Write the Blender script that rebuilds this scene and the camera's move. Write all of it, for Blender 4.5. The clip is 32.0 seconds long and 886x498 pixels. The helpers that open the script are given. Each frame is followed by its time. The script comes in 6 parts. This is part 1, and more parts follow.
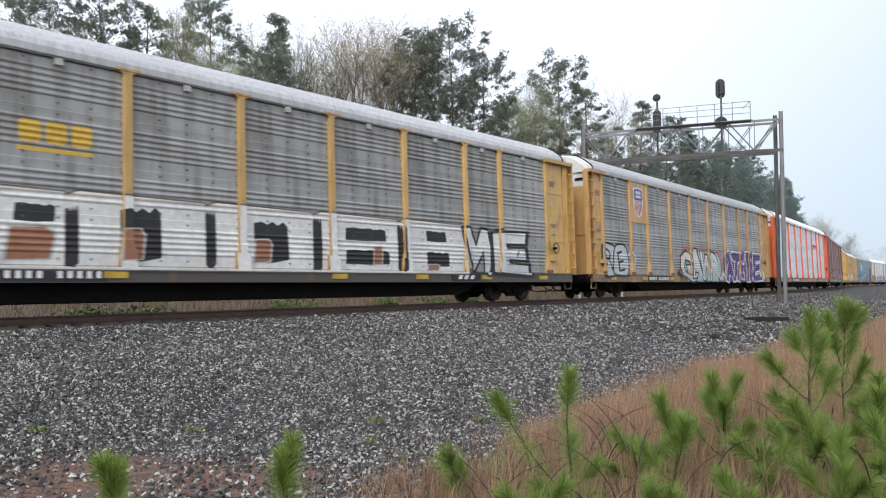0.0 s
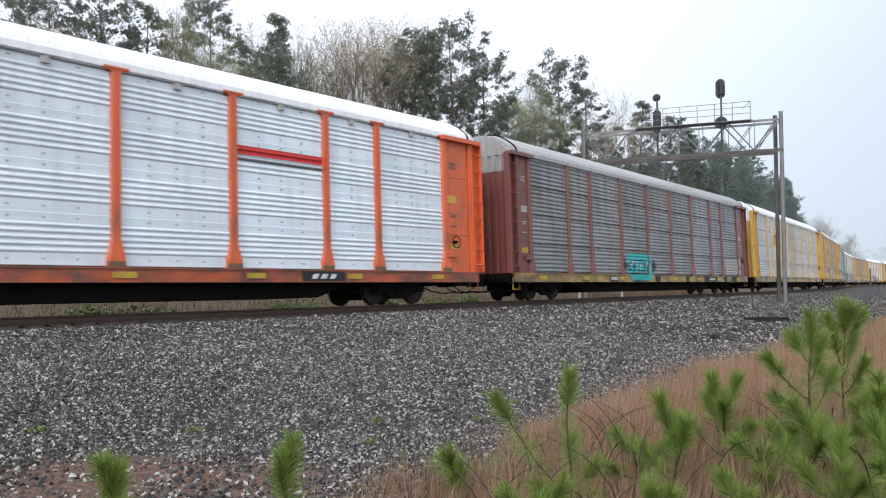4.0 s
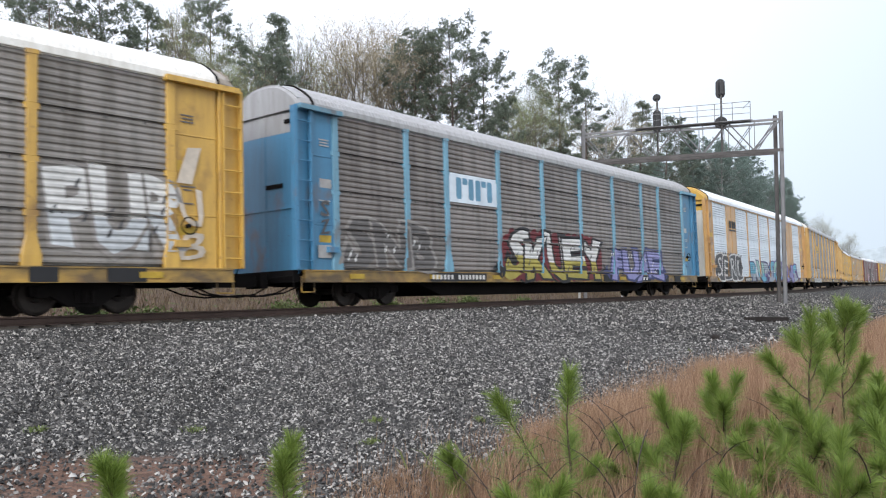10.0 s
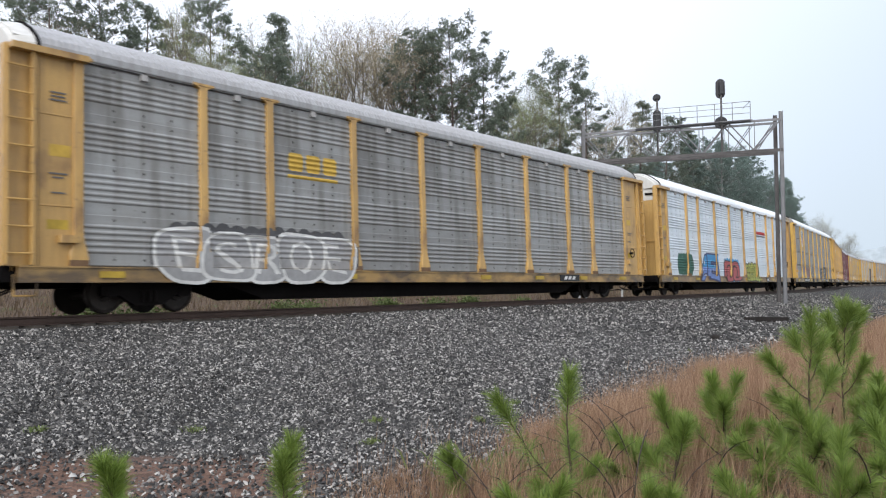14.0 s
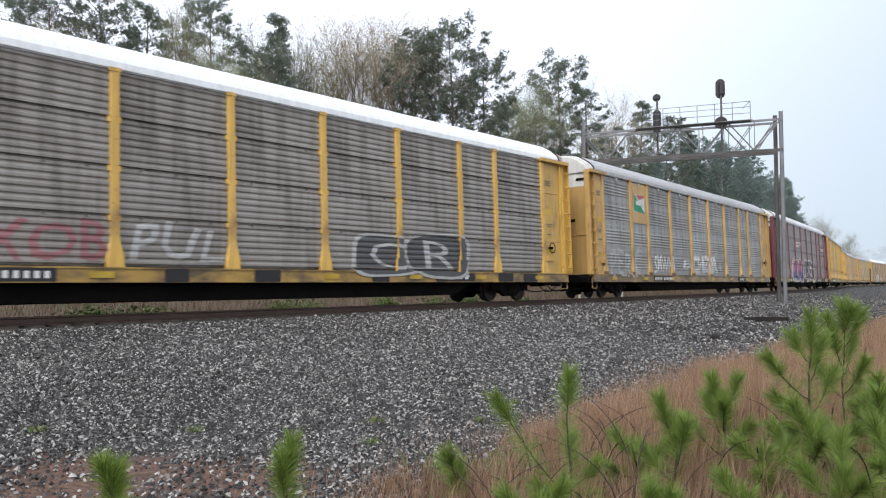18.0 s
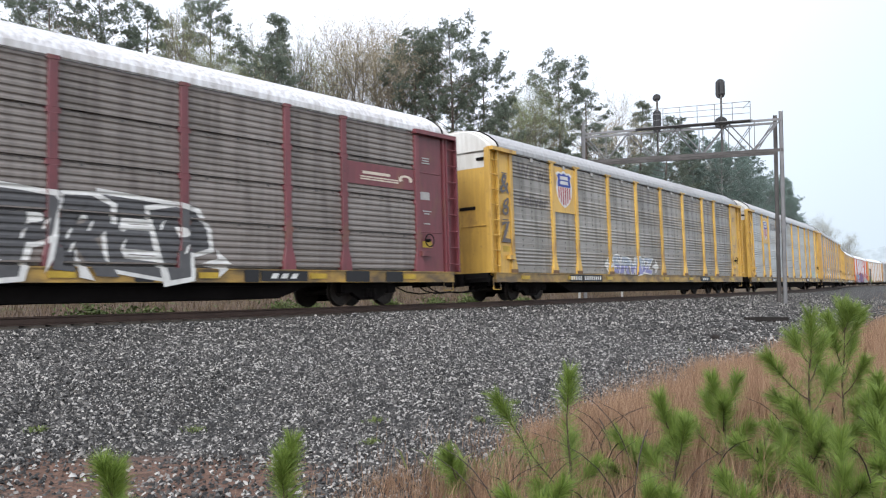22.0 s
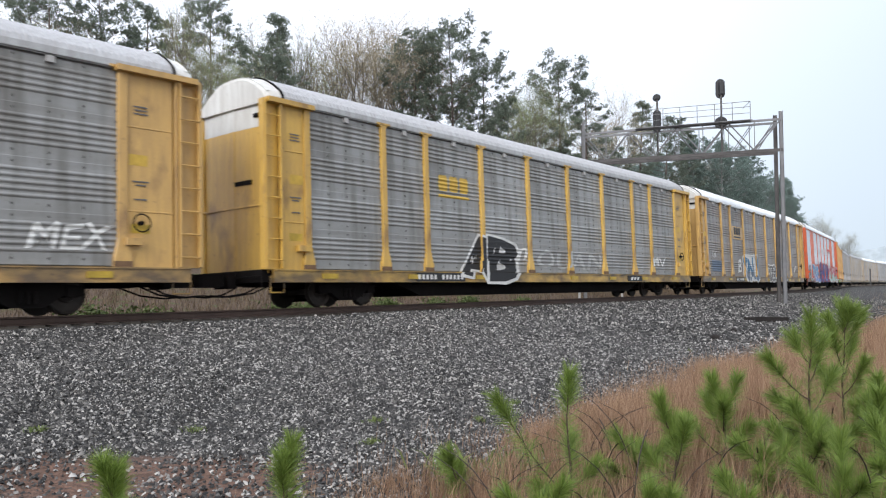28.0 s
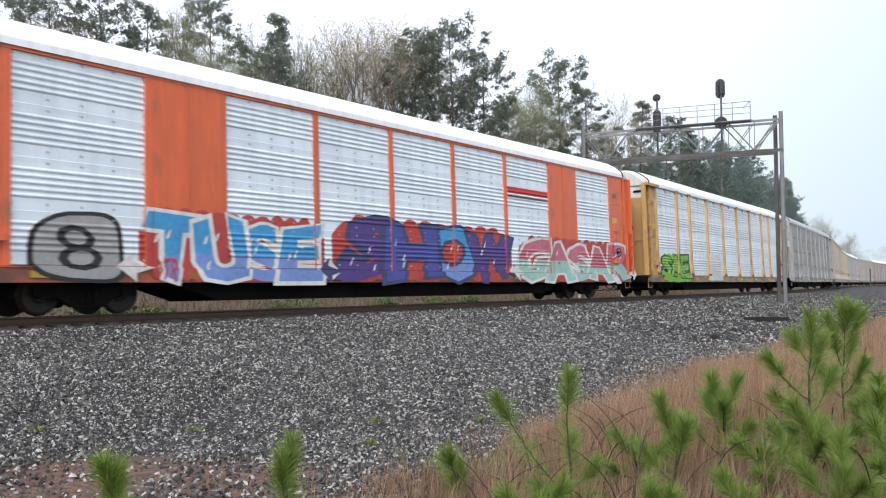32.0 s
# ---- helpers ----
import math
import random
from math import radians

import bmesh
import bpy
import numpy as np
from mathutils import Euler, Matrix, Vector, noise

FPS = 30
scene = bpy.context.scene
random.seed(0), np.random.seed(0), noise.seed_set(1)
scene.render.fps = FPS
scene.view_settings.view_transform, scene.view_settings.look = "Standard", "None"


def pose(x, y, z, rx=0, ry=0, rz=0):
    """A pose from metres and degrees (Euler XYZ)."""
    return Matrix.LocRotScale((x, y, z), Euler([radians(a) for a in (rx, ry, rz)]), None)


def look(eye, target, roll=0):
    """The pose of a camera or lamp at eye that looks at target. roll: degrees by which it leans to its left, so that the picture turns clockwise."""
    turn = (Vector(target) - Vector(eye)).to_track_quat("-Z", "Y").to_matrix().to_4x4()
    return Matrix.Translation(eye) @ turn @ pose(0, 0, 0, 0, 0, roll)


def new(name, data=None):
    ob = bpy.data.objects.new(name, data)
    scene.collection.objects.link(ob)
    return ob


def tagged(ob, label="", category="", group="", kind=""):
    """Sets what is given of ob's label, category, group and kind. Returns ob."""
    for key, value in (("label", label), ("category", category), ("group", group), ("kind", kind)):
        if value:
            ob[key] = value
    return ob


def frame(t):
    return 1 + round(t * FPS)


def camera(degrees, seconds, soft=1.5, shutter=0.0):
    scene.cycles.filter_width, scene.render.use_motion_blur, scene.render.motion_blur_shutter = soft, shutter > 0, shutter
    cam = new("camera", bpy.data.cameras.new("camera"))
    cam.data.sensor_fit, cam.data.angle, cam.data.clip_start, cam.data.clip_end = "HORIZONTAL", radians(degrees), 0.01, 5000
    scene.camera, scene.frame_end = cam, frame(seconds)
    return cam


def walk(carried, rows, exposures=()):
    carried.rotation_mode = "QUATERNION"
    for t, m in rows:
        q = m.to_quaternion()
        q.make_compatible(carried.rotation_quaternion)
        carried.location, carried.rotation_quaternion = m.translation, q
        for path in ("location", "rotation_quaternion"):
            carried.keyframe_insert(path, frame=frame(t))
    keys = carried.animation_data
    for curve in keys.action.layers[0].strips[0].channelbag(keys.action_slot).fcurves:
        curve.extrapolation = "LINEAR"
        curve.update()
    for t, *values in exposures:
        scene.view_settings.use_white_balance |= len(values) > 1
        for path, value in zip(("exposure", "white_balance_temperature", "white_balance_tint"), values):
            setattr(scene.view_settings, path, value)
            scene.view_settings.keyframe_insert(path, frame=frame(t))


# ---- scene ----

# ================= camera =================
CANT = 0.0321
cam = camera(58.24, 32.0, soft=1.15, shutter=0.14)
TILT, LEAN = 2.602, -0.3277
cam_pose = pose(0, 0, 0.631, 90 + TILT, 0, 0) @ pose(0, 0, 0, 0, 0, LEAN)
# the picture dims while bright cars fill it and lifts again for dark ones
GAINS = [(0, 0.61), (1, 0.62), (2, 0.66), (3, 0.51), (6, 0.65), (7, 0.51), (8, 0.49), (9, 0.55), (10, 0.69), (11, 0.71), (12, 0.52), (13, 0.45), (14, 0.57), (17, 0.39), (18, 0.56),
         (19, 0.59), (20, 0.69), (21, 0.74), (22, 0.75), (23, 0.79), (24, 0.67), (25, 0.61), (28, 0.64), (29, 0.64), (30, 0.71), (31, 0.73), (32, 0.69)]
walk(cam, [(0.0, cam_pose), (32.0, cam_pose)], GAINS)

# ================= the track's line =================
# heading and place along the track, s in metres, growing towards the distance
S_STEP = 0.25
S_ALL = np.arange(-700, 1100, S_STEP)
BEND = np.where(S_ALL < -60, 0.0, np.where(S_ALL < 100, 0.00209, np.where(S_ALL < 220, -0.00137, np.where(S_ALL < 420, -0.0012, 0.0))))
HEAD = np.cumsum(BEND) * S_STEP
HEAD += 0.88951 - np.interp(0, S_ALL, HEAD)
PX = np.cumsum(np.cos(HEAD)) * S_STEP
PY = np.cumsum(np.sin(HEAD)) * S_STEP
PX -= np.interp(0, S_ALL, PX)
PY += 28.1225 - np.interp(0, S_ALL, PY)
CAR_PITCH, SPEED = 30.48, 16.992


def track(s):
    return np.interp(s, S_ALL, PX), np.interp(s, S_ALL, PY), np.interp(s, S_ALL, HEAD)


def beside(s, lat, z=0.0):
    """The place lat metres to the camera's side of the track at s."""
    x, y, h = track(s)
    return Vector((x + lat * math.sin(h), y - lat * math.cos(h), z))


def track_pose(s, lat=0.0, z=0.0):
    x, y, h = track(s)
    return Matrix.Translation(beside(s, lat, z)) @ Matrix.Rotation(h, 4, "Z")


def lat_of(x, y):
    """s and lat of many places at once."""
    k = np.arange(0, len(S_ALL), 8)
    qx, qy, qh, qs = PX[k], PY[k], HEAD[k], S_ALL[k]
    best = np.empty(len(x), int)
    for a in range(0, len(x), 2000):
        d = (x[a:a + 2000, None] - qx) ** 2 + (y[a:a + 2000, None] - qy) ** 2
        best[a:a + 2000] = d.argmin(1)
    lat = (x - qx[best]) * np.sin(qh[best]) - (y - qy[best]) * np.cos(qh[best])
    along = (x - qx[best]) * np.cos(qh[best]) + (y - qy[best]) * np.sin(qh[best])
    return qs[best] + along, lat


# ================= world and light =================
world = bpy.data.worlds.new("sky")
scene.world = world
world.use_nodes = True
wn, wl = world.node_tree.nodes, world.node_tree.links
wn.clear()
sky = wn.new("ShaderNodeTexSky")
sky.sky_type, sky.sun_disc = "NISHITA", False
sky.sun_elevation, sky.sun_rotation = radians(27), radians(158)
sky.air_density, sky.dust_density, sky.ozone_density = 1.0, 6.0, 1.0
sky_gain = wn.new("ShaderNodeMix")
sky_gain.data_type, sky_gain.blend_type = "RGBA", "MIX"
sky_gain.inputs["Factor"].default_value = 0.88
wl.new(sky.outputs["Color"], sky_gain.inputs["A"])
# the overcast is thinner, and brighter, to one side
where = wn.new("ShaderNodeTexCoord")
axis = wn.new("ShaderNodeSeparateXYZ")
wl.new(where.outputs["Generated"], axis.inputs["Vector"])
lean = wn.new("ShaderNodeMath")
lean.operation = "MULTIPLY_ADD"
lean.inputs[1].default_value = -0.9
wl.new(axis.outputs["Z"], lean.inputs[0])
wl.new(axis.outputs["X"], lean.inputs[2])
side = wn.new("ShaderNodeMapRange")
side.interpolation_type = "SMOOTHERSTEP"
side.inputs["From Min"].default_value, side.inputs["From Max"].default_value = -0.45, 0.62
wl.new(lean.outputs["Value"], side.inputs["Value"])
cloud = wn.new("ShaderNodeMix")
cloud.data_type = "RGBA"
cloud.inputs["A"].default_value, cloud.inputs["B"].default_value = (8.8, 9.35, 10.8, 1), (5.0, 5.85, 6.75, 1)
wl.new(side.outputs["Result"], cloud.inputs["Factor"])
wl.new(cloud.outputs["Result"], sky_gain.inputs["B"])
wbg = wn.new("ShaderNodeBackground")
wbg.inputs["Strength"].default_value = 0.1
wout = wn.new("ShaderNodeOutputWorld")
wl.new(sky_gain.outputs["Result"], wbg.inputs["Color"])
wl.new(wbg.outputs["Background"], wout.inputs["Surface"])
sun = new("sun", bpy.data.lights.new("sun", "SUN"))
sun.data.energy, sun.data.angle, sun.data.color = 1.5, radians(25), (0.99, 0.99, 1.0)
sun.matrix_world = look((-20, -50, 34), (0, 0, 0))

# ================= materials =================
MATS = {}


def nodes_of(name):
    m = bpy.data.materials.new(name)
    m.use_nodes = True
    n, l = m.node_tree.nodes, m.node_tree.links
    b = n["Principled BSDF"]
    return m, n, l, b


def noise_node(n, l, coord, scale, detail=4, stretch=None):
    t = n.new("ShaderNodeTexNoise")
    t.inputs["Scale"].default_value = scale
    t.inputs["Detail"].default_value = detail
    if stretch:
        mp = n.new("ShaderNodeMapping")
        mp.inputs["Scale"].default_value = stretch
        l.new(coord, mp.inputs["Vector"])
        coord = mp.outputs["Vector"]
    l.new(coord, t.inputs["Vector"])
    return t.outputs["Fac"]


def ramp(n, l, fac, a, b, pa=0.3, pb=0.7):
    r = n.new("ShaderNodeValToRGB")
    e = r.color_ramp.elements
    e[0].position, e[1].position = pa, pb
    e[0].color, e[1].color = (*a, 1), (*b, 1)
    l.new(fac, r.inputs["Fac"])
    return r.outputs["Color"]


def mixed(n, l, fac, a, b, mode="MIX"):
    m = n.new("ShaderNodeMix")
    m.data_type, m.blend_type = "RGBA", mode
    for sock, val in (("Factor", fac), ("A", a), ("B", b)):
        if isinstance(val, (int, float)):
            m.inputs[sock].default_value = val
        elif isinstance(val, tuple):
            m.inputs[sock].default_value = (*val, 1) if len(val) == 3 else val
        else:
            l.new(val, m.inputs[sock])
    return m.outputs["Result"]


def bump(n, l, b, height, strength=0.3, dist=0.01):
    u = n.new("ShaderNodeBump")
    u.inputs["Strength"].default_value, u.inputs["Distance"].default_value = strength, dist
    l.new(height, u.inputs["Height"])
    l.new(u.outputs["Normal"], b.inputs["Normal"])


def painted(name, colour, dirt=(0.10, 0.075, 0.05), amount=0.5, rough=0.6, metal=0.0, streak=1.0, sheet=False, patchy=False):
    """Weathered paint or sheet metal: vertical streaks, blotches and fine grain."""
    if name in MATS:
        return MATS[name]
    m, n, l, b = nodes_of(name)
    co = n.new("ShaderNodeTexCoord").outputs["Object"]
    info = n.new("ShaderNodeObjectInfo").outputs["Random"]
    streaks = noise_node(n, l, co, 1.0, 5, (0.55, 1.0, 3.2) if sheet else (1.1, 1.0, 2.6)) if sheet or patchy else noise_node(n, l, co, 3.0, 6, (2.4, 2.4, 0.28))
    blotch = noise_node(n, l, co, 0.7, 6)
    grain = noise_node(n, l, co, 40, 3)
    dark = tuple(c * 0.75 + d * 0.25 for c, d in zip(colour, dirt))
    base = ramp(n, l, blotch, dark, colour, 0.3, 0.62)
    hi = ramp(n, l, streaks, (1, 1, 1), (0, 0, 0), 0.36, 0.62)
    f = n.new("ShaderNodeMath")
    f.operation = "MULTIPLY"
    f.inputs[1].default_value = amount * streak
    l.new(hi, f.inputs[0])
    base = mixed(n, l, f.outputs[0], base, dirt)
    if sheet:
        runs = noise_node(n, l, co, 1.5, 6, (1.6, 1.0, 0.2))
        base = mixed(n, l, ramp(n, l, runs, (0, 0, 0), (0.28,) * 3 if sum(colour) > 1.4 else (0.75,) * 3, 0.47, 0.70), base, tuple(0.7 * d for d in dirt))
    elif not name.startswith("roof"):
        rust = noise_node(n, l, co, 1.3, 7, (1.0, 1.0, 0.6))
        base = mixed(n, l, ramp(n, l, rust, (0, 0, 0), (0.62, 0.62, 0.62), 0.57, 0.68), base, (0.17, 0.085, 0.042))
    spots = noise_node(n, l, co, 9.0, 6)
    base = mixed(n, l, ramp(n, l, spots, (0, 0, 0), (0.55, 0.55, 0.55), 0.64, 0.74), base, dirt)
    low = 0.92 if sum(colour) > 1.6 else 0.78
    tint = ramp(n, l, info, (low, low * 0.99, low * 0.98), (1.0, 1.0, 1.0), 0.0, 1.0)
    base = mixed(n, l, 1.0, base, tint, "MULTIPLY")
    g = ramp(n, l, grain, (0.9, 0.9, 0.9), (1.0, 1.0, 1.0), 0.3, 0.7)
    base = mixed(n, l, 1.0, base, g, "MULTIPLY")
    l.new(base, b.inputs["Base Color"])
    b.inputs["Roughness"].default_value, b.inputs["Metallic"].default_value = rough, metal
    b.inputs["Coat Weight"].default_value, b.inputs["Coat Roughness"].default_value = 0.5, 0.25
    bump(n, l, b, grain, 0.08, 0.003)
    MATS[name] = m
    return m


def plain(name, colour, rough=0.7, metal=0.0, grain=12.0, vary=0.25):
    if name in MATS:
        return MATS[name]
    m, n, l, b = nodes_of(name)
    co = n.new("ShaderNodeTexCoord").outputs["Object"]
    big = noise_node(n, l, co, grain * 0.15, 4)
    fine = noise_node(n, l, co, grain, 4)
    lo = tuple(c * (1 - vary) for c in colour)
    base = ramp(n, l, big, lo, colour)
    base = mixed(n, l, 1.0, base, ramp(n, l, fine, (0.8, 0.8, 0.8), (1, 1, 1)), "MULTIPLY")
    l.new(base, b.inputs["Base Color"])
    b.inputs["Roughness"].default_value, b.inputs["Metallic"].default_value = rough, metal
    bump(n, l, b, fine, 0.15, 0.005)
    MATS[name] = m
    return m


def island(name, lo, hi, rough=0.9, trans=0.0, scale=6.0):
    """For joined small pieces: each piece takes its own shade between lo and hi; trans: share of light let through."""
    if name in MATS:
        return MATS[name]
    m, n, l, b = nodes_of(name)
    r = n.new("ShaderNodeNewGeometry").outputs["Random Per Island"]
    base = ramp(n, l, r, lo, hi, 0.0, 1.0)
    co = n.new("ShaderNodeTexCoord").outputs["Object"]
    fac = noise_node(n, l, co, scale, 3)
    base = mixed(n, l, 1.0, base, ramp(n, l, fac, (0.7, 0.7, 0.7), (1, 1, 1)), "MULTIPLY")
    l.new(base, b.inputs["Base Color"])
    b.inputs["Roughness"].default_value = rough
    if trans:
        thin = n.new("ShaderNodeBsdfTranslucent")
        l.new(base, thin.inputs["Color"])
        both = n.new("ShaderNodeMixShader")
        both.inputs["Fac"].default_value = trans
        l.new(b.outputs["BSDF"], both.inputs[1])
        l.new(thin.outputs["BSDF"], both.inputs[2])
        l.new(both.outputs["Shader"], n["Material Output"].inputs["Surface"])
    MATS[name] = m
    return m


# ================= mesh helpers =================
class Shape:
    """Collects points and faces of one mesh."""

    def __init__(self):
        self.v, self.f = [], []

    def add(self, pts, faces):
        k = len(self.v)
        self.v += [tuple(p) for p in pts]
        self.f += [tuple(k + i for i in f) for f in faces]
        return self

    def box(self, x0, x1, y0, y1, z0, z1):
        p = [(x, y, z) for x in (x0, x1) for y in (y0, y1) for z in (z0, z1)]
        return self.add(p, [(0, 1, 3, 2), (4, 6, 7, 5), (0, 4, 5, 1), (2, 3, 7, 6), (0, 2, 6, 4), (1, 5, 7, 3)])

    def bevel_box(self, x0, x1, y0, y1, z0, z1, c=0.01):
        """A box whose long edges are chamfered all round in plan."""
        ring = [(x0 + c, y0), (x1 - c, y0), (x1, y0 + c), (x1, y1 - c), (x1 - c, y1), (x0 + c, y1), (x0, y1 - c), (x0, y0 + c)]
        return self.prism(ring, z0, z1)

    def prism(self, ring, z0, z1, top=None):
        top = top or ring
        n = len(ring)
        p = [(x, y, z0) for x, y in ring] + [(x, y, z1) for x, y in top]
        return self.add(p, [tuple(range(n - 1, -1, -1)), tuple(range(n, 2 * n))] + [(i, (i + 1) % n, n + (i + 1) % n, n + i) for i in range(n)])

    def tube(self, a, b, r0, r1=None, n=8, cap=True):
        a, b = Vector(a), Vector(b)
        r1 = r0 if r1 is None else r1
        d = (b - a).normalized()
        u = d.orthogonal().normalized()
        w = d.cross(u)
        p = []
        for c, r in ((a, r0), (b, r1)):
            p += [c + r * (math.cos(6.2832 * i / n) * u + math.sin(6.2832 * i / n) * w) for i in range(n)]
        f = [(i, (i + 1) % n, n + (i + 1) % n, n + i) for i in range(n)]
        if cap:
            f += [tuple(range(n - 1, -1, -1)), tuple(range(n, 2 * n))]
        return self.add(p, f)

    def lathe(self, profile, n=20, axis="z", at=(0, 0, 0)):
        p = []
        for r, h in profile:
            for i in range(n):
                a = 6.2832 * i / n
                q = (r * math.cos(a), r * math.sin(a), h)
                if axis == "y":
                    q = (q[0], q[2], q[1])
                p.append((q[0] + at[0], q[1] + at[1], q[2] + at[2]))
        f = []
        for j in range(len(profile) - 1):
            f += [(j * n + i, j * n + (i + 1) % n, (j + 1) * n + (i + 1) % n, (j + 1) * n + i) for i in range(n)]
        f += [tuple(range(n - 1, -1, -1)), tuple(range((len(profile) - 1) * n, len(profile) * n))]
        return self.add(p, f)

    def mesh(self, name, material, smooth=False):
        me = bpy.data.meshes.new(name)
        me.from_pydata(self.v, [], self.f)
        me.materials.append(material)
        if smooth:
            me.polygons.foreach_set("use_smooth", [True] * len(me.polygons))
        me.update()
        return me


def thing(name, m=None, label="", category="", group="", kind="", data=None):
    ob = new(name, data)
    if m is not None:
        ob.matrix_basis = m
    return tagged(ob, label, category, group, kind)


def part(name, shape, material, parent, label="", m=None, smooth=False):
    """One mesh object under a thing or part; shape is a Shape or a mesh to share."""
    me = shape.mesh(name, material, smooth) if isinstance(shape, Shape) else shape
    ob = new(name, me)
    ob.parent = parent
    if m is not None:
        ob.matrix_basis = m
    if label:
        ob["label"] = label
    return ob


def many(name, verts, faces, material, smooth=False):
    me = bpy.data.meshes.new(name)
    me.from_pydata(np.asarray(verts).tolist(), [], np.asarray(faces).tolist())
    me.materials.append(material)
    if smooth:
        me.polygons.foreach_set("use_smooth", [True] * len(me.polygons))
    me.update()
    return me


# ================= ground =================
LAT_KNOTS = [-900, -200, -90, -40, -22, -12, -8, -5.5, -3.6, -2.3, -1.9, 1.9, 2.4, 5, 9, 12, 14, 18, 30, 90, 900]
Z_KNOTS = [26, 16, 9, 4.0, 2.0, 0.55, -0.1, -0.55, -0.6, -0.30, -0.20, -0.20, -0.25, -0.5, -0.85, -1.02, -0.98, -0.9, -0.8, 0.5, 6.0]


def ground_z(s, lat):
    z = np.interp(lat, LAT_KNOTS, Z_KNOTS)
    rough = np.clip((np.abs(lat) - 2.2) / 3, 0, 1)
    return z + rough * 0.05 * (np.sin(s * 0.9 + lat * 1.3) + np.sin(s * 0.37 - lat * 0.8) + 0.6 * np.sin(s * 2.3 + lat * 2.9))


def build_ground():
    near_u = np.concatenate([np.arange(-40, 60, 0.5), np.arange(60, 260, 2.0), [270, 300, 340, 400, 500, 650, 850, 1100]])
    u = np.concatenate([[-700, -400, -200, -120, -80, -60, -48], near_u])
    w = np.concatenate([[-1200, -800, -500, -300, -200, -140, -100, -75, -58], np.arange(-46, -14, 3.0), np.arange(-14, 22, 0.5), [22, 24, 27, 31, 37, 46, 60, 80, 120, 200, 400, 800, 1200]])
    a = 0.96
    U, W = np.meshgrid(u, w, indexing="ij")
    x = (U * math.cos(a) + W * math.sin(a)).ravel()
    y = (28.1 + U * math.sin(a) - W * math.cos(a)).ravel()
    s, lat = lat_of(x, y)
    z = ground_z(s, lat)
    nu, nw = len(u), len(w)
    i = (np.arange(nu - 1)[:, None] * nw + np.arange(nw - 1)).ravel()
    faces = np.stack([i, i + 1, i + nw + 1, i + nw], 1)
    me = many("ground", np.stack([x, y, z], 1), faces, ground_material(), True)
    # lat as an attribute for the material, to lay ballast, soil and grass in bands
    at = me.attributes.new("lat", "FLOAT", "POINT")
    at.data.foreach_set("value", lat.astype(np.float32))
    bare = np.clip(1.5 - (((s + 17.8 - 0.25 * (lat - 11.5)) / 1.2) ** 2 + ((lat - 11.9) / 1.8) ** 2), 0, 1)
    at = me.attributes.new("bare", "FLOAT", "POINT")
    at.data.foreach_set("value", bare.astype(np.float32))
    ob = tagged(new("ground", me), "ballast shoulder, reddish soil and dry grass verge along the railway", "ground", kind="structure")
    return ob


def stone_ramp(n, l, fac):
    """Ballast from near black to the odd pale stone."""
    cr = n.new("ShaderNodeValToRGB")
    for k, (p, c) in enumerate(((0.0, (0.009, 0.0085, 0.008)), (0.42, (0.036, 0.034, 0.0318)), (0.76, (0.118, 0.111, 0.102)), (1.0, (0.47, 0.447, 0.41)))):
        e = cr.color_ramp.elements[k] if k < 2 else cr.color_ramp.elements.new(p)
        e.position, e.color = p, (*c, 1)
    l.new(fac, cr.inputs["Fac"])
    return cr.outputs["Color"]


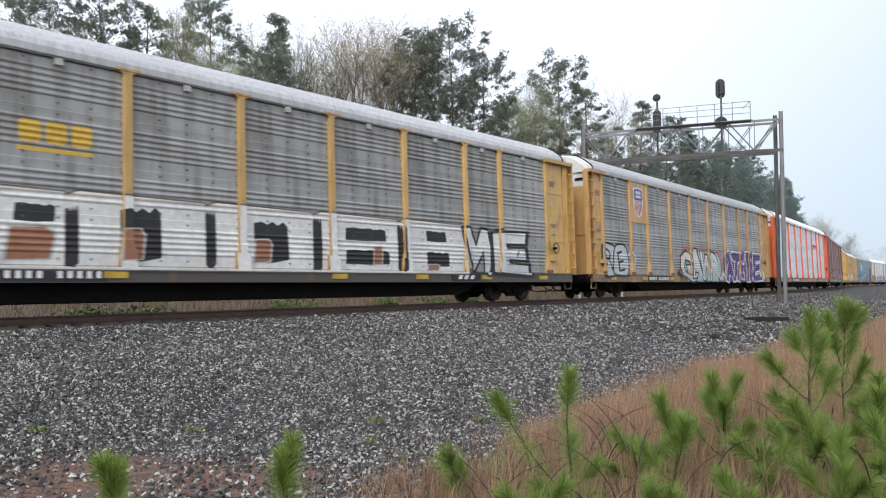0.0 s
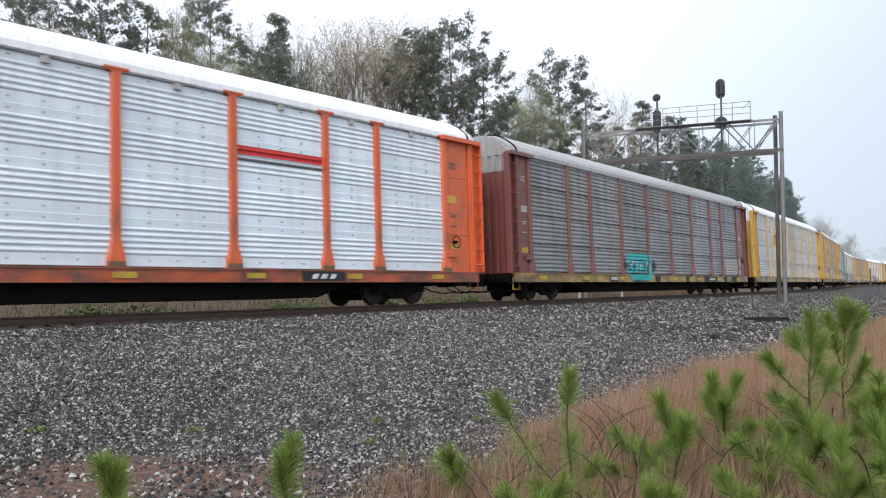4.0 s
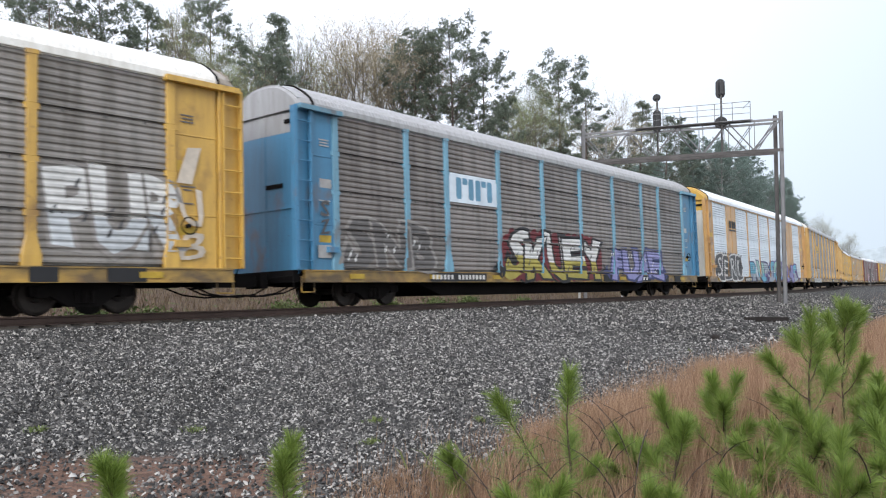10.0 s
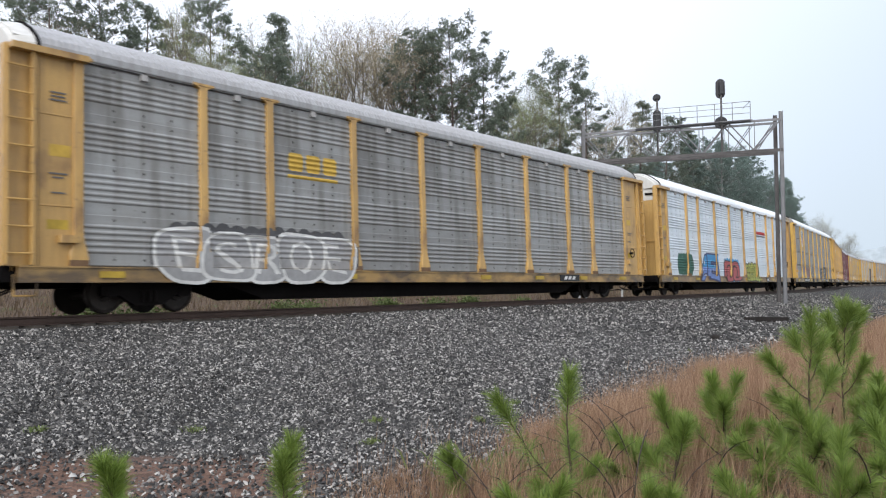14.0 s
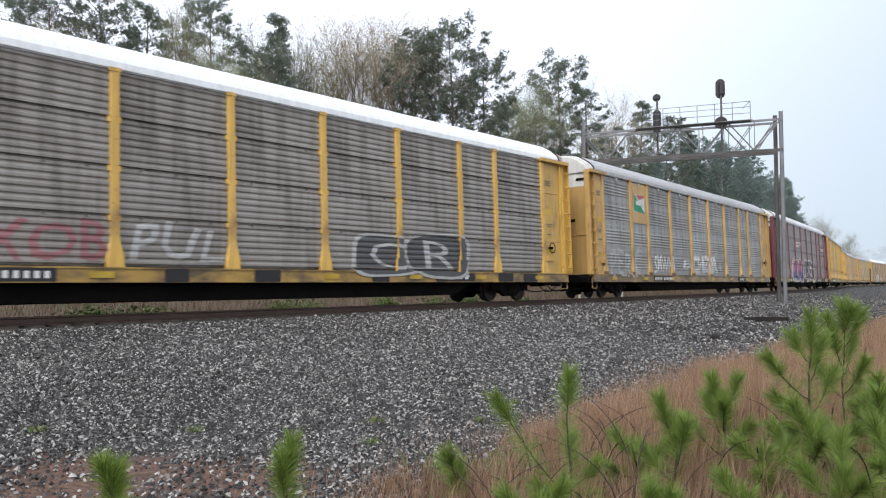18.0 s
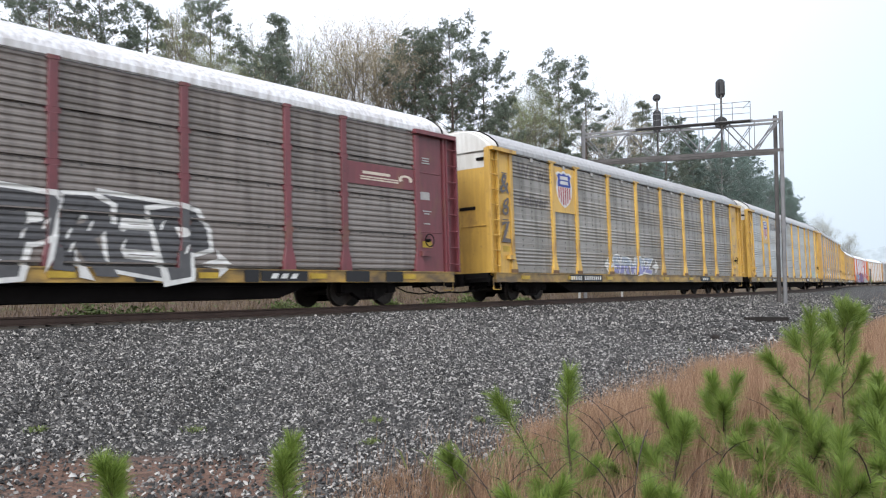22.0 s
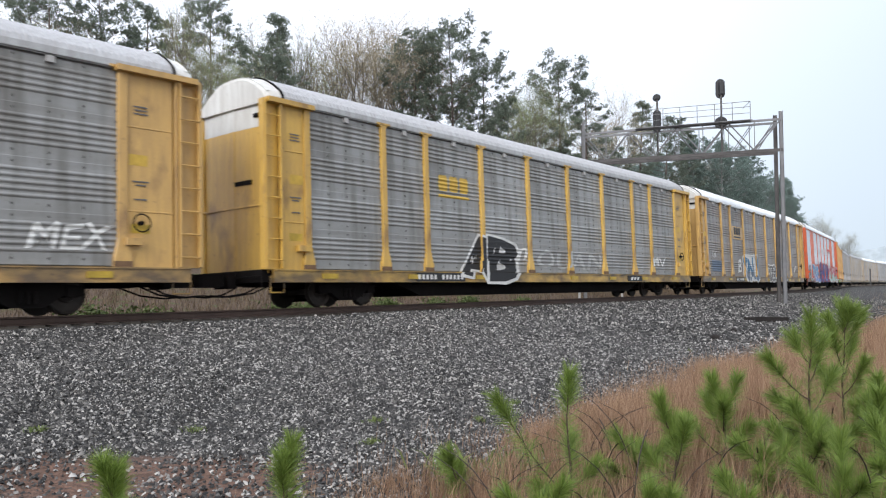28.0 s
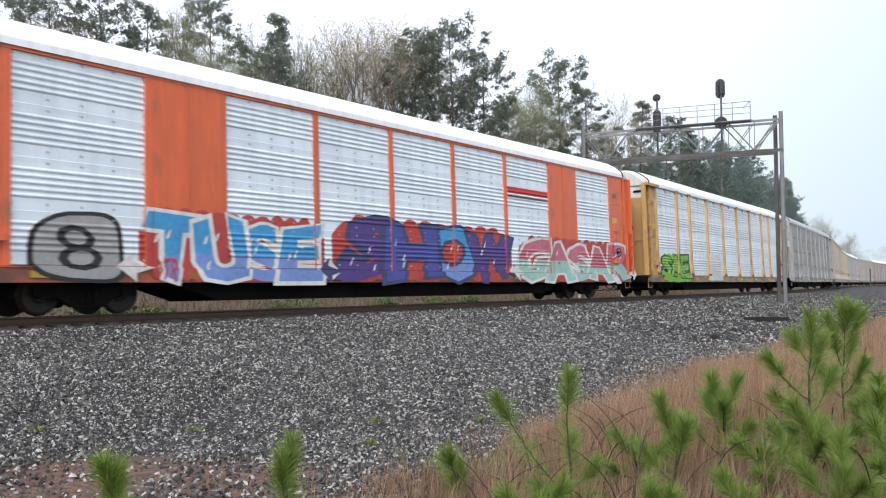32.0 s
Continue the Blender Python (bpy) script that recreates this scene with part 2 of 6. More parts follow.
def ground_material():
    m, n, l, b = nodes_of("ground_mix")
    co = n.new("ShaderNodeTexCoord").outputs["Object"]
    at = n.new("ShaderNodeAttribute")
    at.attribute_name = "lat"
    wob = noise_node(n, l, co, 0.6, 5)
    add = n.new("ShaderNodeMath")
    add.operation = "MULTIPLY_ADD"
    add.inputs[1].default_value, add.inputs[2].default_value = 4.0, -2.0
    l.new(wob, add.inputs[0])
    lat = n.new("ShaderNodeMath")
    lat.operation = "ADD"
    l.new(at.outputs["Fac"], lat.inputs[0])
    l.new(add.outputs[0], lat.inputs[1])
    vor = n.new("ShaderNodeTexVoronoi")
    vor.inputs["Scale"].default_value = 40
    l.new(co, vor.inputs["Vector"])
    pick = n.new("ShaderNodeSeparateColor")
    l.new(vor.outputs["Color"], pick.inputs["Color"])
    stone = stone_ramp(n, l, pick.outputs["Red"])
    # shade between stones, painted in as darkening towards the cell edges
    gap_shade = ramp(n, l, vor.outputs["Distance"], (0.85, 0.85, 0.85), (0.10, 0.10, 0.10), 0.3, 0.75)
    stone = mixed(n, l, 1.0, stone, gap_shade, "MULTIPLY")
    fine = noise_node(n, l, co, 14, 6)
    mid = noise_node(n, l, co, 1.3, 5)
    soil = ramp(n, l, fine, (0.065, 0.034, 0.022), (0.19, 0.105, 0.07), 0.3, 0.7)
    straw = ramp(n, l, fine, (0.065, 0.042, 0.028), (0.17, 0.118, 0.08), 0.3, 0.7)
    green = ramp(n, l, fine, (0.05, 0.07, 0.02), (0.14, 0.16, 0.05), 0.3, 0.7)
    grass = mixed(n, l, ramp(n, l, mid, (0, 0, 0), (1, 1, 1), 0.55, 0.68), straw, green)

    def step(lo, hi):
        r = n.new("ShaderNodeMapRange")
        r.inputs["From Min"].default_value, r.inputs["From Max"].default_value = lo, hi
        l.new(lat.outputs[0], r.inputs["Value"])
        return r.outputs["Result"]
    bare = n.new("ShaderNodeAttribute")
    bare.attribute_name = "bare"
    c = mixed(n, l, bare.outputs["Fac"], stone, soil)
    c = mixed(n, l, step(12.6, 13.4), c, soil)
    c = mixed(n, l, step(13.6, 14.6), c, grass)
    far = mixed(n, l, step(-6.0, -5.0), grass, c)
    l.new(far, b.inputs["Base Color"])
    b.inputs["Roughness"].default_value = 0.95
    bump(n, l, b, vor.outputs["Distance"], 0.6, 0.03)
    return m


build_ground()

# ================= track =================
RUST = plain("rail_rust", (0.085, 0.055, 0.045), 0.7, 0.3, 6)
TIE = plain("tie_wood", (0.10, 0.085, 0.07), 0.9, 0.0, 9, 0.5)


def build_track():
    t = thing("railway_track", label="rusty steel rails on wooden ties in grey ballast", category="railway track", kind="structure")
    prof = [(-0.07, -0.185), (0.07, -0.185), (0.07, -0.17), (0.012, -0.145), (0.012, -0.05), (0.036, -0.035), (0.036, -0.004), (-0.036, -0.004), (-0.036, -0.035), (-0.012, -0.05), (-0.012, -0.145), (-0.07, -0.17)]
    for side in (1, -1):
        sh = Shape()
        ss = np.concatenate([np.arange(-46, 120, 2.0), np.arange(120, 420, 6.0)])
        for s in ss:
            for a, z in prof:
                lat = side * 0.755 + a
                p = beside(s, lat, z + lat * CANT)
                sh.v.append(tuple(p))
        n = len(prof)
        for j in range(len(ss) - 1):
            for i in range(n):
                k = (i + 1) % n
                sh.f.append((j * n + i, j * n + k, (j + 1) * n + k, (j + 1) * n + i))
        part("rail", sh, RUST, t, "rust-brown steel rail")
    tie = Shape().bevel_box(-0.115, 0.115, -1.3, 1.3, -0.37, -0.187, 0.012).mesh("tie", TIE)
    for k in range(280):
        s = -44 + k * 0.52
        part("tie", tie, TIE, t, m=track_pose(s) @ Matrix.Rotation(-CANT, 4, "X"))


build_track()

# ================= autorack cars =================
BAY_W, BAY_N, BAY_E = 3.054, 2.016, 3.073
EDGES = [-(2.5 * BAY_W + BAY_N + BAY_E), -(2.5 * BAY_W + BAY_N)] + [BAY_W * k for k in (-2.5, -1.5, -0.5, 0.5, 1.5, 2.5)] + [2.5 * BAY_W + BAY_N, 2.5 * BAY_W + BAY_N + BAY_E]
END_X = 14.25
TAIL = 0.4
SILL_B, SILL_T, EAVE = 0.68, 1.02, 5.44
SKIN = 1.44
POST_Y = 1.50


def profile(kind):
    """Depth of the side sheets below their crests, by height."""
    z0, z1 = SILL_T + 0.02, EAVE - 0.02
    step = (z1 - z0) / 4
    pts = []
    for r in range(4):
        a = z0 + r * step
        if kind == "rows":
            pts += [(a, 0.03), (a + 0.015, 0.10), (a + 0.055, 0.10), (a + 0.06, 0.0), (a + 0.10, 0.0)]
            pitch = (step - 0.13) / 6
            for k in range(6):
                b = a + 0.11 + k * pitch
                pts += [(b, 0.0), (b + 0.045, 0.024), (b + 0.07, 0.024), (b + 0.105, 0.0)]
            pts.append((a + step - 0.01, 0.0))
        else:
            # lapped flats below and above five pressed ribs
            pts += [(a, 0.030 if r else 0.05), (a + 0.012, 0.036)]
            for k in range(5):
                b = a + 0.26 + k * 0.135
                pts += [(b, 0.036), (b + 0.036, 0.014), (b + 0.06, 0.012), (b + 0.10, 0.036)]
            pts += [(a + 0.98, 0.036), (a + step - 0.005, 0.030)]
    if kind != "rows":
        pts[-1] = (z1 - 0.04, 0.036)
        pts += [(z1 - 0.035, 0.09), (z1, 0.09)]
    return pts


PROFILES = {k: profile(k) for k in ("ribs", "rows")}


def panel_shape(kind, width):
    sh = Shape()
    pr = PROFILES[kind]
    h = width / 2
    for z, d in pr:
        sh.v += [(-h, -SKIN + d, z), (h, -SKIN + d, z)]
    for i in range(len(pr) - 1):
        sh.f.append((2 * i, 2 * i + 1, 2 * i + 3, 2 * i + 2))
    # returned edges, to give the sheet depth
    k = len(sh.v)
    for z, d in pr:
        sh.v += [(-h, -SKIN + 0.12, z), (h, -SKIN + 0.12, z)]
    for i in range(len(pr) - 1):
        sh.f.append((2 * i, 2 * i + 2, k + 2 * i + 2, k + 2 * i))
        sh.f.append((2 * i + 1, k + 2 * i + 1, k + 2 * i + 3, 2 * i + 3))
    return sh


def depth_at(kind, z):
    zs, ds = zip(*PROFILES[kind])
    return float(np.interp(z, zs, ds))


def panel_mesh(kind, width, material):
    """A side sheet; ribbed sheets carry dark rivets on their flats."""
    key = ("panel", kind, round(width, 2), material.name)
    if key in MESHES:
        return MESHES[key]
    sh = panel_shape(kind, width)
    n = len(sh.f)
    if kind == "ribs":
        step = (EAVE - SILL_T - 0.04) / 4
        cols = max(3, int(width / 0.6))
        for r in range(4):
            for k in range(cols):
                x = -width / 2 + 0.10 + k * (width - 0.2) / (cols - 1)
                for dz in (0.14, 1.0):
                    z = SILL_T + 0.02 + r * step + dz
                    y = -SKIN + depth_at(kind, z)
                    sh.box(x - 0.022, x + 0.022, y - 0.014, y + 0.01, z - 0.022, z + 0.022)
    else:
        for r in range(1, 4):
            z = SILL_T + 0.02 + r * (EAVE - SILL_T - 0.04) / 4
            for k in range(3):
                x = (k - 1) * width * 0.3
                sh.box(x - 0.03, x + 0.03, -SKIN - 0.004, -SKIN + 0.03, z - 0.05, z + 0.02)
    me = sh.mesh("panel", material)
    me.materials.append(RIVET_PALE if material.name in ("sheet_silver", "sheet_bluegrey", "sheet_pale") else RIVET)
    me.polygons.foreach_set("material_index", [0] * n + [1] * (len(me.polygons) - n))
    me.update()
    MESHES[key] = me
    return me


def post_shape(kind):
    """One pressed post: wide foot, tapered to the shaft, with a cap or knuckles."""
    sh = Shape()
    y0, y1 = -POST_Y, -SKIN + 0.10
    if kind == "flush":
        return sh.bevel_box(-0.09, 0.09, -SKIN - 0.012, y1, SILL_T, EAVE, 0.006)
    w, lo = 0.105, 0.20
    rings = [(lo, -0.02, SILL_T), (lo, -0.02, SILL_T + 0.22), (w, 0, SILL_T + 0.62)]
    if kind == "ribs":
        rings += [(w, 0, EAVE - 0.07), (0.24, 0, EAVE - 0.005), (0.30, -0.015, EAVE), (0.30, -0.015, EAVE + 0.055)]
    else:
        for z in (2.1, 3.2, 4.3):
            rings += [(w, 0, z - 0.065), (0.15, 0.004, z - 0.06), (0.15, 0.004, z + 0.06), (w, 0, z + 0.065)]
        rings += [(w, 0, EAVE - 0.065), (0.14, -0.01, EAVE - 0.06), (0.14, -0.01, EAVE + 0.03)]
    c, n = 0.012, 6
    v = []
    for a, dy, z in rings:
        y = y0 + dy
        v += [(-a + c, y, z), (a - c, y, z), (a, y + c, z), (a, y1, z), (-a, y1, z), (-a, y + c, z)]
    f = [(j * n + i, j * n + (i + 1) % n, (j + 1) * n + (i + 1) % n, (j + 1) * n + i) for j in range(len(rings) - 1) for i in range(n)]
    k = (len(rings) - 1) * n
    return sh.add(v, f + [tuple(range(n - 1, -1, -1)), tuple(range(k, k + n))])


ROOF_PROFILE = [(1.50, 5.45), (1.49, 5.60), (1.40, 5.75), (1.12, 5.98), (0.78, 6.18), (0.55, 6.255), (0.3, 6.29), (0.0, 6.30)]
ROOF_PROFILE = ROOF_PROFILE + [(-a, z) for a, z in ROOF_PROFILE[-2::-1]]


def roof_shape():
    sh = Shape()
    xs = np.linspace(-13.55, 13.55 + TAIL, 397)
    n = len(ROOF_PROFILE)
    for i, x in enumerate(xs):
        lift = 0.0 if i % 2 else 0.019
        for a, z in ROOF_PROFILE:
            k = lift * min(1, (z - 5.45) / 0.3)
            sh.v.append((x, -a - (k if a > 0 else -k) * 0.6, z + k))
    for i in range(len(xs) - 1):
        for j in range(n - 1):
            sh.f.append((i * n + j, (i + 1) * n + j, (i + 1) * n + j + 1, i * n + j + 1))
    return sh


def hood_shape(side, fluted):
    """The end bonnet of the roof over the doors."""
    sh = Shape()
    n = len(ROOF_PROFILE)
    rows = [(13.55, 1.0, 0.0), (13.78, 0.985, -0.03), (END_X - 0.22, 0.955, -0.09), (END_X - 0.15, 0.93, -0.14)]
    for x, k, dz in rows:
        for a, z in ROOF_PROFILE:
            sh.v.append((side * x, -a * k, z + dz * (0.4 + 0.6 * (z - 5.45) / 0.85)))
    for i in range(len(rows) - 1):
        for j in range(n - 1):
            sh.f.append((i * n + j, (i + 1) * n + j, (i + 1) * n + j + 1, i * n + j + 1))
    k = (len(rows) - 1) * n
    sh.f.append(tuple(k + j for j in range(n)))
    return sh


def roof_seam_shape(side):
    """A thin dark lap strip over the roof where its end piece begins."""
    sh = Shape()
    n = len(ROOF_PROFILE)
    for x in (13.53, 13.60):
        for a, z in ROOF_PROFILE:
            sh.v.append((side * x, -a * 1.012, z + 0.03))
    for x in (13.53, 13.60):
        for a, z in ROOF_PROFILE:
            sh.v.append((side * x, -a * 0.985, z - 0.03))
    for j in range(n - 1):
        sh.f += [(j, n + j, n + j + 1, j + 1), (j, j + 1, 2 * n + j + 1, 2 * n + j), (n + j, 3 * n + j, 3 * n + j + 1, n + j + 1)]
    return sh


def end_door_shape(side, z0, z1, fluted):
    """Bowed or fluted end door, from one corner to the other; z1 None: up to the roof's curve."""
    sh = Shape()
    ys = np.linspace(-1.36, 1.36, 65)
    for y in ys:
        bow = 0.05 * (1 - (y / 1.36) ** 2) + (0.012 if abs(y) > 1.22 or abs(y) < 0.05 else 0)
        x = END_X - 0.26 + (0.05 if fluted else bow)
        if fluted:
            x += 0.07 * (1 if int((y + 1.36) / 0.17) % 2 else 0)
        top = float(np.interp(abs(y), [a for a, z in ROOF_PROFILE[7::-1]], [z for a, z in ROOF_PROFILE[7::-1]])) - 0.06 if z1 is None else z1
        sh.v += [(side * x, y, z0), (side * x, y, top)]
    for i in range(len(ys) - 1):
        sh.f.append((2 * i, 2 * i + 2, 2 * i + 3, 2 * i + 1))
    n = len(ys)
    k = len(sh.v)
    for y in ys:
        sh.v += [(side * (END_X - 0.45), y, z0), (side * (END_X - 0.45), y, sh.v[2 * (k // 2 - n) + 1][2] if z1 is None else z1)]
    for i in range(n - 1):
        sh.f.append((2 * i + 1, 2 * i + 3, k + 2 * i + 3, k + 2 * i + 1))
    return sh


def sill_shape():
    """A channel: web with two lips."""
    p = [(0.12, SILL_B), (-0.03, SILL_B), (-0.03, SILL_B + 0.03), (0.0, SILL_B + 0.035), (0.0, SILL_T - 0.04), (-0.03, SILL_T - 0.035), (-0.03, SILL_T), (0.12, SILL_T)]
    n = len(p)
    v = [(x, -POST_Y + a, z) for x in (-13.95, 13.95 + TAIL) for a, z in p]
    return Shape().add(v, [tuple(range(n)), tuple(range(2 * n - 1, n - 1, -1))] + [(i, n + i, n + (i + 1) % n, (i + 1) % n) for i in range(n)])


def ladder_shape(high):
    sh = Shape()
    for x in (-0.25, 0.25):
        sh.box(x - 0.025, x + 0.025, -0.09, 0.0, 0.0, high)
    return sh


def rung_shape():
    return Shape().tube((-0.27, -0.06, 0), (0.27, -0.06, 0), 0.02, n=6)


def end_leaf_shape(seams, more):
    """Door leaf between the last post and the hinge stile, with pressed cross seams."""
    a, b = EDGES[-1] + 0.10, END_X - 0.72 + more
    rings = [(0, SILL_T)]
    for z in (2.25, 4.15) if seams else ():
        rings += [(0, z), (-0.014, z + 0.008), (-0.014, z + 0.032), (0, z + 0.04)]
    rings.append((0, EAVE))
    v = [(x, y, z) for dy, z in rings for x, y in ((a, -SKIN + dy), (b, -SKIN + dy), (b, -SKIN + 0.08), (a, -SKIN + 0.08))]
    f = [(j * 4 + i, j * 4 + (i + 1) % 4, j * 4 + 4 + (i + 1) % 4, j * 4 + 4 + i) for j in range(len(rings) - 1) for i in range(4)]
    k = len(v)
    return Shape().add(v, f + [(3, 2, 1, 0), (k - 4, k - 3, k - 2, k - 1)])


END_PIECES = {
    "hinge_stile": (END_X - 0.68, END_X - 0.60, -SKIN - 0.07, -SKIN + 0.08), "ladder_recess": (END_X - 0.58, END_X - 0.02, -SKIN + 0.05, -SKIN + 0.10),
    "corner_post": (END_X - 0.05, END_X + 0.01, -SKIN - 0.09, -SKIN + 0.10)}


def end_piece_shape(name):
    x0, x1, y0, y1 = END_PIECES[name]
    return Shape().bevel_box(x0, x1, y0, y1, SILL_T, EAVE, 0.008)


def wheelset_shape():
    sh = Shape()
    for y in (-0.755, 0.755):
        o = 1 if y > 0 else -1
        prof = [(0.10, y - 0.07), (0.16, y - 0.08), (0.18, y - 0.03), (0.36, y - 0.02), (0.42, y - 0.068), (0.425, y + 0.03), (0.45, y + 0.045), (0.45, y + 0.065), (0.36, y + 0.05), (0.16, y + 0.03), (0.1, y + 0.03)]
        if o > 0:
            prof = [(r, 2 * y - h) for r, h in prof][::-1]
        sh.lathe(prof, 24, "y")
    sh.tube((0, -1.05, 0), (0, 1.05, 0), 0.085, n=10)
    sh.box(0.20, 0.30, -0.90, -0.82, -0.03, 0.03)
    return sh


def side_frame_shape():
    sh = Shape()
    for y in (-1.0, 1.0):
        a, b = y - 0.09, y + 0.09
        top = [(-1.12, 0.62), (-0.75, 0.66), (-0.3, 0.76), (0.3, 0.76), (0.75, 0.66), (1.12, 0.62), (1.12, 0.40), (0.72, 0.42), (0.34, 0.18), (-0.34, 0.18), (-0.72, 0.42), (-1.12, 0.40)]
        n = len(top)
        p = [(x, a, z) for x, z in top] + [(x, b, z) for x, z in top]
        sh.add(p, [tuple(range(n)), tuple(range(2 * n - 1, n - 1, -1))] + [(i, n + i, n + (i + 1) % n, (i + 1) % n) for i in range(n)])
        for x in (-0.16, 0.0, 0.16):
            sh.tube((x, y - 0.13, 0.26), (x, y - 0.13, 0.52), 0.06, n=8)
        for x in (-0.89, 0.89):
            sh.box(x - 0.13, x + 0.13, a - 0.03, b + 0.03, 0.38, 0.60)
    sh.bevel_box(-0.22, 0.22, -1.0, 1.0, 0.30, 0.66, 0.03)
    return sh


def coupler_shape(side):
    sh = Shape()
    sh.box(side * 12.6, side * 14.6, -0.15, 0.15, 0.62, 0.86)
    sh.bevel_box(min(side * 14.5, side * 15.24), max(side * 14.5, side * 15.24), -0.17, 0.17, 0.60, 0.94, 0.05)
    sh.bevel_box(min(side * 13.9, side * 14.2), max(side * 13.9, side * 14.2), -1.3, 1.3, 0.70, 1.02, 0.02)
    sh.tube((side * 14.3, -1.4, 0.86), (side * 14.3, 0.2, 0.80), 0.018, n=6).tube((side * 14.3, -1.4, 0.86), (side * 14.3, -1.42, 0.55), 0.018, n=6)
    sh.bevel_box(min(side * 14.25, side * 14.5), max(side * 14.25, side * 14.5), -0.34, 0.34, 0.56, 0.98, 0.03)
    for z in (-0.9, -0.5, 0.5):
        pts = [(side * 13.6, z, 0.62), (side * 14.1, z * 0.9, 0.42), (side * 14.7, z * 0.7, 0.34), (side * 15.24, z * 0.6, 0.38)]
        for p, q in zip(pts, pts[1:]):
            sh.tube(p, q, 0.022, n=6, cap=False)
    return sh


def underframe_shape():
    sh = Shape()
    for y0, y1, z0, z1, x in ((-0.28, 0.28, 0.40, 0.95, 8.0), (-0.28, 0.28, 0.60, 0.95, 13.6)):
        sh.box(-x, x, y0, y1, z0, z1)
    for k in range(-6, 7):
        sh.box(k * 2.0 - 0.06, k * 2.0 + 0.06, -1.42, 1.42, 0.70, 0.95)
    sh.box(-13.6, 13.6, -1.42, 1.42, 0.95, 1.0)
    p = [(-8.9, 0.70), (-7.6, 0.27), (7.6, 0.27), (8.9, 0.70)]
    sh.add([(x, y, z) for y in (-1.05, 1.05) for x, z in p], [(0, 1, 2, 3), (7, 6, 5, 4), (0, 4, 5, 1), (1, 5, 6, 2), (2, 6, 7, 3)])
    sh.tube((-8, -1.05, 0.62), (8, -1.05, 0.62), 0.035, n=6)
    sh.tube((2.5, -0.75, 0.55), (3.4, -0.75, 0.55), 0.19, n=12)
    sh.box(-3.2, -2.6, -0.95, -0.55, 0.42, 0.75)
    return sh


DARK = plain("under_grime", (0.012, 0.0105, 0.0105), 0.95, 0.0, 8, 0.4)
DARK.node_tree.nodes["Principled BSDF"].inputs["Specular IOR Level"].default_value = 0.1
WHEEL = plain("wheel_steel", (0.06, 0.05, 0.045), 0.6, 0.6, 8, 0.4)
BLACK = plain("stencil_black", (0.015, 0.015, 0.017), 0.6)
WHITE_PAINT = plain("stencil_white", (0.72, 0.72, 0.70), 0.6)
REFLECT = plain("reflector_yellow", (0.55, 0.37, 0.04), 0.5, 0.0, 12, 0.5)
RIVET = plain("rivet_dark", (0.11, 0.105, 0.10), 0.8)
FOOT = plain("rusted_foot", (0.20, 0.115, 0.06), 0.85, 0.0, 14, 0.5)
CLIP = plain("clip_grey", (0.45, 0.44, 0.43), 0.7)
RIVET_PALE = plain("rivet_pale", (0.42, 0.44, 0.46), 0.7)

PAINT = {
    "grimed": ((0.075, 0.068, 0.06), (0.03, 0.026, 0.022)),
    "rusty": ((0.27, 0.215, 0.15), (0.10, 0.075, 0.05)), "white_end": ((0.70, 0.69, 0.63), (0.32, 0.29, 0.24)),
    "gold": ((0.63, 0.385, 0.115), (0.23, 0.135, 0.06)), "tan": ((0.62, 0.355, 0.12), (0.23, 0.13, 0.06)),
    "yellow": ((0.71, 0.435, 0.08), (0.25, 0.14, 0.05)), "orange": ((0.76, 0.13, 0.03), (0.36, 0.07, 0.02)),
    "redbrown": ((0.21, 0.06, 0.048), (0.06, 0.03, 0.025)), "blue": ((0.06, 0.24, 0.42), (0.05, 0.10, 0.15)),
    "palebl": ((0.17, 0.39, 0.53), (0.08, 0.13, 0.16)), "maroon": ((0.18, 0.036, 0.046), (0.05, 0.02, 0.02)),
    # paints for the far cars, pale because distance haze is painted in
    "faded_tan": ((0.50, 0.42, 0.32), (0.30, 0.25, 0.20)), "faded_red": ((0.40, 0.26, 0.24), (0.26, 0.19, 0.18)), "faded_grey": ((0.42, 0.41, 0.40), (0.30, 0.29, 0.28)),
}
SHEET = {
    "slate": ((0.275, 0.285, 0.295), (0.14, 0.125, 0.11)),
    "grey": ((0.345, 0.35, 0.345), (0.165, 0.148, 0.125)), "warm": ((0.34, 0.32, 0.29), (0.13, 0.11, 0.085)),
    "silver": ((0.80, 0.885, 0.96), (0.55, 0.63, 0.70)), "pale": ((0.47, 0.50, 0.51), (0.28, 0.28, 0.26)),
    "brown": ((0.245, 0.215, 0.195), (0.12, 0.095, 0.078)), "drab": ((0.315, 0.295, 0.27), (0.12, 0.098, 0.075)),
    # the first sheet here is for far cars, with haze in its colour
    "faded": ((0.45, 0.44, 0.43), (0.33, 0.31, 0.30)), "bluegrey": ((0.58, 0.635, 0.69), (0.36, 0.39, 0.43)),
}
ROOFS = {"chalk": ((0.70, 0.70, 0.665), (0.40, 0.37, 0.32)), "rusty": ((0.30, 0.25, 0.18), (0.12, 0.09, 0.06)), "amber": ((0.70, 0.44, 0.07), (0.40, 0.22, 0.04)), "grey": ((0.43, 0.435, 0.44), (0.28, 0.27, 0.26)), "white": ((0.88, 0.91, 0.94), (0.70, 0.72, 0.73)), "cream": ((0.84, 0.83, 0.78), (0.60, 0.57, 0.50)), "patch": ((0.74, 0.75, 0.77), (0.27, 0.235, 0.215))}
MESHES = {}


def shared(key, make, material, smooth=False):
    """One mesh for all alike pieces of one material."""
    k = (key, material.name)
    if k not in MESHES:
        MESHES[k] = make().mesh(key.split(":")[0], material, smooth)
    return MESHES[k]


